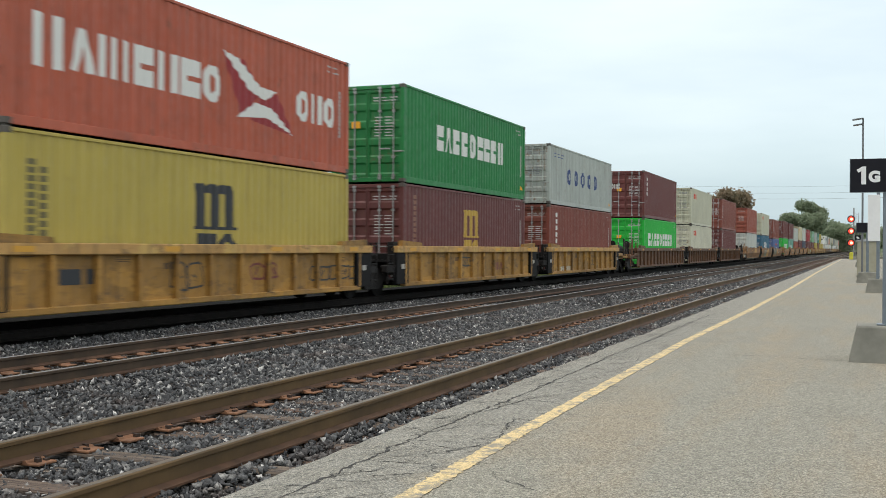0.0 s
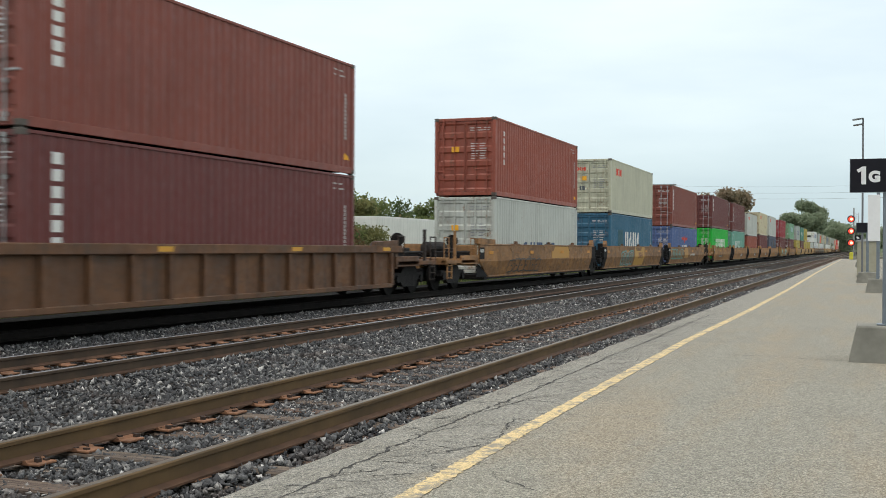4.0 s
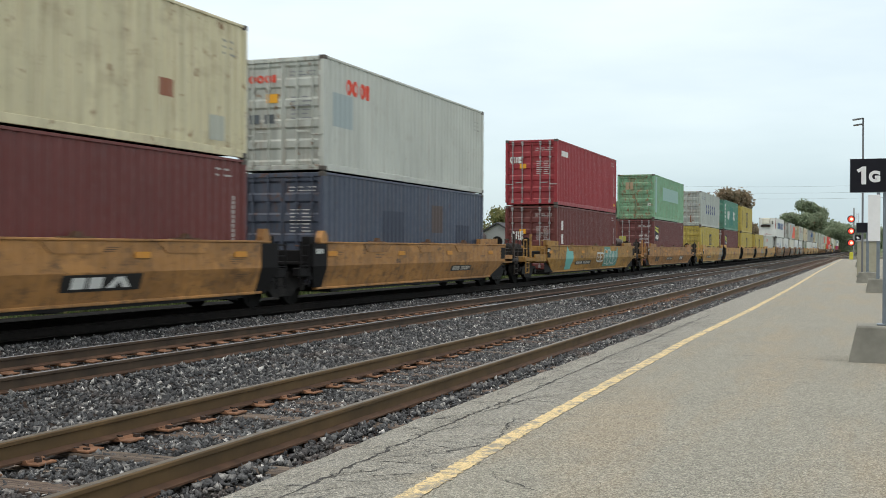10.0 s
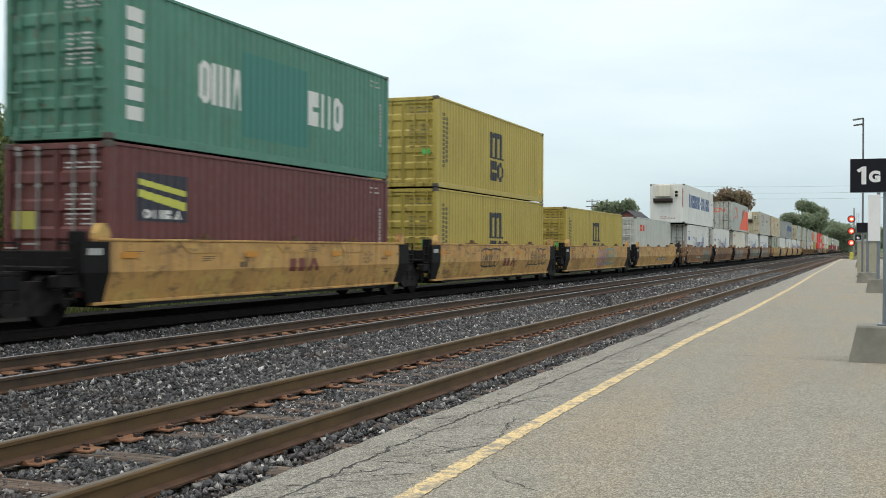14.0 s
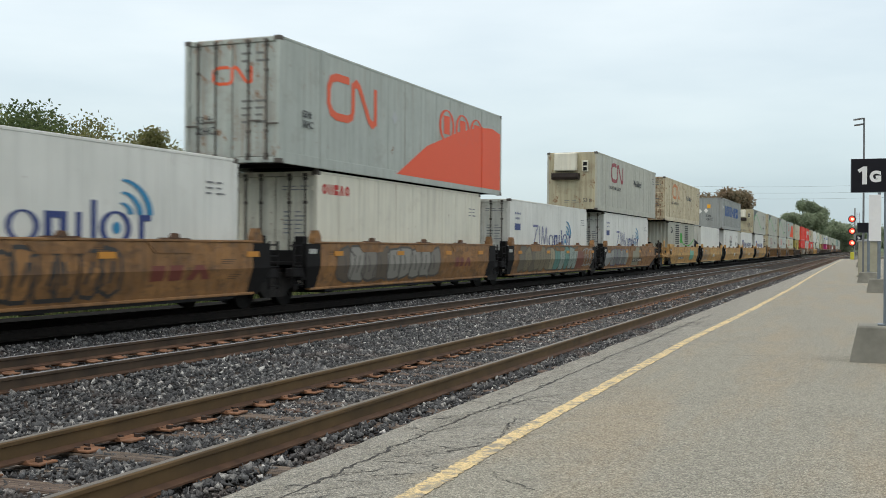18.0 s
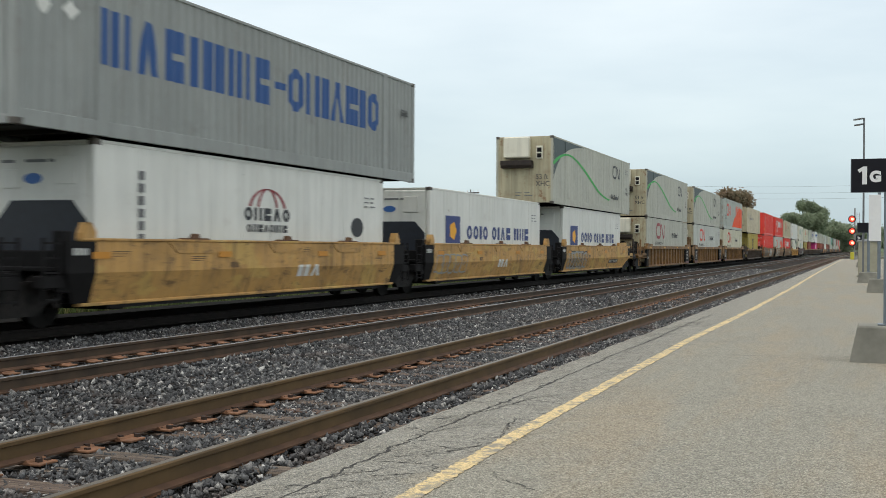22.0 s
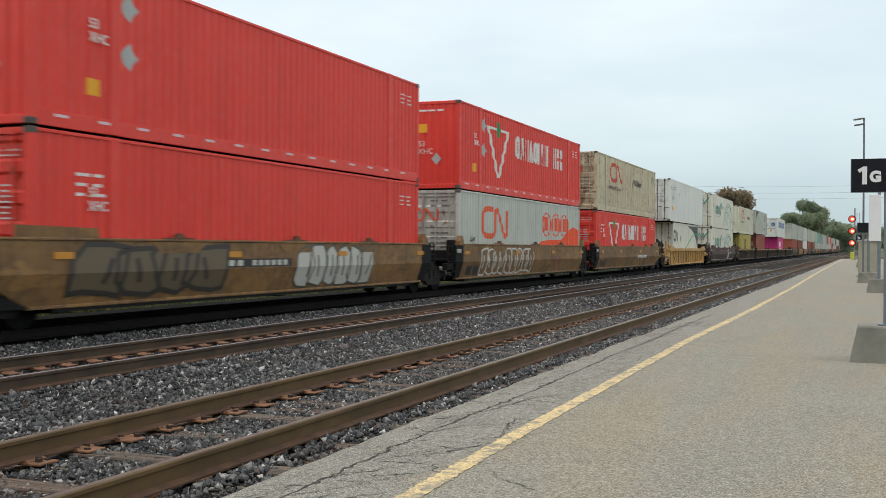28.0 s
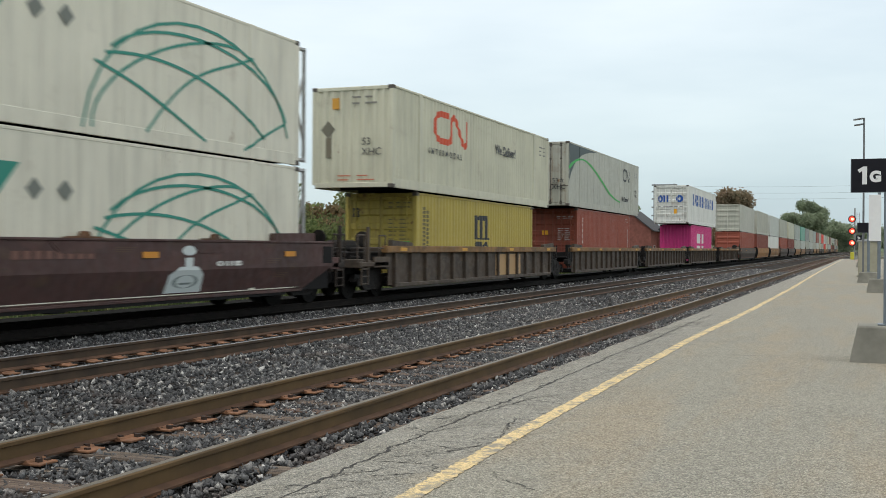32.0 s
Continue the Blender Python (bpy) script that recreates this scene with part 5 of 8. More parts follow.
def monitor_reefer():
    thin = squeeze(stroke([(0.25 * 4.4, 0.655), (0.312 * 4.4, 0.655)], 0.035) + stroke([(0.305 * 4.4, 0.64), (0.255 * 4.4, 0.37)], 0.03) + stroke([(0.33 * 4.4, 0.37), (0.33 * 4.4, 0.66)], 0.034) + stroke([(0.355 * 4.4, 0.37), (0.366 * 4.4, 0.66)], 0.032) + stroke([(0.370 * 4.4, 0.64), (0.389 * 4.4, 0.40)], 0.032) + stroke([(0.393 * 4.4, 0.40), (0.412 * 4.4, 0.64)], 0.032) + stroke([(0.416 * 4.4, 0.66), (0.427 * 4.4, 0.37)], 0.032), 4.4)
    bold = ring(0.475, 0.45, 0.026, 0.085, 0.011) + block("n", 0.515, 0.56, 0.37, 0.54, 4.4) + [rect(0.53, 0.545, 0.50, 0.54)] + [rect(0.578, 0.590, 0.37, 0.54), rect(0.61, 0.622, 0.37, 0.62)] + ring(0.665, 0.45, 0.030, 0.10, 0.014) + [rect(0.72, 0.733, 0.37, 0.54), rect(0.733, 0.75, 0.50, 0.54)]
    arcs = disc(0.667, 0.45, 0.010, 0.04) + ring(0.675, 0.54, 0.025, 0.07, 0.013, 0, 85, 8) + ring(0.675, 0.54, 0.048, 0.14, 0.015, 0, 85, 8) + ring(0.675, 0.54, 0.072, 0.22, 0.016, 0, 85, 8)
    side = [star_print(0.05), ("name_outline", (108, 112, 150), thin), ("name_mark", NAVY, bold), ("signal_arcs", (40, 132, 176), arcs), ("far_print", (120, 120, 120), rows(0.90, 0.96, 0.70, 0.82, 3, 2)), STICK]
    return dict(coat_key="reefer_white", end="flat_doors", smooth_side=True, side=side, front=[("logo", NAVY, [rect(0.08, 0.42, 0.42, 0.54)]), ("logo_dots", NAVY, [q for a in (0.1, 0.2, 0.3, 0.4) for b in (0.80, 0.68) for q in disc(a, b, 0.025, 0.03, 6)]), DOOR_DARK])


def swoosh_reefer(flip=False):
    """A 53-foot refrigerated box with a dark quarter and a bright green line."""
    line = [(0.0, 0.58), (0.04, 0.67), (0.08, 0.73), (0.12, 0.765), (0.16, 0.78), (0.20, 0.77), (0.26, 0.72), (0.33, 0.63), (0.40, 0.52), (0.46, 0.42), (0.52, 0.32), (0.58, 0.26), (0.63, 0.225), (0.68, 0.205)]
    polys = [[(0.0, 0.34), (0.03, 0.53), (0.0, 0.97)], [(0.03, 0.53), (0.06, 0.65), (0.0, 0.97)], [(0.06, 0.65), (0.10, 0.76), (0.14, 0.83), (0.0, 0.97)], [(0.0, 0.97), (0.14, 0.83), (0.19, 0.885), (0.25, 0.93), (0.34, 0.97)]]
    return dict(coat_key="stone_grey", end="nose", smooth_side=True, side=[("dark_quarter", (62, 76, 76), polys), ("green_line", GREEN_, stroke(line, 0.026)), ("logo", CHAR, worm_logo(0.73, 0.63, 0.10, 0.20, 0.014)), ("slogan", CHAR, ("We Deliver!", 0.70, 0.21, 0.36)), ("far_print", (120, 122, 120), rows(0.92, 0.975, 0.74, 0.84, 3, 2)), ("length_mark", CHAR, ("53 ft\nXHC", 0.925, 0.34, 0.24))],
                front=[("length_mark", CHAR, ("53 ft\nXHC", 0.70, 0.24, 0.30)), ("end_print", (110, 112, 108), rows(0.35, 0.66, 0.10, 0.18, 2, 2))])


def band_box(key, rgb, smooth_side=True, end="nose", red_slope=False, low=False):
    """53-foot boxes with the bent-band emblem."""
    side = [("logo", rgb, worm_logo(0.205, 0.57, 0.175, 0.29, 0.022)), ("slogan", CHAR, ("We Deliver!", 0.56, 0.55, 0.48)), ("small_name", CHAR, ("INTERMODAL", 0.165, 0.39, 0.26, 2.1)), ("far_print", (120, 120, 116), rows(0.92, 0.975, 0.70, 0.86, 3, 2))]
    if red_slope:
        side = [("logo", rgb, worm_logo(0.15, 0.47, 0.17, 0.34, 0.022)), ("red_slope", (250, 90, 44), [[(0.55, 0.30), (0.99, 0.30), (0.99, 0.45), (0.70, 0.45), (0.60, 0.42)], [(0.80, 0.45), (0.99, 0.45), (0.99, 0.62), (0.93, 0.66), (0.87, 0.60)]] if low else [[(0.41, 0.06), (0.99, 0.06), (0.99, 0.40), (0.55, 0.40)], [(0.55, 0.40), (0.99, 0.40), (0.99, 0.76), (0.93, 0.80), (0.84, 0.76), (0.72, 0.64)]]),
                ("round_emblem", (240, 92, 52), [q for a in (0.655, 0.745, 0.83) for q in ring(a, 0.67, 0.036, 0.17, 0.012)] + [rect(a - 0.017, a + 0.017, 0.58, 0.78) for a in (0.655, 0.745, 0.83)]), ("placard", (180, 184, 184), diamond(0.40, 0.60, 0.012)), ("length_mark", CHAR, ("53 ft\nXHC", 0.065, 0.30, 0.24))]
    return dict(coat_key=key, smooth_side=smooth_side, end=end, side=side, front=[("logo", rgb, worm_logo(0.30, 0.64, 0.40, 0.13, 0.05, 0.9)), ("length_mark", CHAR, ("53 ft\nXHC", 0.12, 0.22, 0.26)), ("door_print", (110, 110, 106), rows(0.6, 0.9, 0.78, 0.9, 2, 2) + rows(0.6, 0.88, 0.3, 0.52, 4, 2))] if end not in ("nose", "ribs") else [("placard", (112, 108, 92), diamond(0.2, 0.58, 0.09)), ("worn_patch", (120, 112, 92), [rect(0.17, 0.24, 0.3, 0.5)]), ("caution_sticker", (206, 150, 50), [rect(0.25, 0.34, 0.78, 0.89)]), ("length_mark", CHAR, ("53\nXHC", 0.62, 0.30, 0.30)), ("end_print", (130, 128, 118), rows(0.5, 0.82, 0.80, 0.92, 2, 2)), ("warning_print", (196, 120, 90), rows(0.32, 0.8, 0.06, 0.14, 2, 2))] if end == "ribs" else [("length_mark", CHAR, ("53 ft", 0.72, 0.12, 0.26)), ("end_print", (120, 120, 116), rows(0.35, 0.66, 0.12, 0.18, 2, 2))])


def triangle_box(marked=True, end="ribs"):
    side = [("placard", (176, 180, 178), diamond(0.155, 0.80, 0.016) + diamond(0.155, 0.50, 0.016)) if end == "ribs" else ("side_print", WHITE, rows(0.07, 0.12, 0.6, 0.78, 3, 2)), ("length_mark", WHITE, ("53\nXHC", 0.085, 0.52, 0.24)), ("caution_sticker", YEL, [rect(0.085, 0.105, 0.22, 0.32)]), ("far_print", WHITE, rows(0.92, 0.97, 0.74, 0.86, 3, 2))]
    if marked:
        side += [("triangle_emblem", WHITE, stroke([(0.18, 0.80), (0.33, 0.80)], 0.03) + stroke([(0.185, 0.80), (0.252, 0.20)], 0.016) + stroke([(0.325, 0.80), (0.258, 0.20)], 0.016)), ("leaf_emblem", (28, 142, 78), disc(0.255, 0.80, 0.016, 0.11, 6)), ("name_blocks", WHITE, word(0.38, 0.665, 0.50, 0.80, "oanaoian", 0.18, 5.6) + word(0.71, 0.81, 0.50, 0.80, "iiee", 0.18, 5.6))]
    return dict(coat_key="signal_red", end=end, side=side, front=[("placard", (176, 180, 178), diamond(0.2, 0.62, 0.07) + diamond(0.68, 0.34, 0.07)), ("length_mark", WHITE, ("53\nXHC", 0.43, 0.38, 0.26)), ("caution_sticker", YEL, [rect(0.43, 0.55, 0.64, 0.74)]), ("end_print", WHITE, rows(0.3, 0.82, 0.86, 0.92, 1, 4))] if end == "ribs" else [DOOR_PRINT, ("placard", (176, 180, 178), diamond(0.12, 0.7, 0.06)), ("leaf_emblem", (28, 142, 78), disc(0.5, 0.72, 0.06, 0.07, 6))])


def globe_reefer():
    def sweep(*p):
        n = 14
        xs_, t = [q[0] for q in p], np.linspace(0, 1, len(p))
        c = np.polyfit(t, [q[1] for q in p], min(3, len(p) - 1))
        d = np.polyfit(t, xs_, min(3, len(p) - 1))
        return squeeze(stroke([(float(np.polyval(d, i / n)) * 5.6, float(np.polyval(c, i / n))) for i in range(n + 1)], 0.021), 5.6)
    g = sweep((0.53, 0.04), (0.57, 0.48), (0.65, 0.76), (0.74, 0.84), (0.84, 0.78), (0.92, 0.56), (0.965, 0.20)) + sweep((0.55, 0.45), (0.60, 0.385), (0.656, 0.29), (0.76, 0.07)) + sweep((0.565, 0.51), (0.66, 0.55), (0.72, 0.50), (0.83, 0.38), (0.90, 0.16)) + sweep((0.575, 0.56), (0.65, 0.70), (0.73, 0.76), (0.83, 0.72), (0.915, 0.55), (0.96, 0.32)) + sweep((0.87, 0.74), (0.79, 0.60), (0.72, 0.44), (0.64, 0.07)) + sweep((0.84, 0.78), (0.74, 0.72), (0.64, 0.57), (0.57, 0.30), (0.545, 0.05)) + sweep((0.955, 0.30), (0.91, 0.20), (0.85, 0.05))
    return dict(coat_key="warm_white", end="flat_doors", smooth_side=True, far_brace=True, side=[("name_blocks", TEAL, word(0.15, 0.34, 0.43, 0.69, 5, 0.2) + [[(0.35, 0.38), (0.375, 0.38), (0.44, 0.80), (0.41, 0.80)], [(0.35, 0.80), (0.365, 0.80), (0.395, 0.62), (0.38, 0.60)]]), ("slogan_bars", (120, 140, 132), rows(0.15, 0.34, 0.33, 0.39, 1, 6)), ("globe_lines", TEAL, g), ("placard", (120, 124, 116), diamond(0.46, 0.66, 0.012) + diamond(0.505, 0.66, 0.012)), ("length_mark", CHAR, ("53'", 0.06, 0.6, 0.3))],
                front=[("name_blocks", TEAL, word(0.2, 0.75, 0.74, 0.84, 5) + stroke([(0.72, 0.7), (0.9, 0.88)], 0.04)), ("end_words", CHAR, ("WE TAKE A LOAD\nOFF YOUR MIND!", 0.17, 0.60, 0.20)), ("caution_sticker", YEL, [rect(0.56, 0.66, 0.36, 0.48)]), ("placard", (186, 188, 184), diamond(0.4, 0.46, 0.07) + diamond(0.84, 0.46, 0.07)), ("end_print", (110, 110, 104), tower(0.07, 0.1, 0.3, 0.8, 9))])


def label_reefer(rgb, n, u0, u1, badge=None, end="machine", key="reefer_white", v=(0.20, 0.36)):
    side = [("name_blocks", rgb, word(u0, u1, v[0], v[1], n)), ("far_print", (130, 130, 130), rows(0.90, 0.96, 0.70, 0.82, 3, 2)), STICK]
    if badge:
        side.append(("badge", NAVY, [rect(badge, badge + 0.11, 0.39, 0.70)]))
        side.append(("badge_star", YEL, disc(badge + 0.055, 0.53, 0.028, 0.11, 5)))
    return dict(coat_key=key, smooth_side=True, end=end, side=side, front=[("maker_badge", (60, 110, 180), disc(0.42, 0.76, 0.09, 0.035)), ("end_print", (120, 122, 122), rows(0.12, 0.8, 0.84, 0.9, 1, 3))] if end == "machine" else [DOOR_DARK])


def region_box(key, corrug, u0=0.20):
    """53-foot box with a long blue name."""
    words = word(0.12, 0.85, 0.43, 0.77, "maeiiime-oniaeio", 0.2, 5.6)
    d = dict(coat_key=key, side=[("name_blocks", (38, 82, 142), words), ("length_mark", CHAR, ("53 ft", 0.935, 0.62, 0.26))], smooth_side=not corrug, end="ribs" if corrug else "nose")
    d["side"].append(("placard", WHITE, diamond(0.04, 0.70, 0.012) + diamond(0.08, 0.70, 0.012)))
    d["front"] = [("length_mark", CHAR, ("53ft\nXHC", 0.40, 0.24, 0.34)), ("placard", WHITE, diamond(0.2, 0.56, 0.08) + diamond(0.42, 0.58, 0.08)), ("caution_sticker", YEL, [rect(0.46, 0.58, 0.66, 0.78)])] if corrug else [("end_words", (170, 90, 80), ("HI-CUBE\nCHASSIS REQUIRED", 0.30, 0.10, 0.13)), ("end_print", (150, 60, 50), tower(0.93, 0.96, 0.4, 0.9, 9))]
    return d


def power_box():
    """Grey generator box: louvres and a green plug on its side."""
    vents = [rect(0.25, 0.38, v, v + 0.033) for v in [0.46 + 0.05 * i for i in range(10)]] + [rect(0.60, 0.73, v, v + 0.033) for v in [0.46 + 0.05 * i for i in range(10)]]
    return dict(coat_key="stone_grey", end="ribs", side=[("louvres", (58, 58, 54), vents), ("plug_emblem", (60, 168, 60), [rect(0.43, 0.475, 0.48, 0.74), rect(0.405, 0.43, 0.66, 0.70), rect(0.405, 0.43, 0.52, 0.56)] + disc(0.48, 0.61, 0.02, 0.13, 10) + stroke([(0.49, 0.54), (0.55, 0.46), (0.64, 0.42), (0.76, 0.42), (0.86, 0.48), (0.98, 0.60)], 0.024)), ("logo", CHAR, worm_logo(0.09, 0.74, 0.07, 0.12, 0.012))], front=[("caution_sticker", YEL, [rect(0.3, 0.42, 0.5, 0.6)])])


def patch(rgb, *r):
    return ("repaint_patch", rgb, [rect(*q) for q in r])


A, B = F40, F53
GRAFF = {"w": (206, 206, 198), "g": (96, 150, 140), "k": (58, 56, 54), "s": (150, 152, 148), "m": (120, 56, 52), "p": (150, 120, 160)}


def plate_mark(u=0.43, w=0.13):
    """Black name plate with plain white blocks."""
    return [("name_plate", (38, 36, 34), [rect(u, u + w, 0.62, 0.92)]), ("plate_blocks", WHITE, word(u + w * 0.1, u + w * 0.9, 0.67, 0.87, "iia", 0.16, 12))]


def number_plate(u=0.34, w=0.22, v=0.66):
    return [("number_plate", (40, 38, 36), [rect(u, u + w, v, v + 0.18)]), ("number_bars", (200, 198, 186), ticks(u + 0.01, u + w * 0.42, v + 0.03, v + 0.15, 4) + ticks(u + w * 0.5, u + w - 0.01, v + 0.03, v + 0.15, 6))]


def red_blocks(u=0.5, w=0.10, v=(0.70, 1.05)):
    return [("faded_blocks", (118, 60, 48), word(u, u + w, v[0], v[1], "iia", 0.2, 12))]


def white_blocks(u=0.4, w=0.10):
    return [("name_blocks", WHITE, word(u, u + w, 0.72, 1.0, "iia", 0.2, 12))]


def squeeze(polys, k=15.0):
    """Shapes drawn in metres, as fractions of a wagon side."""
    return [[(a / k, b) for a, b in p] for p in polys]


def spray(seed, colour, u0, u1, v0=0.5, v1=1.4, w=0.035):
    return mural(seed, (), GRAFF[colour], u0, u1, v0, v1, 0.6, min(0.13, 0.03 + w))


def mural(seed, fills, line, u0, u1, v0=0.5, v1=1.42, pitch=0.85, w=0.05):
    """Overlapping jagged sprayed shapes with a darker outline."""
    r = random.Random(seed)
    n = max(2, round((u1 - u0) * 15 / pitch))
    by, edge_ = {}, []
    for i in range(n):
        a = u0 * 15 + (u1 - u0) * 15 * (i + 0.5) / n
        p = []
        for k in range(9):
            t = 2 * math.pi * (k + r.uniform(-0.3, 0.3)) / 9
            s = r.uniform(0.75, 1.15)
            p.append((a + 0.62 * pitch * s * math.copysign(abs(math.cos(t)) ** 0.6, math.cos(t)), max(v0, min(v1, (v0 + v1) / 2 + 0.55 * (v1 - v0) * s * math.copysign(abs(math.sin(t)) ** 0.6, math.sin(t))))))
        if fills:
            by.setdefault(r.choice(fills), []).append(p)
        edge_ += stroke(p + p[:1], w)
        q = r.uniform(-0.15, 0.15)
        edge_ += stroke([(a + q, v0 + 0.25), (a + q + r.uniform(-0.2, 0.2), v1 - 0.25)], w * 1.2)
    return [("graffiti", c, squeeze(s)) for c, s in by.items()] + [("graffiti", line, squeeze(edge_))]


def panel(rgb, u0, u1, v0=0.42, v1=1.5):
    return [("paint_panel", rgb, [rect(u0, u1, v0, v1)])]


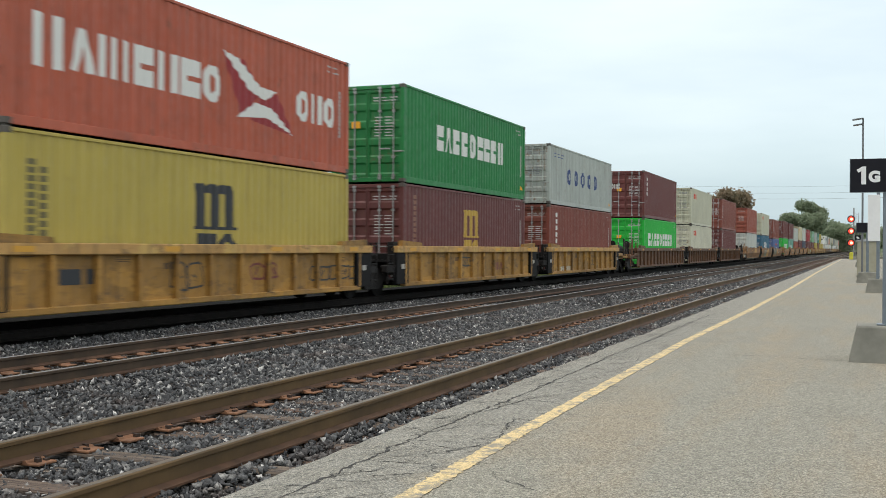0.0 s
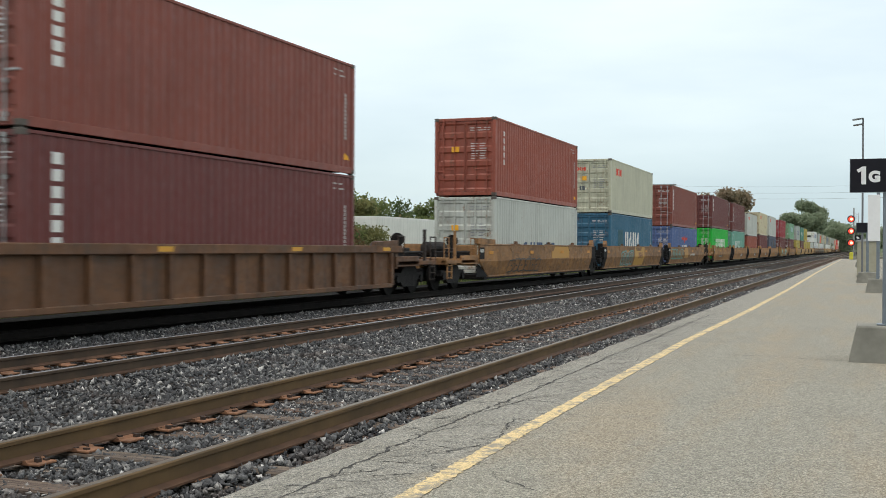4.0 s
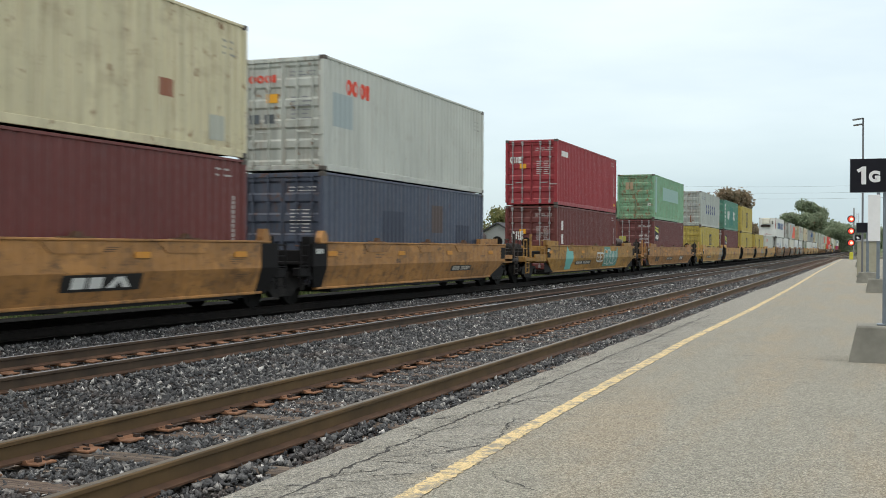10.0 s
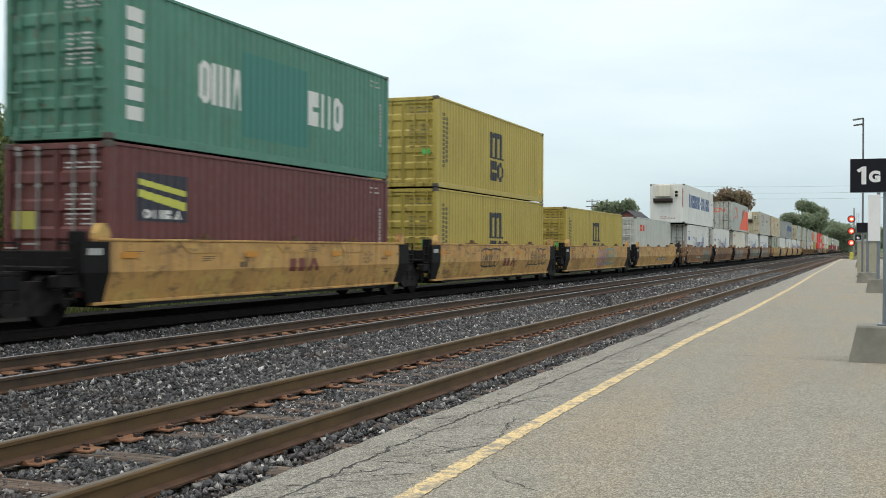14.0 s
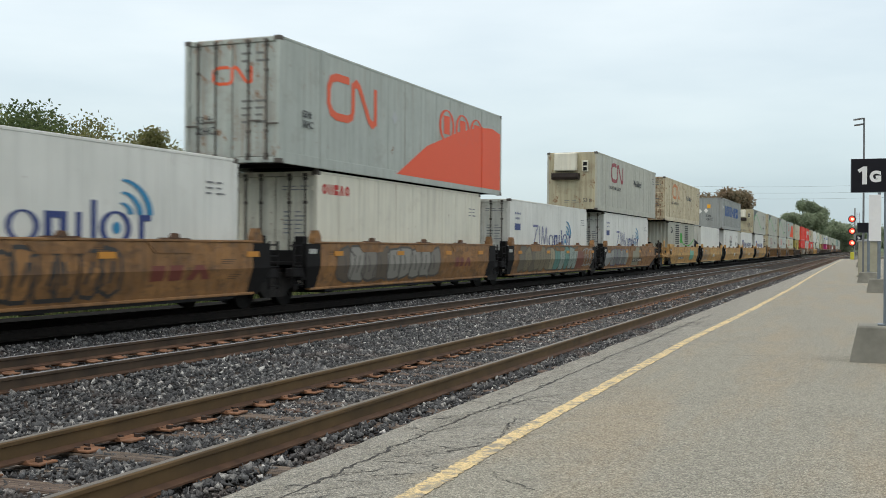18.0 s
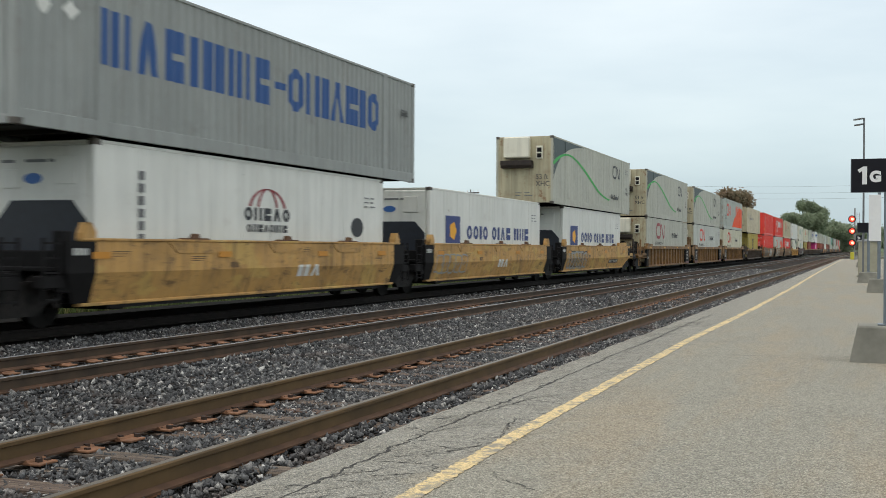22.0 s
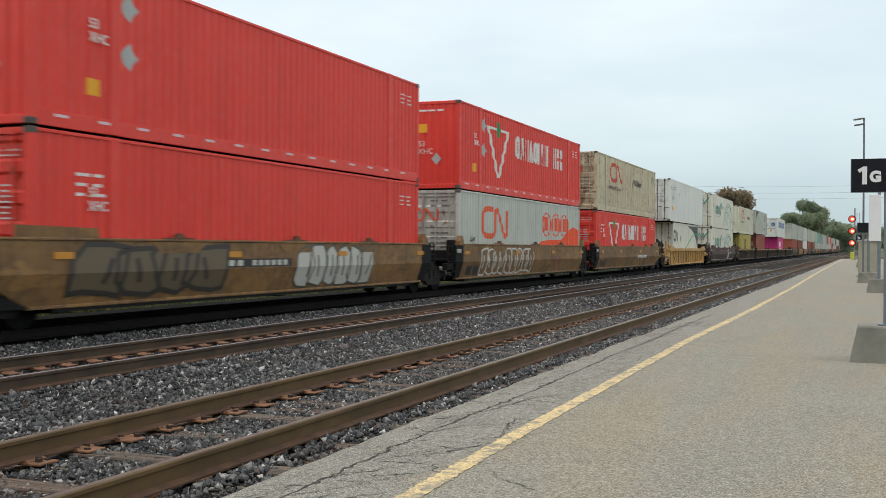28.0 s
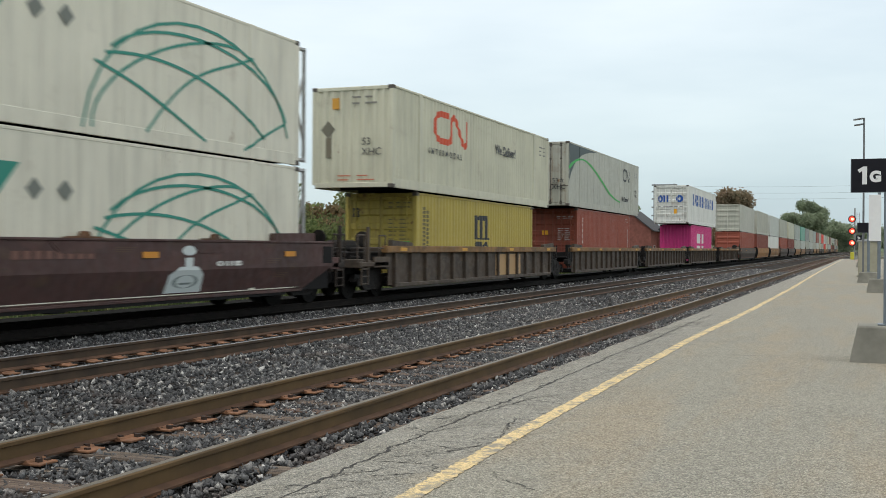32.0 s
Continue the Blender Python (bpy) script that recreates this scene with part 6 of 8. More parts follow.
# middle, wagon style, paint, joint to the next (1 = shared bogie), upper box, lower box, wagon marks, words for the labels
CARS = [
    (19.29, "rib_low", "wagon_yellow", 1, (A, "rust-orange shipping container with a faded white name and flag emblem", dict(coat_key="rust_orange", side=[("name_blocks", WHITE, word(0.05, 0.115, 0.35, 0.66, "n", 0.1) + word(0.12, 0.51, 0.37, 0.63, "ameneo", 0.16) + word(0.77, 0.94, 0.38, 0.63, "ono", 0.2)), ("flag_red", (150, 40, 44), [[(0.51, 0.76), (0.58, 0.74), (0.64, 0.52), (0.575, 0.30)], [(0.64, 0.52), (0.70, 0.54), (0.76, 0.24), (0.60, 0.30)]]), ("flag_white", WHITE, [[(0.51, 0.77), (0.56, 0.74), (0.64, 0.56), (0.60, 0.52)], [(0.60, 0.52), (0.64, 0.57), (0.695, 0.56), (0.655, 0.47)], [(0.555, 0.30), (0.62, 0.44), (0.68, 0.42), (0.76, 0.24), (0.66, 0.34)]]), TAGS], front=[DOOR_PRINT])), (A, "mustard-yellow shipping container with a black arched emblem", mustard_box(False)), [("stencil", CHAR, [rect(0.13, 0.17, 0.75, 1.02), rect(0.18, 0.21, 0.75, 1.02)])] + spray(1, "k", 0.36, 0.44, 0.55, 1.1, 0.012) + spray(2, "m", 0.58, 0.66, 0.7, 1.05, 0.02) + spray(3, "k", 0.78, 0.98, 0.6, 0.95, 0.012)),
    (35.13, "rib_low", "wagon_yellow", 1, (A, "deep green shipping container with large white name blocks", word_box("deep_green", WHITE, "eaeeoeeen", 0.21, 0.78, 0.40, 0.68)), (A, "maroon shipping container with a yellow arched emblem", dict(coat_key="maroon", side=[("logo", (196, 160, 66), arch_logo(0.43, 0.48, 0.115, 0.31) + word(0.43, 0.555, 0.18, 0.43, "eo", 0.12)), TAGS, ("side_print", (150, 110, 90), tower(0.07, 0.08, 0.2, 0.9, 12))], front=[DOOR_PRINT])), red_blocks(0.64, 0.08, (0.62, 0.9)) + spray(4, "k", 0.40, 0.45, 0.8, 1.1, 0.012)),
    (50.97, "rib_low", "wagon_yellow", 0, (A, "cool grey shipping container with dark blue spaced blocks", word_box("cool_grey", (48, 70, 122), "o o o o o", 0.24, 0.735, 0.38, 0.65, [("small_emblem", (90, 104, 140), rows(0.06, 0.20, 0.78, 0.88, 2, 3))], (DOOR_DARK, CAUTION))), (A, "brown leased shipping container with a white downward name", lease_box("brown", 6)), [("number_bars", (190, 188, 176), ticks(0.10, 0.32, 0.42, 0.60, 9))] + spray(5, "k", 0.55, 0.65, 0.6, 1.05, 0.012)),
    (72.59, "rib_low", "wagon_brown", 1, (A, "dark maroon leased shipping container with silver locking bars", lease_box("dark_maroon", 4, 0.06, 0.024, 0.46, 0.88, [("name_print", WHITE, word(0.12, 0.36, 0.62, 0.72, 3))])), (A, "bright green shipping container with large white name blocks", word_box("bright_green", WHITE, "eaeeoeeen", 0.11, 0.86, 0.40, 0.68)), []),
    (92.16, "rib_low", "wagon_brown", 1, (A, "beige shipping container with small red emblem", beige_box("beige")), (A, "pale beige shipping container with grey repair patches", beige_box("pale_beige", [patch((150, 156, 156), (0.13, 0.21, 0.12, 0.34), (0.45, 0.55, 0.12, 0.30))])), []),
    (111.64, "rib_low", "wagon_brown", 0, (A, "brown leased shipping container with a downward name", lease_box("brown", 6, 0.06, 0.02, 0.36, 0.88)), (A, "brown leased shipping container in the well", lease_box("dark_maroon", 6, 0.06, 0.02, 0.3, 0.9)), []),
    (135.60, "smooth", "wagon_rust", 1, (A, "faded salmon-brown shipping container", lease_box("salmon", 5, 0.08, 0.018, 0.40, 0.86)), (A, "light grey shipping container with dark name blocks", word_box("light_grey", (70, 90, 120), 5, 0.28, 0.70, 0.18, 0.42, [], (DOOR_DARK, CAUTION))), panel((190, 140, 60), 0.55, 0.72, 1.0, 1.5) + spray(8, "k", 0.2, 0.45, 0.5, 1.0, 0.02)),
    (155.11, "smooth", "wagon_rust", 1, (A, "beige shipping container with a small red emblem", beige_box("beige")), (A, "sea-blue shipping container with tall white name blocks", word_box("sea_blue", WHITE, "iiaiia", 0.30, 0.66, 0.36, 0.67, [patch((52, 92, 100), (0.16, 0.26, 0.3, 0.7))], (DOOR_PRINT, ("round_sticker", WHITE, disc(0.14, 0.5, 0.09, 0.09))))), panel((196, 150, 72), 0.46, 0.63, 0.45, 1.52) + red_blocks(0.52, 0.08, (0.85, 1.2)) + spray(9, "g", 0.24, 0.43, 0.48, 1.3, 0.05) + spray(10, "s", 0.25, 0.42, 0.5, 1.25, 0.03)),
    (174.95, "smooth", "wagon_rust", 0, (A, "brown leased shipping container with a downward name", lease_box("brown", 6, 0.05, 0.024, 0.38, 0.9, [("label_plate", WHITE, [rect(0.28, 0.42, 0.72, 0.84)])])), (A, "royal blue shipping container with a red bird emblem", dict(coat_key="royal_blue", side=[("bird_emblem", (196, 60, 50), [[(0.36, 0.72), (0.38, 0.64), (0.47, 0.62), (0.48, 0.70)], [(0.60, 0.72), (0.58, 0.64), (0.50, 0.62), (0.49, 0.70)], rect(0.465, 0.505, 0.55, 0.75)]), ("name_blocks", WHITE, word(0.38, 0.57, 0.38, 0.49, 3, 0.1)), TAGS], front=[DOOR_PRINT, CAUTION])), spray(11, "g", 0.05, 0.35, 0.7, 1.4, 0.05) + [("number_bars", (200, 200, 190), ticks(0.56, 0.70, 0.88, 1.05, 10))] + panel((190, 140, 66), 0.40, 0.50, 0.75, 1.5)),
    (196.59, "smooth", "wagon_ochre", 1, (A, "dark maroon leased shipping container with silver locking bars", lease_box("dark_maroon", 3, 0.07, 0.028, 0.50, 0.90, [("name_print", WHITE, word(0.12, 0.36, 0.64, 0.74, 3))])), (A, "bright green shipping container with large white name blocks", word_box("bright_green", WHITE, "eaeeoeeen", 0.21, 0.78, 0.41, 0.67, [("scrape", (40, 110, 50), scrawl(12, 0.12, 0.22, 0.5, 0.7, 0.008))])), number_plate(0.30, 0.20)),
    (212.70, "smooth", "wagon_ochre", 1, (A, "maroon leased shipping container with three white blocks", lease_box("dark_maroon", 3, 0.09, 0.028, 0.30, 0.86)), (A, "teal shipping container with white name blocks", word_box("teal", WHITE, "onina oniieino", 0.21, 0.74, 0.36, 0.64, [("side_glyphs", WHITE, tower(0.035, 0.068, 0.12, 0.90, 6))])), plate_mark(0.50, 0.16)),
    (228.16, "smooth", "wagon_ochre", 1, (A, "light grey shipping container with a small red emblem", beige_box("light_grey")), (A, "faded red-brown shipping container", dict(coat_key="salmon", side=[("far_print", WHITE, tower(0.945, 0.955, 0.3, 0.8, 10))], front=[DOOR_PRINT, CAUTION])), plate_mark(0.50, 0.16)),
    (243.97, "smooth", "wagon_ochre", 1, (A, "rust-streaked cream shipping container with small red emblem", beige_box("cream", [patch((150, 96, 70), (0.74, 0.78, 0.34, 0.46)), patch((180, 182, 168), (0.88, 0.93, 0.10, 0.28))])), (A, "dark maroon leased shipping container with a white downward name", lease_box("dark_maroon", 3, 0.06, 0.028, 0.16, 0.8)), plate_mark(0.50, 0.16)),
    (259.78, "smooth", "wagon_ochre", 0, (A, "stained light grey shipping container with a red emblem", beige_box("light_grey", [patch((164, 176, 176), (0.04, 0.14, 0.40, 0.70))])), (A, "patched navy blue shipping container", dict(coat_key="navy", side=[patch((84, 70, 66), (0.60, 0.68, 0.5, 0.8)), patch((56, 62, 78), (0.3, 0.42, 0.1, 0.7), (0.78, 0.88, 0.2, 0.6))], front=[DOOR_PRINT])), number_plate(0.68, 0.14)),
    (281.88, "smooth", "wagon_yellow", 0, (A, "crimson red leased shipping container", lease_box("crimson", 1, 0.06, 0.10, 0.74, 0.86, [("name_print", WHITE, word(0.08, 0.32, 0.64, 0.74, 3))])), (A, "dark maroon leased shipping container with a white downward name", lease_box("dark_maroon", 3, 0.07, 0.028, 0.16, 0.8, [("name_print", WHITE, word(0.12, 0.36, 0.46, 0.6, 3))])), [("graffiti", (120, 190, 180), [rect(0.19, 0.25, 0.45, 1.5)] + disc(0.22, 1.0, 0.04, 0.5))] + number_plate(0.29, 0.18) + spray(14, "w", 0.54, 0.62, 0.75, 1.2, 0.05) + [("graffiti", (96, 150, 136), [rect(0.63, 0.82, 0.5, 1.56)])] + spray(15, "w", 0.64, 0.80, 0.6, 1.4, 0.02)),
    (305.59, "smooth", "wagon_ochre", 0, (A, "faded pale green shipping container with painted-over name", dict(coat_key="pale_green", side=[patch((156, 188, 180), (0.28, 0.80, 0.46, 0.76), (0.05, 0.09, 0.15, 0.95))], front=[patch((176, 150, 120), (0.22, 0.42, 0.66, 0.82)), ("label_plate", WHITE, [rect(0.82, 0.9, 0.28, 0.36)])])), (A, "maroon shipping container with a striped sign", dict(coat_key="maroon", side=[("striped_sign", (48, 48, 60), [rect(0.045, 0.145, 0.52, 0.86)]), ("sign_stripes", (206, 206, 90), [[(0.05, 0.81), (0.14, 0.77), (0.14, 0.80), (0.05, 0.845)], [(0.05, 0.74), (0.14, 0.69), (0.14, 0.74), (0.05, 0.785)]]), ("sign_blocks", WHITE, word(0.052, 0.138, 0.55, 0.65, 4)), TAGS], front=[DOOR_PRINT, ("striped_sign", (176, 170, 80), [rect(0.05, 0.24, 0.5, 0.62)])])), [("length_mark", CHAR, [rect(0.11, 0.14, 0.6, 0.9), rect(0.15, 0.18, 0.6, 0.9)])] + number_plate(0.36, 0.14) + plate_mark(0.68, 0.09)),
    (327.29, "smooth", "wagon_gold", 1, (A, "rust-stained grey shipping container with dark blue spaced blocks", word_box("cool_grey", (58, 70, 116), "o o o o o", 0.24, 0.735, 0.37, 0.65, [("small_emblem", (110, 116, 140), rows(0.06, 0.22, 0.76, 0.88, 2, 3))], (DOOR_DARK, ("caution_sticker", YEL, [rect(0.08, 0.38, 0.44, 0.54)]), patch((132, 84, 52), (0.30, 0.37, 0.20, 0.46), (0.30, 0.44, 0.71, 0.735), (0.62, 0.68, 0.10, 0.30))))), (A, "mustard-yellow shipping container with a black arched emblem", mustard_box(False)), number_plate(0.20, 0.20) + spray(16, "s", 0.80, 1.0, 0.45, 1.45, 0.16)),
    (343.31, "smooth", "wagon_gold", 1, (A, "teal shipping container with a half painted-out white name", dict(coat_key="dark_teal", side=[("name_blocks", WHITE, word(0.23, 0.37, 0.35, 0.65, "onia", 0.2) + word(0.61, 0.77, 0.36, 0.65, "eno", 0.2)), patch((60, 128, 116), (0.37, 0.61, 0.16, 0.80)), ("side_glyphs", WHITE, tower(0.04, 0.08, 0.12, 0.88, 6)), TAGS], front=[DOOR_PRINT])), (A, "maroon shipping container with a striped sign", dict(coat_key="maroon", side=[("striped_sign", (48, 48, 60), [rect(0.07, 0.20, 0.50, 0.82)]), ("sign_stripes", (206, 206, 90), [[(0.075, 0.74), (0.195, 0.68), (0.195, 0.72), (0.075, 0.78)], [(0.075, 0.66), (0.195, 0.58), (0.195, 0.64), (0.075, 0.71)]]), ("sign_blocks", WHITE, word(0.08, 0.19, 0.52, 0.58, 4)), TAGS], front=[DOOR_PRINT, ("striped_sign", (176, 170, 80), [rect(0.08, 0.30, 0.44, 0.56)])])), red_blocks(0.50, 0.12, (0.85, 1.15))),
    (359.26, "smooth", "wagon_gold", 1, (A, "mustard-yellow shipping container with a black arched emblem", mustard_box()), (A, "mustard-yellow shipping container in the well", mustard_box(False)), red_blocks(0.50, 0.12, (0.75, 1.05)) + spray(17, "k", 0.32, 0.46, 0.75, 1.4, 0.02) + spray(18, "k", 0.74, 0.92, 0.75, 1.4, 0.02)),
    (375.26, "smooth", "wagon_gold", 1, None, (A, "mustard-yellow shipping container alone in its well", mustard_box(False)), spray(19, "p", 0.45, 0.60, 0.6, 1.3, 0.05) + spray(20, "g", 0.58, 0.75, 0.6, 1.4, 0.06)),
    (391.43, "smooth", "wagon_gold", 0, None, (A, "light grey shipping container alone in its well", beige_box("light_grey")), number_plate(0.50, 0.24)),
    (411.40, "smooth", "wagon_rust", 1, (B, "white refrigerated container with a long blue name", region_box("reefer_white", False)), (A, "white refrigerated container with a thin-lettered blue name", monitor_reefer()), number_plate(0.30, 0.18) + panel((126, 132, 112), 0.58, 0.84, 0.45, 1.4) + spray(21, "k", 0.60, 0.82, 0.55, 1.35, 0.04)),
    (427.09, "smooth", "wagon_rust", 1, None, (A, "white refrigerated container with a thin-lettered blue name", monitor_reefer()), spray(22, "k", 0.12, 0.64, 0.5, 1.4, 0.045) + red_blocks(0.70, 0.16, (0.75, 1.05))),
    (442.90, "smooth", "wagon_rust", 1, (B, "grey container with orange band emblem and red slope", band_box("cool_grey", ORANGE, True, "flat_doors", True)), (A, "off-white refrigerated container with a small red name", label_reefer((196, 50, 44), 5, 0.02, 0.15, None, "flat_doors", "warm_white", (0.80, 0.89))), mural(23, ((128, 122, 112), (106, 94, 80), (150, 146, 136)), (84, 78, 72), 0.10, 0.62, 0.5, 1.45, 0.9, 0.06) + red_blocks(0.72, 0.12, (0.8, 1.1))),
    (458.51, "smooth", "wagon_rust", 1, None, (A, "white refrigerated container with a thin-lettered blue name", monitor_reefer()), mural(24, ((160, 150, 122), (132, 122, 98), (112, 104, 88)), (92, 84, 70), 0.09, 0.46, 0.48, 1.5) + mural(25, ((96, 140, 128), (146, 158, 146), (78, 124, 116)), (70, 84, 80), 0.46, 0.76, 0.48, 1.5) + spray(26, "s", 0.82, 0.98, 0.6, 1.4, 0.03) + mural(27, ((120, 70, 52),), (130, 80, 60), 0.76, 0.82, 0.5, 1.3)),
    (474.46, "smooth", "wagon_rust", 0, (B, "dirty beige refrigerated container with a dark red band emblem", band_box("stone_grey", (150, 46, 56))), (A, "white refrigerated container with a thin-lettered blue name", monitor_reefer()), [("graffiti", (150, 150, 146), disc(0.05, 0.9, 0.05, 0.4)), ("graffiti", (60, 110, 106), disc(0.16, 0.7, 0.05, 0.22))] + panel((140, 136, 112), 0.52, 0.66, 0.45, 1.5) + number_plate(0.53, 0.20) + mural(28, ((150, 150, 138), (120, 126, 118)), (96, 80, 100), 0.10, 0.42, 0.5, 1.4)),
    (494.30, "smooth", "wagon_gold", 1, (B, "rusty cream corrugated container with a faded orange emblem", band_box("dirty_cream", (206, 130, 84), False, "doors")), (A, "grey generator box with louvres and a green plug emblem", power_box()), number_plate(0.27, 0.18) + mural(28, ((104, 172, 150), (120, 180, 158)), (96, 166, 146), 0.67, 0.80, 0.6, 1.4, 0.5, 0.08)),
    (510.07, "smooth", "wagon_gold", 1, None, (A, "plain white refrigerated container with cooling machine end", label_reefer((150, 100, 110), 1, 0.12, 0.13, None, "machine", "reefer_white", (0.2, 0.21))), white_blocks(0.50, 0.10) + spray(29, "s", 0.04, 0.26, 0.5, 1.3, 0.02)),
    (525.72, "smooth", "wagon_gold", 1, (B, "steel grey corrugated container with a long blue name", region_box("steel_grey", True)), (A, "white refrigerated container with an arc emblem", dict(label_reefer(CHAR, 5, 0.50, 0.64, None), side=[("arc_emblem", (150, 60, 66), ring(0.485, 0.60, 0.065, 0.19, 0.010, 15, 165, 12) + ring(0.485, 0.60, 0.035, 0.19, 0.008, 15, 165, 12)), ("name_blocks", CHAR, word(0.40, 0.57, 0.54, 0.64, 5) + word(0.41, 0.56, 0.45, 0.51, 8)), ("panda_emblem", CHAR, disc(0.865, 0.52, 0.03, 0.09)), ("far_print", (130, 130, 130), rows(0.90, 0.96, 0.70, 0.82, 3, 2)), ("side_print", (110, 110, 110), tower(0.10, 0.115, 0.1, 0.84, 9))])), white_blocks(0.56, 0.09)),
    (541.45, "smooth", "wagon_gold", 1, None, (A, "white refrigerated container with a blue star flag", label_reefer(NAVY, "ooio oiae iine", 0.27, 0.87, 0.11, v=(0.44, 0.60))), white_blocks(0.50, 0.09) + spray(30, "s", 0.05, 0.25, 0.6, 1.2, 0.02)),
    (557.35, "smooth", "wagon_gold", 0, (B, "grey refrigerated container with a green line and dark quarter", swoosh_reefer()), (A, "white refrigerated container with a blue star flag", label_reefer(NAVY, "ooio oiae iine", 0.27, 0.87, 0.11, v=(0.44, 0.60))), spray(31, "k", 0.05, 0.32, 0.55, 1.3, 0.02) + spray(131, "s", 0.06, 0.31, 0.5, 1.25, 0.05) + number_plate(0.68, 0.16)),
    (578.97, "rib_high", "wagon_tan", 1, (B, "grey refrigerated container with a green line and dark quarter", swoosh_reefer()), (B, "dirty grey refrigerated container with a dark red band emblem", band_box("stone_grey", (160, 60, 66))), []),
    (598.76, "rib_high", "wagon_tan", 1, (B, "grey refrigerated container with a green line and dark quarter", swoosh_reefer()), (B, "light refrigerated container with an orange-red band emblem", band_box("light_grey", RED)), red_blocks(0.42, 0.12, (0.7, 1.1))),
    (618.23, "rib_high", "wagon_tan", 0, (B, "grey corrugated container with band emblem and red slope", band_box("cool_grey", RED, False, "doors", True)), (B, "cream corrugated container with a red band emblem", band_box("pale_beige", (206, 74, 60), False, "ribs")), []),
    (640.20, "rib_low", "wagon_dark", 0, (B, "cream refrigerated container with a round grey emblem", dict(coat_key="dirty_cream", smooth_side=True, end="nose", side=[("round_emblem", (110, 120, 130), disc(0.19, 0.60, 0.02, 0.16)), ("name_blocks", (90, 96, 110), word(0.23, 0.40, 0.52, 0.60, 10)), ("side_print", (120, 120, 116), rows(0.78, 0.92, 0.14, 0.18, 1, 2))], front=[("length_mark", CHAR, ("53'", 0.76, 0.24, 0.26))])), (A, "mustard-yellow shipping container with a black arched emblem", mustard_box(False)), [("name_blocks", (186, 184, 176), word(0.60, 0.76, 0.5, 1.0, 3, 0.2))]),
    (661.85, "smooth", "wagon_tan", 1, (B, "red corrugated container with white placards", triangle_box(False)), (B, "plain red container in the well", triangle_box(False, "doors")), number_plate(0.30, 0.21, 0.98) + mural(32, ((108, 94, 72), (92, 80, 64)), (58, 53, 48), 0.08, 0.34, 0.5, 1.45, 1.1, 0.10) + mural(33, ((186, 184, 172), (198, 196, 186)), (84, 80, 74), 0.53, 0.77, 0.45, 1.48, 0.62)),
    (681.59, "smooth", "wagon_tan", 1, (B, "red corrugated container with a white triangle emblem", triangle_box(True)), (B, "light grey corrugated container with an orange band emblem", dict(band_box("cool_grey", ORANGE, False, "doors", True, True), coat_key="light_grey")), spray(34, "w", 0.13, 0.50, 0.45, 1.4, 0.035) + red_blocks(0.66, 0.10, (0.8, 1.1)) + [("length_mark", CHAR, [rect(0.05, 0.08, 0.5, 0.8), rect(0.09, 0.12, 0.5, 0.8)])]),
    (701.28, "smooth", "wagon_tan", 0, (B, "rust-stained cream corrugated container with a red band emblem", band_box("dirty_cream", (206, 74, 56), False, "doors")), (B, "red container with a white triangle emblem", triangle_box(True, "doors")), [("number_bars", WHITE, ticks(0.61, 0.77, 0.86, 1.04, 10)), ("length_mark", CHAR, [rect(0.05, 0.08, 0.5, 0.8), rect(0.09, 0.12, 0.5, 0.8)])]),
    (723.10, "rib_low", "wagon_gold", 0, (B, "plain white refrigerated container with tubular end frame", dict(coat_key="reefer_white", end="flat_doors", smooth_side=True, far_brace=True, side=[("length_mark", (150, 150, 150), ("53 ft", 0.06, 0.50, 0.3)), ("caution_sticker", YEL, [rect(0.06, 0.095, 0.26, 0.36)]), ("placard", (190, 192, 192), diamond(0.26, 0.68, 0.012)), ("side_print", (120, 120, 120), rows(0.03, 0.16, 0.74, 0.84, 2, 3))], front=[DOOR_DARK, ("length_mark", CHAR, ("53 ft", 0.10, 0.2, 0.34))])), (A, "white refrigerated container with green line and dark quarter", dict(coat_key="warm_white", end="flat_doors", smooth_side=True, side=[("logo", CHAR, worm_logo(0.025, 0.55, 0.14, 0.22, 0.02)), ("placard", (140, 142, 138), diamond(0.28, 0.6, 0.018)), ("dark_quarter", (44, 52, 54), [[(0.53, 0.95), (0.72, 0.86), (0.84, 0.74), (0.99, 0.74), (0.99, 0.95)], [(0.84, 0.74), (0.92, 0.58), (0.96, 0.40), (0.99, 0.40), (0.99, 0.74)], [(0.96, 0.40), (0.975, 0.20), (0.99, 0.20), (0.99, 0.40)]]), ("green_line", (60, 176, 110), stroke([(0.40, 0.28), (0.50, 0.38), (0.62, 0.53), (0.72, 0.65), (0.80, 0.72), (0.88, 0.75), (0.99, 0.72)], 0.026))], front=[("logo", CHAR, worm_logo(0.3, 0.42, 0.4, 0.12, 0.03))])), number_plate(0.13, 0.22)),
    (745.15, "smooth", "wagon_maroon", 0, (B, "off-white refrigerated container with teal name and globe lines", globe_reefer()), (B, "off-white refrigerated container in the well with globe lines", globe_reefer()), [("graffiti", (206, 214, 212), [[(0.665, 0.50), (0.738, 0.50), (0.736, 0.86), (0.722, 1.02), (0.688, 1.02), (0.668, 0.86)], rect(0.697, 0.713, 1.02, 1.20)] + disc(0.705, 1.34, 0.014, 0.10)), ("graffiti", (120, 132, 130), ring(0.702, 0.72, 0.022, 0.13, 0.006) + [rect(0.69, 0.714, 0.66, 0.70)]), ("graffiti", WHITE, word(0.76, 0.82, 1.02, 1.12, 3)), ("length_mark", (150, 110, 60), [rect(0.08, 0.10, 0.6, 0.8), rect(0.11, 0.13, 0.6, 0.8)]), ("number_bars", (120, 84, 72), ticks(0.42, 0.54, 1.2, 1.34, 8))]),
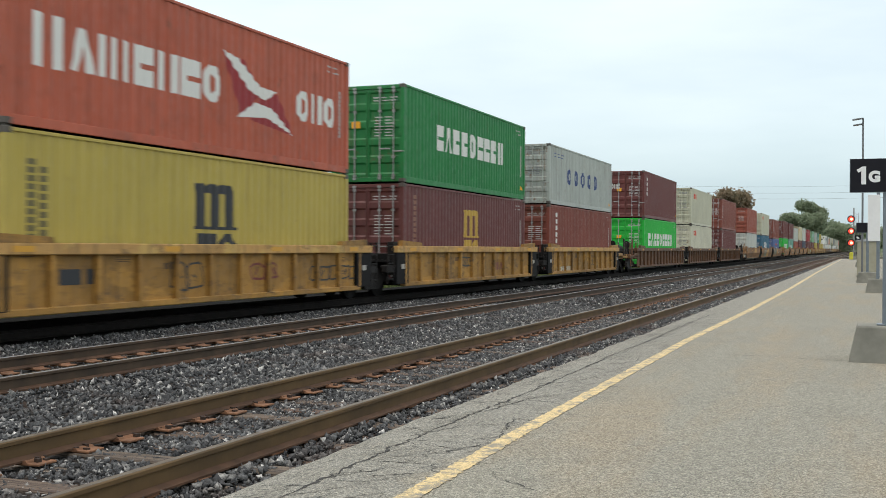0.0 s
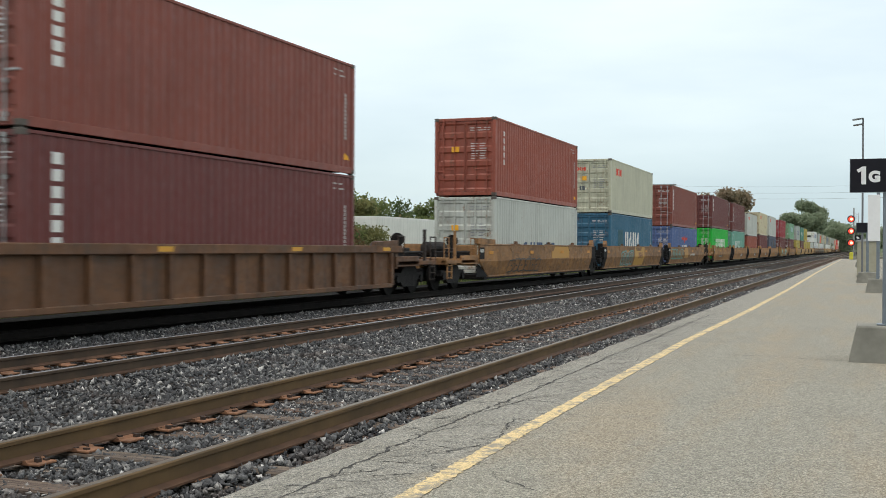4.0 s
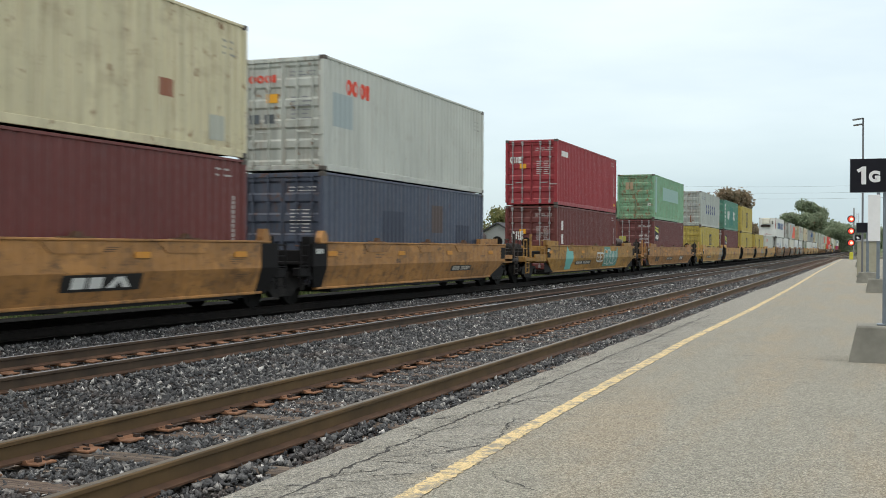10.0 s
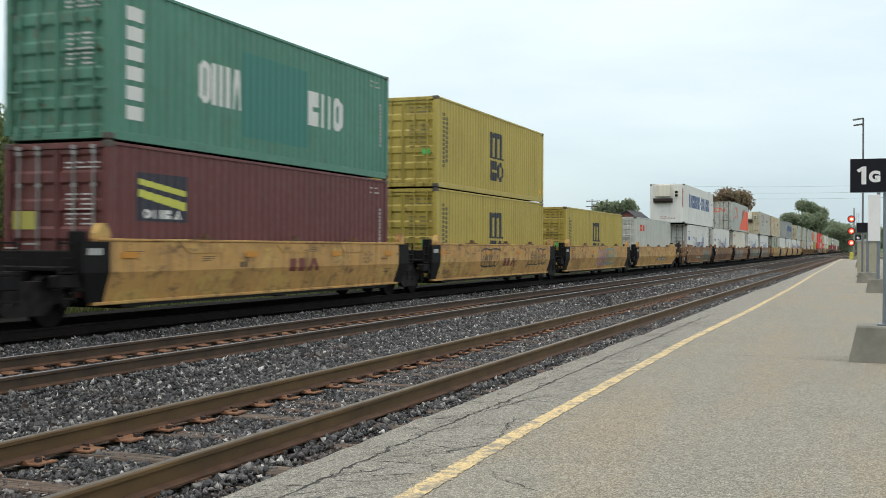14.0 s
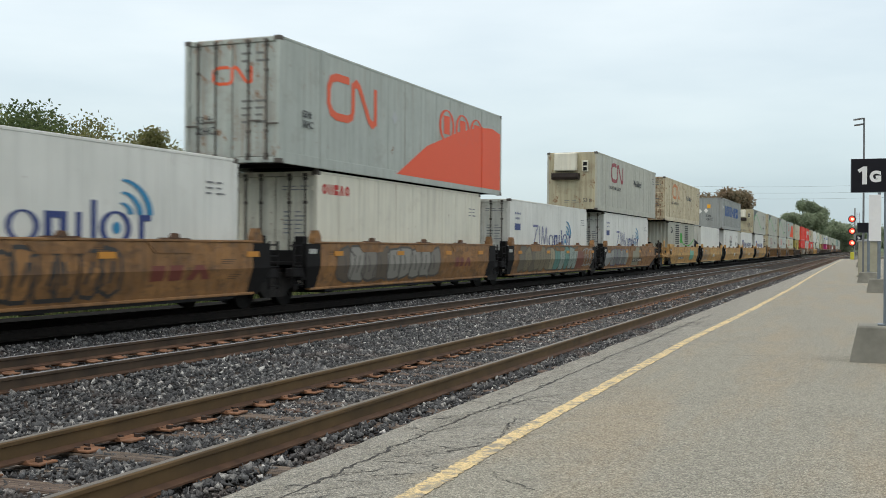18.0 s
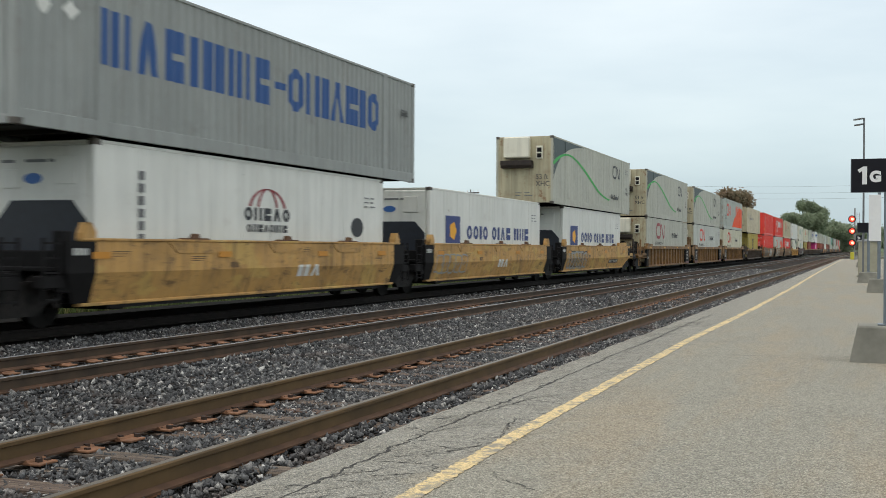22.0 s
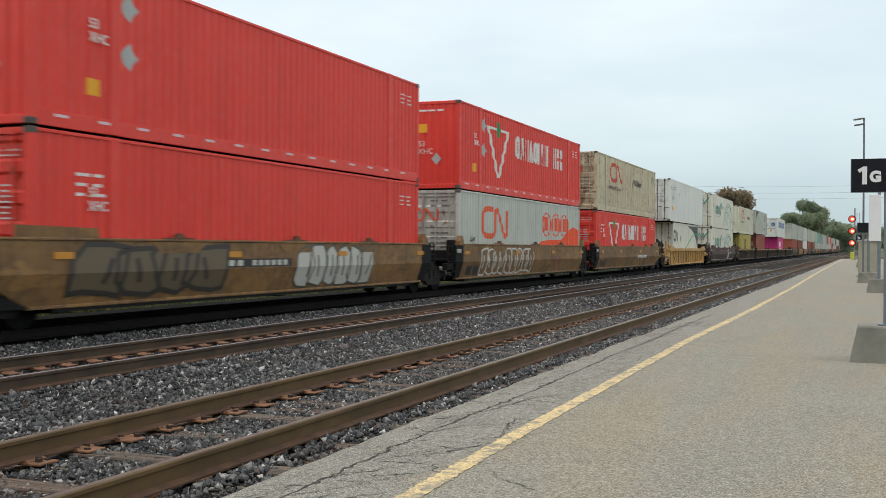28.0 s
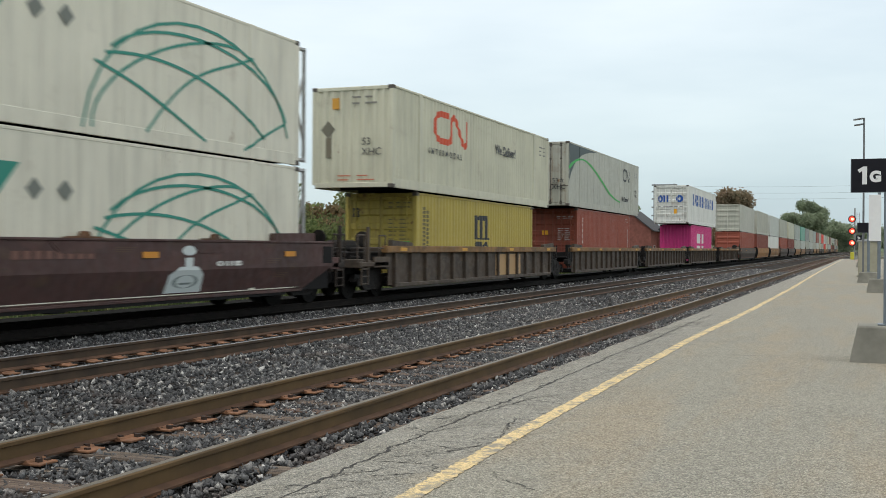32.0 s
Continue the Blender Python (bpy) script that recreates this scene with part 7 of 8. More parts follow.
    (766.85, "rib_low", "wagon_dark", 1, (B, "cream corrugated container with a red band emblem", band_box("pale_beige", (214, 84, 50), False, "ribs")), (A, "mustard-yellow shipping container with a black arched emblem", mustard_box(False)), panel((186, 150, 104), 0.56, 0.74, 0.42, 1.2)),
    (786.45, "rib_low", "wagon_dark", 1, (B, "grey-green refrigerated container with a pale green line", dict(swoosh_reefer(), end="flat_doors")), (A, "faded red-brown shipping container", lease_box("salmon", 5, 0.08, 0.018, 0.4, 0.86)), []),
    (804.40, "rib_low", "wagon_dark", 1, None, None, []),
    (822.20, "rib_low", "wagon_dark", 1, (B, "white corrugated container with bold blue door letters", dict(coat_key="reefer_white", end="doors", side=[("name_blocks", (60, 96, 160), word(0.14, 0.88, 0.50, 0.80, "maeiiime-oniaeio", 0.2, 5.6))], front=[("name_blocks", (30, 84, 160), word(0.10, 0.42, 0.56, 0.74, 2, 0.1) + word(0.62, 0.86, 0.56, 0.74, 1, 0.1)), ("caution_sticker", YEL, [rect(0.58, 0.68, 0.26, 0.38)]), ("door_print", (140, 140, 140), rows(0.1, 0.9, 0.40, 0.48, 1, 5))])), (A, "magenta shipping container with a tall white name", dict(coat_key="magenta", end="ribs", side=[("name_blocks", WHITE, tower(0.28, 0.44, 0.12, 0.80, 2, 0.2) + tower(0.50, 0.58, 0.12, 0.80, 2, 0.2))], front=[])), []),
    (840.60, "rib_low", "wagon_dark", 0, None, None, []),
]
# the rest of the train is far off: paint and kind alone
TAIL = [("stone_grey", "salmon", 1), ("stone_grey", "brown", 1), ("light_grey", "reefer_white", 0), ("stone_grey", "salmon", 1), ("beige", "brown", 1), ("cool_grey", "stone_grey", 1), ("teal", "light_grey", 0), ("steel_grey", "stone_grey", 1), ("stone_grey", "light_grey", 1), ("cool_grey", "stone_grey", 1), ("salmon", "light_grey", 0), ("stone_grey", "beige", 1), ("signal_red", "stone_grey", 1), ("light_grey", "signal_red", 1), ("stone_grey", "beige", 0), ("beige", "cool_grey", 1), ("brown", "light_grey", 1), ("stone_grey", "salmon", 1), ("light_grey", "maroon", 0), ("cool_grey", "brown", 1), ("maroon", "stone_grey", 1), ("beige", "navy", 1), ("salmon", "light_grey", 1)]
HALVES = []
for i, (y, style, key, link, up, low, marks) in enumerate(CARS):
    prev_gap = y - CARS[i - 1][0] if i else 15.8
    next_gap = CARS[i + 1][0] - y if i + 1 < len(CARS) else 19
    big = (low and low[0] == B) or min(prev_gap, next_gap) > 18.5
    HALVES.append(8.45 if big else (7.6 if min(prev_gap, next_gap) > 17 else 6.72))


def joint(i):
    """Where car i meets car i + 1, measured from the middle of car i."""
    gap = CARS[i + 1][0] - CARS[i][0]
    return HALVES[i] + (gap - HALVES[i] - HALVES[i + 1]) / 2


COLOURS = {"wagon_yellow": "grimy yellow", "wagon_gold": "yellow-orange", "wagon_ochre": "ochre", "wagon_brown": "rusty brown", "wagon_rust": "rust-stained brown and yellow", "wagon_tan": "dirty tan", "wagon_maroon": "dark maroon", "wagon_dark": "dark grey-brown"}
for i, (y, style, key, link, up, low, marks) in enumerate(CARS):
    back = CARS[i - 1][3] if i else 1
    near = ("joint_own" if back else "coupler", CARS[i][0] - CARS[i - 1][0] - joint(i - 1) if i else 7.92)
    far = ("joint" if link else "coupler", joint(i) if i + 1 < len(CARS) else 10.2)
    tail = " with spray-painted graffiti" if any(m[0] == "graffiti" for m in marks) else (" and an empty well" if not low else (" with ribbed sides" if style.startswith("rib") else " with smooth folded sides"))
    well_wagon(COLOURS[key] + " well wagon" + tail, y, style, key, HALVES[i], near, far, marks, i)
    h_low, h_up = LOWER_H.get(i, (2.896, 2.896))
    base = LOW + LIFT.get(i, 0)
    for spec, z, h in ((low, base, h_low), (up, base + h_low + 0.035, h_up + (0.08 if up and up[0] == B else 0.04))):
        if spec:
            L, label, d = spec
            container(label, y, z, L, H=h, **d)
y = 859.0
for i, (a, b, link) in enumerate(TAIL):
    back = TAIL[i - 1][2] if i else 0
    key = ("wagon_dark", "wagon_ochre", "wagon_rust", "wagon_dark")[i % 4]
    well_wagon(COLOURS[key] + " well wagon far down the train", y, "smooth", key, 8.45, ("joint_own" if back else "coupler", 10.0), ("joint" if link else "coupler", 10.0), [], 90 + i, False)
    container("%s container in the well of a far wagon" % b.replace("_", " "), y, LOW, B, b, "ribs" if i % 2 else "doors", (), (), 2.896, False, False)
    container("%s container stacked on a far wagon" % a.replace("_", " "), y, HIGH - 0.06, B, a, "ribs" if i % 2 else "doors", (), (), 2.956, i % 2 == 0, False)
    y += 20.0


# ---- things on the platform ----
POST = plain("slate_grey_post", (0.16, 0.19, 0.215), 0.5, vary=0.15)
SIGN_BLACK = plain("black_sign_face", (0.010, 0.010, 0.015), 0.6, vary=0.2, sheen=0.2)
SIGN_WHITE = plain("white_sign_film", (0.78, 0.78, 0.77), 0.5, vary=0.05)


def base_block(g, w, d, h):
    t = 0.80
    vs = [(sx * w * k, sy * d * k, z) for z, k in ((0, 1.0), (h - 0.02, t), (h, t - 0.04)) for sx, sy in ((-1, -1), (1, -1), (1, 1), (-1, 1))]
    fs = [(3, 2, 1, 0), (8, 9, 10, 11)] + [(r * 4 + i, r * 4 + (i + 1) % 4, r * 4 + 4 + (i + 1) % 4, r * 4 + 4 + i) for r in (0, 1) for i in range(4)]
    g.solid(vs, fs)


def platform_sign(x, y, text, label):
    s = thing("platform_sign", label, "sign", "platform signs", pose(x, y, PLAT))
    up = 0.038
    piece("concrete_base", "b", CONCRETE, s, lambda g: base_block(g, 0.44, 0.42, 0.44), "weathered concrete footing")
    piece("post", "p", POST, s, lambda g: [g.box(-0.055, 0.055, -0.055, 0.055, 0.42, 2.515, 0.01), g.box(-0.12, 0.12, -0.12, 0.12, 0.44, 0.46, 0.005)], "slate grey square steel post")
    piece("sign_board", "s", SIGN_BLACK, s, lambda g: g.box(-0.44, -0.02, -0.075, -0.058, 2.06 + up, 2.475 + up, 0.006), "square black board")
    piece("board_edge", "e", POST, s, lambda g: [g.box(-0.445, -0.437, -0.08, -0.05, 2.055 + up, 2.48 + up), g.box(-0.445, -0.02, -0.08, -0.05, 2.052 + up, 2.06 + up)])
    if text:
        piece("sign_numeral", "one", SIGN_WHITE, s, lambda g: g.prism([(-0.31, 2.155 + up), (-0.31, 2.322 + up), (-0.342, 2.302 + up), (-0.366, 2.337 + up), (-0.300, 2.378 + up), (-0.254, 2.378 + up), (-0.254, 2.155 + up)], "y", -0.0785, -0.0755), "white numeral")
        m = Matrix(((1, 0, 0, -0.222), (0, 0, -1, -0.078), (0, 1, 0, 2.155 + up), (0, 0, 0, 1)))
        lettering("sign_letter", text[1], 0.178, SIGN_WHITE, s, m, "white letter", 0.011)
    return s


platform_sign(0.28, 14.35, "1G", "black platform sign with white numeral on grey post")
platform_sign(0.16, 48.0, "", "black platform sign on grey post further along")
platform_sign(-0.17, 90.0, "1E", "small black platform sign far along the platform")

board = thing("notice_board", "tall white notice panel on a grey post", "sign", "", pose(0.44, 37.0, PLAT))
piece("concrete_base", "n", CONCRETE, board, lambda g: base_block(g, 0.37, 0.37, 0.44))
piece("post", "n", POST, board, lambda g: g.box(-0.05, 0.05, -0.05, 0.05, 0.42, 3.3, 0.01))
piece("panel", "n", SIGN_WHITE, board, lambda g: g.box(-0.31, 0.06, -0.09, -0.055, 1.66, 3.15, 0.01), "plain white panel")

cab = thing("equipment_cabinet", "beige steel equipment cabinet on the platform", "cabinet", "", pose(0.20, 58.4, PLAT))
BEIGE = plain("beige_cabinet_paint", (0.36, 0.34, 0.25), 0.55, vary=0.12)
piece("body", "c", BEIGE, cab, lambda g: g.box(-0.50, 0.55, -0.4, 0.4, 0.06, 1.80, 0.015))
piece("plinth", "c", CONCRETE, cab, lambda g: g.box(-0.56, 0.60, -0.45, 0.45, 0.0, 0.06, 0.01))
piece("roof_cap", "c", plain("grey_cabinet_roof", (0.42, 0.43, 0.43), 0.5), cab, lambda g: g.prism([(-0.56, 1.80), (0.61, 1.80), (0.61, 1.85), (0.02, 1.95), (-0.56, 1.85)], "y", -0.46, 0.46))
for a in (-0.47, 0.04):
    piece("door", a, BEIGE, cab, lambda g: g.box(a, a + 0.47, -0.42, -0.40, 0.14, 1.74, 0.008))
piece("latch", "c", RODS, cab, lambda g: g.box(-0.02, 0.01, -0.44, -0.42, 0.85, 1.0, 0.004))

lamp = thing("platform_lamp", "tall slim lamp post with two flat lamp heads", "street lamp", "", pose(-0.05, 57.0, PLAT))
DARKP = plain("bronze_lamp_post", (0.15, 0.155, 0.16), 0.5)
piece("pole", "l", DARKP, lamp, lambda g: [g.rod((0, 0, 0), (0, 0, 7.95), 0.052, 10, 0.042), g.rod((0, 0, 0), (0, 0, 0.12), 0.16, 10)])
for z, w in ((7.90, 0.50), (7.62, 0.46)):
    h = piece("lamp_head", z, DARKP, lamp, lambda g: [g.prism([(-w, z - 0.06), (-0.04, z - 0.01), (-0.04, z + 0.05), (-w, z - 0.01)], "y", -0.13, 0.13)])
    piece("lens", z, plain("lamp_lens_%d" % int(z * 10), (0.5, 0.5, 0.48), 0.3), h, lambda g: g.prism([(-w + 0.03, z - 0.068), (-0.2, z - 0.042), (-0.2, z - 0.03), (-w + 0.03, z - 0.055)], "y", -0.10, 0.10))

# railway signal at the far end of the platform: three red lights
sig = thing("railway_signal", "three-head railway signal with lit red lights", "signal", "", pose(-1.62, 160.0, PLAT))
SIGM = plain("black_signal_paint", (0.02, 0.02, 0.02), 0.6)
GALV = plain("galvanised_mast", (0.30, 0.31, 0.31), 0.5, 0.2)
piece("mast", "m", GALV, sig, lambda g: [g.rod((0.35, 0.1, 0), (0.35, 0.1, 7.2), 0.10, 10), g.box(0.05, 0.65, -0.2, 0.4, 0, 0.3, 0.03)])
piece("ladder", "m", GALV, sig, lambda g: [g.rod((0.62, 0.5, 0), (0.62, 0.5, 6.6), 0.03, 6), g.rod((0.98, 0.5, 0), (0.98, 0.5, 6.6), 0.03, 6)] + [g.rod((0.62, 0.5, 0.3 * i), (0.98, 0.5, 0.3 * i), 0.02, 6) for i in range(1, 22)])
RED_LIGHT = bpy.data.materials.new("red_signal_light")
RED_LIGHT.use_nodes = True
rb = RED_LIGHT.node_tree.nodes["Principled BSDF"]
rb.inputs["Base Color"].default_value = (0.6, 0.05, 0.02, 1)
rb.inputs["Emission Color"].default_value = (1.0, 0.05, 0.025, 1)
rb.inputs["Emission Strength"].default_value = 1.7
CORE = RED_LIGHT.copy()
CORE.name = "bright_red_lamp_core"
cb = CORE.node_tree.nodes["Principled BSDF"]
cb.inputs["Emission Color"].default_value = (1.0, 0.30, 0.20, 1)
cb.inputs["Emission Strength"].default_value = 4.0
for z in (5.68, 4.0, 2.35):
    h = piece("signal_head", z, SIGM, sig, lambda g: [g.rod((0, 0.0, z), (0, 0.1, z), 0.52, 20), g.box(-0.2, 0.4, 0.1, 0.45, z - 0.3, z + 0.3, 0.03)] + [g.rod((0.34 * math.cos(a), -0.25, z + 0.34 * math.sin(a)), (0.34 * math.cos(a), 0, z + 0.34 * math.sin(a)), 0.03, 5) for a in (0.5, 1.0, 1.57, 2.1, 2.6)])
    piece("red_light", z, RED_LIGHT, h, lambda g: g.rod((0, -0.06, z), (0, -0.01, z), 0.36, 20), "lit red signal light")
    piece("lamp_core", z, CORE, h, lambda g: g.rod((0.06, -0.09, z - 0.02), (0.06, -0.065, z - 0.02), 0.20, 14), "bright core of the lit lamp")
piece("yellow_marker", "m", ink((196, 190, 60)), sig, lambda g: g.box(-0.2, 0.3, -0.3, -0.1, 0.0, 1.0, 0.05), "yellow base marker")

# level crossing far down the line
crossing = thing("crossing_deck", "pale level crossing deck across the tracks", "crossing", "", pose(0, 255, 0), "structure")
piece("deck", "d", CONCRETE, crossing, lambda g: g.box(-18, -3.2, -3.5, 3.5, -0.18, 0.012, 0.01))
piece("road", "d", ASPHALT, crossing, lambda g: [g.box(-60, -18, -3.5, 3.5, -0.7, -0.02), g.box(-3.2, 30, -3.5, 3.5, -0.7, -0.02)])


# ---- trees ----
def leaf_mat(name, a, b):
    m = Mat(name, 0.75, shift=False)
    g = m.n.new("ShaderNodeNewGeometry").outputs["Random Per Island"]
    c = m.steps(g, (0.0, tuple(v * 0.4 for v in a)), (0.5, a), (1.0, b))
    c = m.mix(m.steps(m.noise(0.35, 4), (0.4, 0.0), (0.65, 0.7)), c, b)
    m.color(c)
    thin = m.n.new("ShaderNodeBsdfTranslucent")
    m.put(thin.inputs["Color"], c)
    both = m.n.new("ShaderNodeMixShader")
    both.inputs[0].default_value = 0.55
    m.l.new(m.b.outputs[0], both.inputs[1])
    m.l.new(thin.outputs[0], both.inputs[2])
    m.l.new(both.outputs[0], m.n["Material Output"].inputs["Surface"])
    return m.m


# silver: green leaves with the haze of distance put into their colour
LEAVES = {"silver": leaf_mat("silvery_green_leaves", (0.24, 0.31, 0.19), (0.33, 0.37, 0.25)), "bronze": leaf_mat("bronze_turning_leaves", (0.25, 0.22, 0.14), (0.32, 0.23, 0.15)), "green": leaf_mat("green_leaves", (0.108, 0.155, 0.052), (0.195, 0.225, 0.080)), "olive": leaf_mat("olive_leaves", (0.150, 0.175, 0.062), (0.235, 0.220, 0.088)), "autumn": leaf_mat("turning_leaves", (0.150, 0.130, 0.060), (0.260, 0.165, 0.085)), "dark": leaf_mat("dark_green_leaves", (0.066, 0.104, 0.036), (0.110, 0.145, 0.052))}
BARK = plain("grey_brown_bark", (0.07, 0.055, 0.042), 0.9, vary=0.4)


def tree(x, y, h, r, leaf, seed, label, n=5200, low=0.12, size=0.2, puff=1.0):
    """A tapered trunk with limbs, and a crown of many small leaf blades in uneven clumps."""
    t = thing("tree", label, "tree", "trees behind the railway", pose(x, y, -0.62))
    rnd = random.Random(seed)
    limbs = Geo()
    top = Vector((rnd.uniform(-0.4, 0.4), rnd.uniform(-0.4, 0.4), h * 0.7))
    limbs.rod((0, 0, 0), tuple(top * 0.5), h * 0.028, 8, h * 0.02)
    limbs.rod(tuple(top * 0.5), tuple(top), h * 0.02, 8, h * 0.006)
    tips = [(top + Vector((0, 0, h * 0.18)), r * 0.42)]
    for i in range(16):
        k = rnd.uniform(low + 0.1, 0.92)
        a = rnd.uniform(0, 6.283)
        out = r * (0.95 - 0.55 * abs(k - 0.45)) * rnd.uniform(0.6, 1.0)
        s = top * min(1, k)
        e = Vector((math.cos(a) * out, math.sin(a) * out, h * (k * 0.92 + rnd.uniform(0.0, 0.12))))
        limbs.rod(tuple(s), tuple(e), h * 0.009, 5, h * 0.003)
        tips.append((e, puff * r * rnd.uniform(0.26, 0.44)))
    ob = new("trunk", limbs.mesh("trunk", BARK))
    ob.parent = t
    g = np.random.default_rng(seed)
    per = n // len(tips)
    cs = []
    for e, rad in tips:
        d = g.normal(size=(per, 3))
        d /= np.linalg.norm(d, axis=1)[:, None]
        d *= (g.random((per, 1)) ** 0.45) * rad * (0.75 + 0.5 * g.random((per, 1)))
        d[:, 2] *= 0.85
        cs.append(d + np.array(e))
    c = np.concatenate(cs)
    c[:, 2] = np.maximum(c[:, 2], 0.25)
    m = len(c)
    u = g.normal(size=(m, 3))
    u /= np.linalg.norm(u, axis=1)[:, None]
    w = np.cross(u, g.normal(size=(m, 3)))
    w /= np.linalg.norm(w, axis=1)[:, None]
    s = size * (0.6 + 0.8 * g.random((m, 1)))
    v = np.stack([c - u * s, c + w * s * 0.55, c + u * s, c - w * s * 0.55], 1).reshape(-1, 3)
    me = bpy.data.meshes.new("crown")
    me.from_pydata(v.tolist(), [], np.arange(4 * m).reshape(-1, 4).tolist())
    me.materials.append(LEAVES[leaf])
    cr = new("crown", me)
    cr.parent = t
    return t


GREENS = [(-31, 38, 3.6, 2.6, "olive"), (-30, 33, 3.4, 2.6, "green"), (-33, 46, 3.8, 2.8, "green"), (-35, 52, 3.6, 2.6, "olive"), (-33, 60, 3.4, 2.6, "green"), (-35, 67, 3.6, 2.8, "autumn"), (-38, 74, 3.8, 2.8, "green"), (-40, 82, 3.4, 2.6, "olive"), (-46, 92, 4.4, 3.0, "green"), (-47, 103, 4.4, 3.2, "autumn"), (-50, 116, 5.0, 3.4, "olive"), (-54, 130, 5.4, 3.6, "green"), (-37, 38, 8.3, 3.6, "green"), (-33, 30, 8.2, 3.6, "green"), (-34, 36, 8.0, 3.4, "dark"), (-36, 42.5, 8.4, 3.4, "olive"), (-35, 45.6, 8.1, 2.5, "olive"), (-38, 49.8, 7.0, 2.0, "green"), (-33, 41, 5.2, 2.6, "green"), (-36, 57, 4.6, 2.6, "green"), (-42, 62, 5.2, 2.8, "olive"), (-44, 69, 7.0, 3.0, "autumn"), (-46, 76, 8.6, 3.4, "green"), (-44, 79, 5.4, 2.8, "olive"), (-48, 88, 5.6, 3.2, "autumn"), (-52, 97, 6.2, 3.4, "green"), (-56, 110, 7.6, 3.8, "olive"), (-60, 124, 8.6, 4.0, "green"), (-62, 140, 8.6, 4.4, "dark"), (-66, 165, 10.0, 4.6, "green"), (-64, 190, 9.0, 4.6, "olive"), (-62, 215, 10, 5, "green"), (-60, 240, 9.5, 5, "dark"), (-58, 268, 10, 5, "green"), (-30, 24, 7.6, 3.4, "dark"), (-26, 16, 7, 3.2, "green"), (-40, 33, 7.4, 3.4, "olive"), (-42, 44, 7.4, 3.6, "dark")]
for i, (x, y, h, r, leaf) in enumerate(GREENS):
    near_by = y < 85
    tree(x, y, h, r, leaf, 20 + i, {"green": "leafy green tree behind the tracks", "dark": "dark green tree behind the tracks", "autumn": "tree with leaves turning reddish brown", "olive": "yellow-green tree behind the tracks"}[leaf], 20000 if y < 60 else 11000 if near_by else 5000, 0.02, 0.085 if y < 60 else 0.12 if near_by else 0.25, 1.12)
# far trees; the silver ones carry haze in their leaf colour
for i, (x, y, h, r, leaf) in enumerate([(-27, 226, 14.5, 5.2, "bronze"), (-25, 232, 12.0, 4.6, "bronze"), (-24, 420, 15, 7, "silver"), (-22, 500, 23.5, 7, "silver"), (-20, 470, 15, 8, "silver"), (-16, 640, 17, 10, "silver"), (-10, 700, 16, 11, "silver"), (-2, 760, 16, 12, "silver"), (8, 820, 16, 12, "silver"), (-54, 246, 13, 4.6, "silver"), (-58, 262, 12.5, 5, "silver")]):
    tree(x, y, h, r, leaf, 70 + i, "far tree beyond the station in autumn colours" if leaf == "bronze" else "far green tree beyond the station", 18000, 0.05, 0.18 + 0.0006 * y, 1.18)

# distant woods close the horizon, in leaves paled to stand for haze
woods = Geo()
rw = random.Random(8)
g = np.random.default_rng(8)
pts_ = []
for i in range(260):
    a = rw.uniform(-1.2, 0.6)
    d = rw.uniform(900, 1300)
    x, y = d * math.sin(a), d * math.cos(a)
    for j in range(60):
        pts_.append((x + rw.gauss(0, 11), y + rw.gauss(0, 11), abs(rw.gauss(0, 7.5))))
c = np.array(pts_)
u = g.normal(size=c.shape)
u /= np.linalg.norm(u, axis=1)[:, None]
w = np.cross(u, g.normal(size=c.shape))
w /= np.linalg.norm(w, axis=1)[:, None]
s = 2.6
v = np.stack([c - u * s, c + w * s * 0.7, c + u * s, c - w * s * 0.7], 1).reshape(-1, 3)
me = bpy.data.meshes.new("distant_woods")
me.from_pydata(v.tolist(), [], np.arange(4 * len(c)).reshape(-1, 4).tolist())
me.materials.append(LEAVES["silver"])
tagged(new("distant_woods", me), "hazy green woods along the horizon", "woods", kind="stuff")


# ---- houses, poles and wires behind the line ----
def house(x, y, w, d, h, roof_h, wall, roof, label):
    b = thing("house", label, "house", "", pose(x, y, -0.62))
    piece("wall", (w, d, h), wall, b, lambda g: g.prism([(-w / 2, 0), (w / 2, 0), (w / 2, h), (0, h + roof_h), (-w / 2, h)], "y", -d / 2, d / 2))
    for s in (-1, 1):
        piece("roof", (w, d, h, s), roof, b, lambda g: g.prism([(s * (w / 2 + 0.5), h - 0.28), (s * (w / 2 + 0.5), h - 0.08), (0, h + roof_h + 0.22), (0, h + roof_h + 0.02)], "y", -d / 2 - 0.4, d / 2 + 0.4))
    for k, q in enumerate((-d * 0.25, d * 0.25)):
        win = piece("window", "w", SIGN_WHITE, b, lambda g: [g.box(0, 0.06, -0.6, 0.6, 0, 0.08), g.box(0, 0.06, -0.6, 0.6, 1.32, 1.4), g.box(0, 0.06, -0.6, -0.52, 0, 1.4), g.box(0, 0.06, 0.52, 0.6, 0, 1.4)], "white window frame", pose(w / 2, q, 1.2))
        piece("pane", "w", WINDOW_GLASS, win, lambda g: g.box(0.005, 0.02, -0.52, 0.52, 0.08, 1.32))
    return b


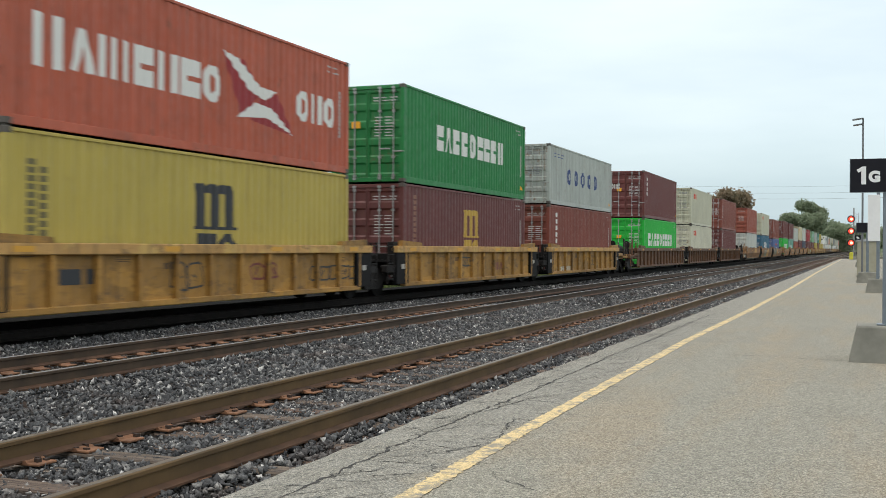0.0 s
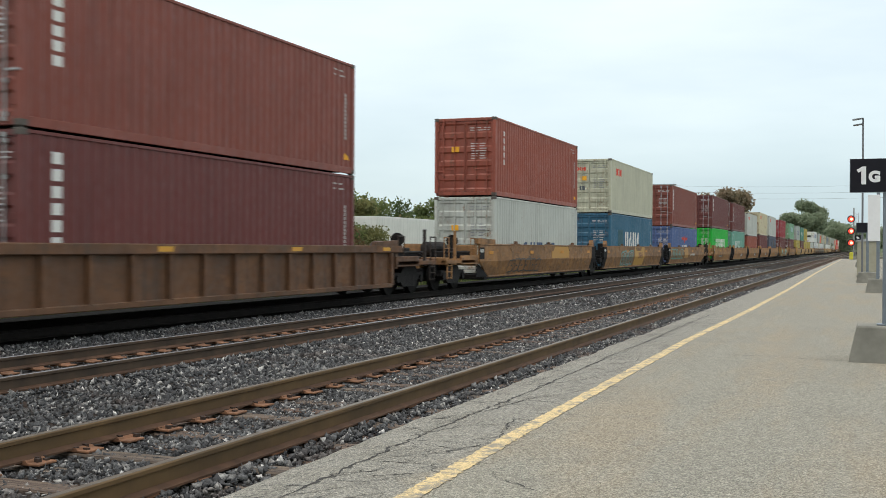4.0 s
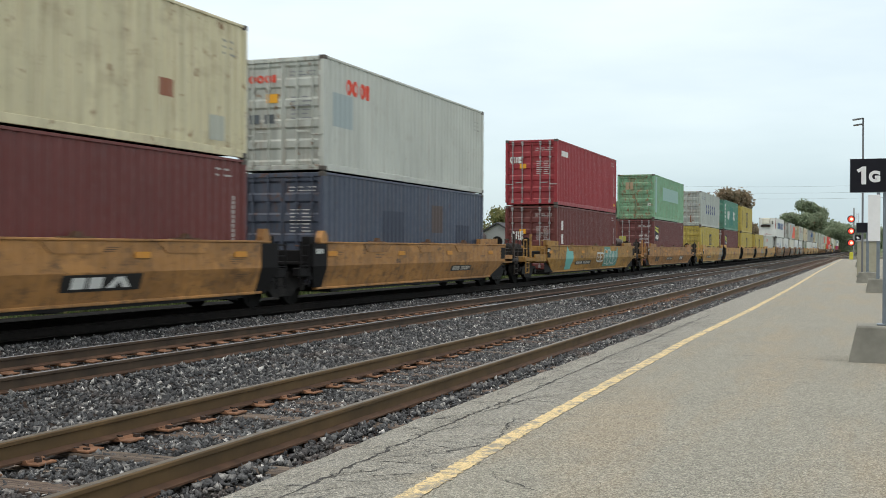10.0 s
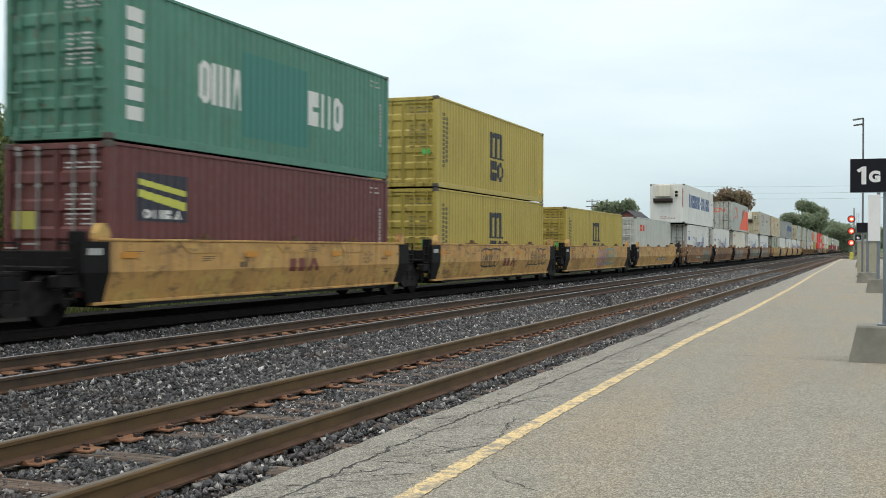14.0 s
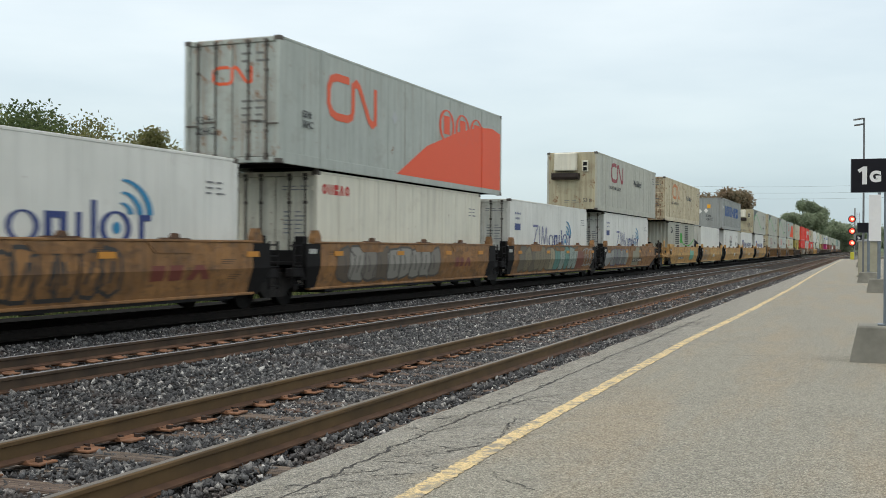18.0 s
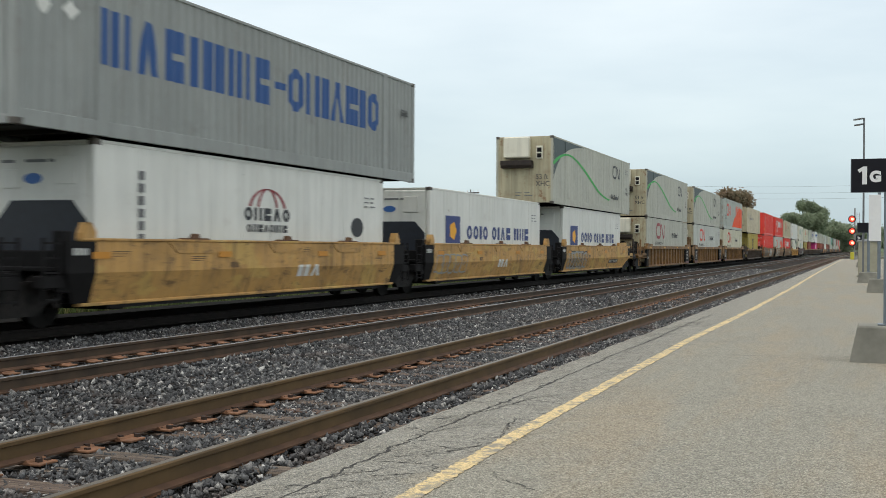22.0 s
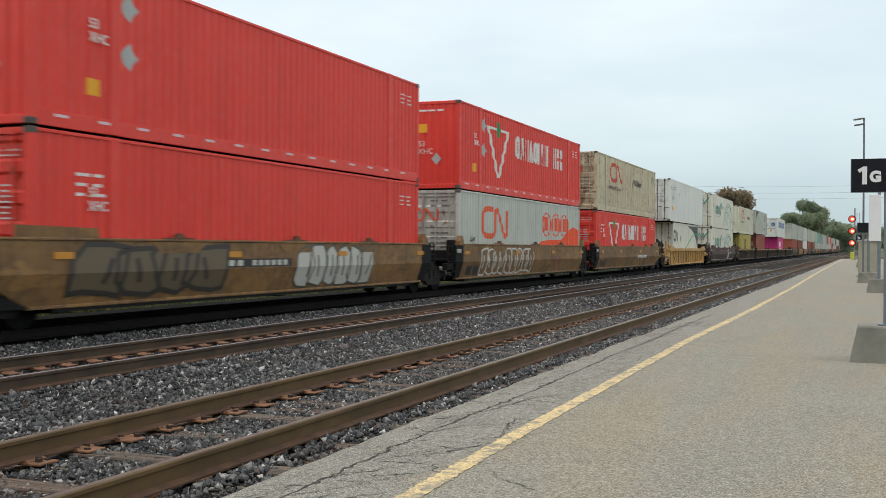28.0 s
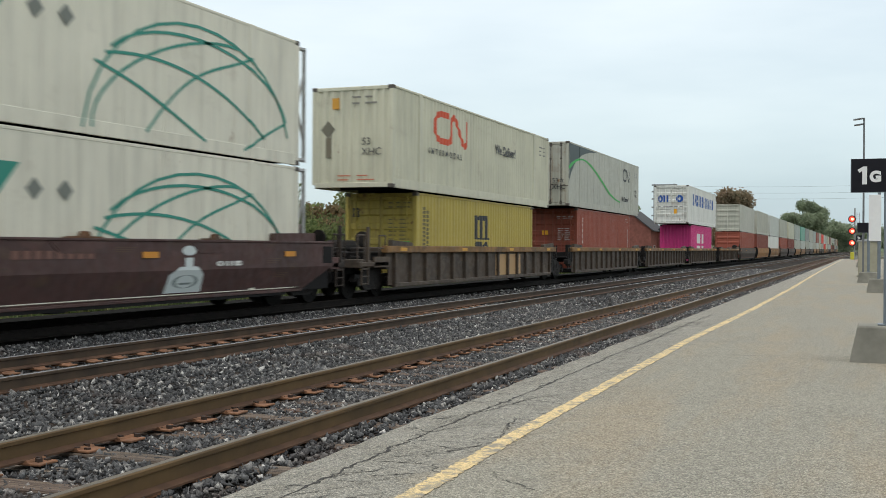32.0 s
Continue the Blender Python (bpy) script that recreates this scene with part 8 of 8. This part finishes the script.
WINDOW_GLASS = plain("dark_window_glass", (0.03, 0.035, 0.04), 0.1)
BRICK = plain("red_brick_wall", (0.24, 0.085, 0.065), 0.85, vary=0.3, scale=2)
ROOF = plain("dark_shingle_roof", (0.055, 0.055, 0.058), 0.9, vary=0.3)
SIDING = plain("grey_siding", (0.34, 0.34, 0.33), 0.7, vary=0.12)
house(-37.5, 186, 8, 12, 5.2, 3.2, BRICK, ROOF, "red brick house with a dark shingle roof")
house(-30.5, 193, 8, 14, 4.3, 2.9, BRICK, ROOF, "brick house with a long dark roof")
house(-45, 138, 7, 9, 3.2, 2.0, SIDING, ROOF, "grey sided house with a dark gable roof")
house(-45, 160, 8, 9, 3.8, 2.4, BRICK, ROOF, "small red brick house behind the trees")
wagon = thing("storage_trailer", "white box trailer parked behind the tracks", "trailer", "", pose(-40, 89.5, -0.62))
piece("box", "t", coat("reefer_white"), wagon, lambda g: g.box(-1.3, 1.3, -6.5, 6.5, 1.0, 4.7, 0.03))
for q in (-4, 3, 4.2):
    piece("wheel", "t", BLACK, wagon, lambda g: g.rod((0.9, 0, 0), (1.2, 0, 0), 0.5, 14), "", pose(0, q, 0.5))
piece("chassis", "t", BLACK, wagon, lambda g: g.box(-0.8, 0.8, -4.8, 4.9, 0.7, 1.0))

guard = thing("guard_rail", "low grey guard rail along the road behind the tracks", "guard rail", "", pose(-24, 0, -0.62))
for k in range(40):
    piece("post", "g", GALV, guard, lambda g: g.box(-0.06, 0.06, -0.06, 0.06, 0, 1.0), "", pose(0, 20 + 4 * k, 0))
piece("beam", "g", GALV, guard, lambda g: g.prism([(0.06, 0.72), (0.12, 0.76), (0.08, 0.84), (0.12, 0.92), (0.06, 0.98)], "y", 18, 180))


def utility_pole(x, y, h, label):
    p = thing("utility_pole", label, "utility pole", "poles behind the tracks", pose(x, y, -0.62))
    piece("pole", h, GALV, p, lambda g: g.rod((0, 0, 0), (0, 0, h), 0.14, 8, 0.09))
    for z in (h - 0.4, h - 1.4):
        piece("crossarm", z, BARK, p, lambda g: g.box(-1.1, 1.1, -0.06, 0.06, z - 0.07, z + 0.07, 0.01))
    for q in (-0.95, -0.4, 0.4, 0.95):
        piece("insulator", h, SIGN_WHITE, p, lambda g: g.rod((0, 0, h - 0.33), (0, 0, h - 0.12), 0.05, 6), "", pose(q, 0, 0))
    return p


for x, y, h in ((-40, 64.5, 7.0), (-44, 120, 9.0), (-46, 190, 11), (-48, 270, 13)):
    utility_pole(x, y, h, "grey utility pole with crossarms behind the tracks")
tower_ = thing("lattice_mast", "steel lattice mast of a substation", "mast", "", pose(-56, 322, -0.62))
for a, b in ((-3, 0), (3, 0)):
    piece("leg", a, GALV, tower_, lambda g: g.rod((a, 0, 0), (a, 0, 21.5), 0.3, 6))
for z in (12, 14.5, 17, 19.2, 21.2):
    piece("beam", z, GALV, tower_, lambda g: g.box(-3.8, 3.8, -0.2, 0.2, z - 0.22, z + 0.22))
piece("brace", "b", GALV, tower_, lambda g: [g.rod((-3, 0, z), (3, 0, z + 3), 0.14, 5) for z in (0, 3, 6, 9, 12, 15)])


def cable(name, a, b, sag, r):
    g = Geo()
    p = []
    for i in range(13):
        t = i / 12
        p.append((a[0] + (b[0] - a[0]) * t, a[1] + (b[1] - a[1]) * t, a[2] + (b[2] - a[2]) * t - sag * 4 * t * (1 - t)))
    for q, s in zip(p, p[1:]):
        g.rod(q, s, r, 4)
    ob = new(name, g.mesh(name, BLACK))
    return tagged(ob, "thin overhead power line crossing the sky", "cable", "overhead lines")


for z in (17.0, 18.6, 20.4):
    cable("power_line", (-56, 322, z), (20, 300, z - 1.5), 0.8, 0.022)


# ---- what moves: the train runs past, its wheels turn ----
RUN = [(0, 0.0), (4, 91.995), (8, 183.822), (12, 275.586), (16, 367.392), (20, 458.853), (24, 549.596), (28, 640.088), (32, 730.766)]


def motions():
    for ob, y0, z in TRAIN:
        walk(ob, [(t, pose(TRACKS[2], y0 - s, z)) for t, s in RUN])
    for ob, q, car in SPIN:
        y0 = next(y for o, y, z in TRAIN if o is car)
        # the wheels are keyed while they pass near by
        t0 = max(0.0, (y0 - 62) / 22.9)
        t1 = min(32.0, (y0 + 4) / 22.9)
        rows_ = [(0.0, pose(0, q, 0.46))]
        n = 0
        if t0 < 31.9 and t1 > 0:
            f0, f1 = math.ceil(t0 * FPS), math.floor(t1 * FPS)
            for k in range(f0, f1 + 1):
                if k > 0:
                    rows_.append((k / FPS, pose(0, q, 0.46, 84 * n)))
                    n += 1
        if rows_[-1][0] < 31.99:
            rows_.append((32.0, rows_[-1][1]))
        walk(ob, rows_)


motions()
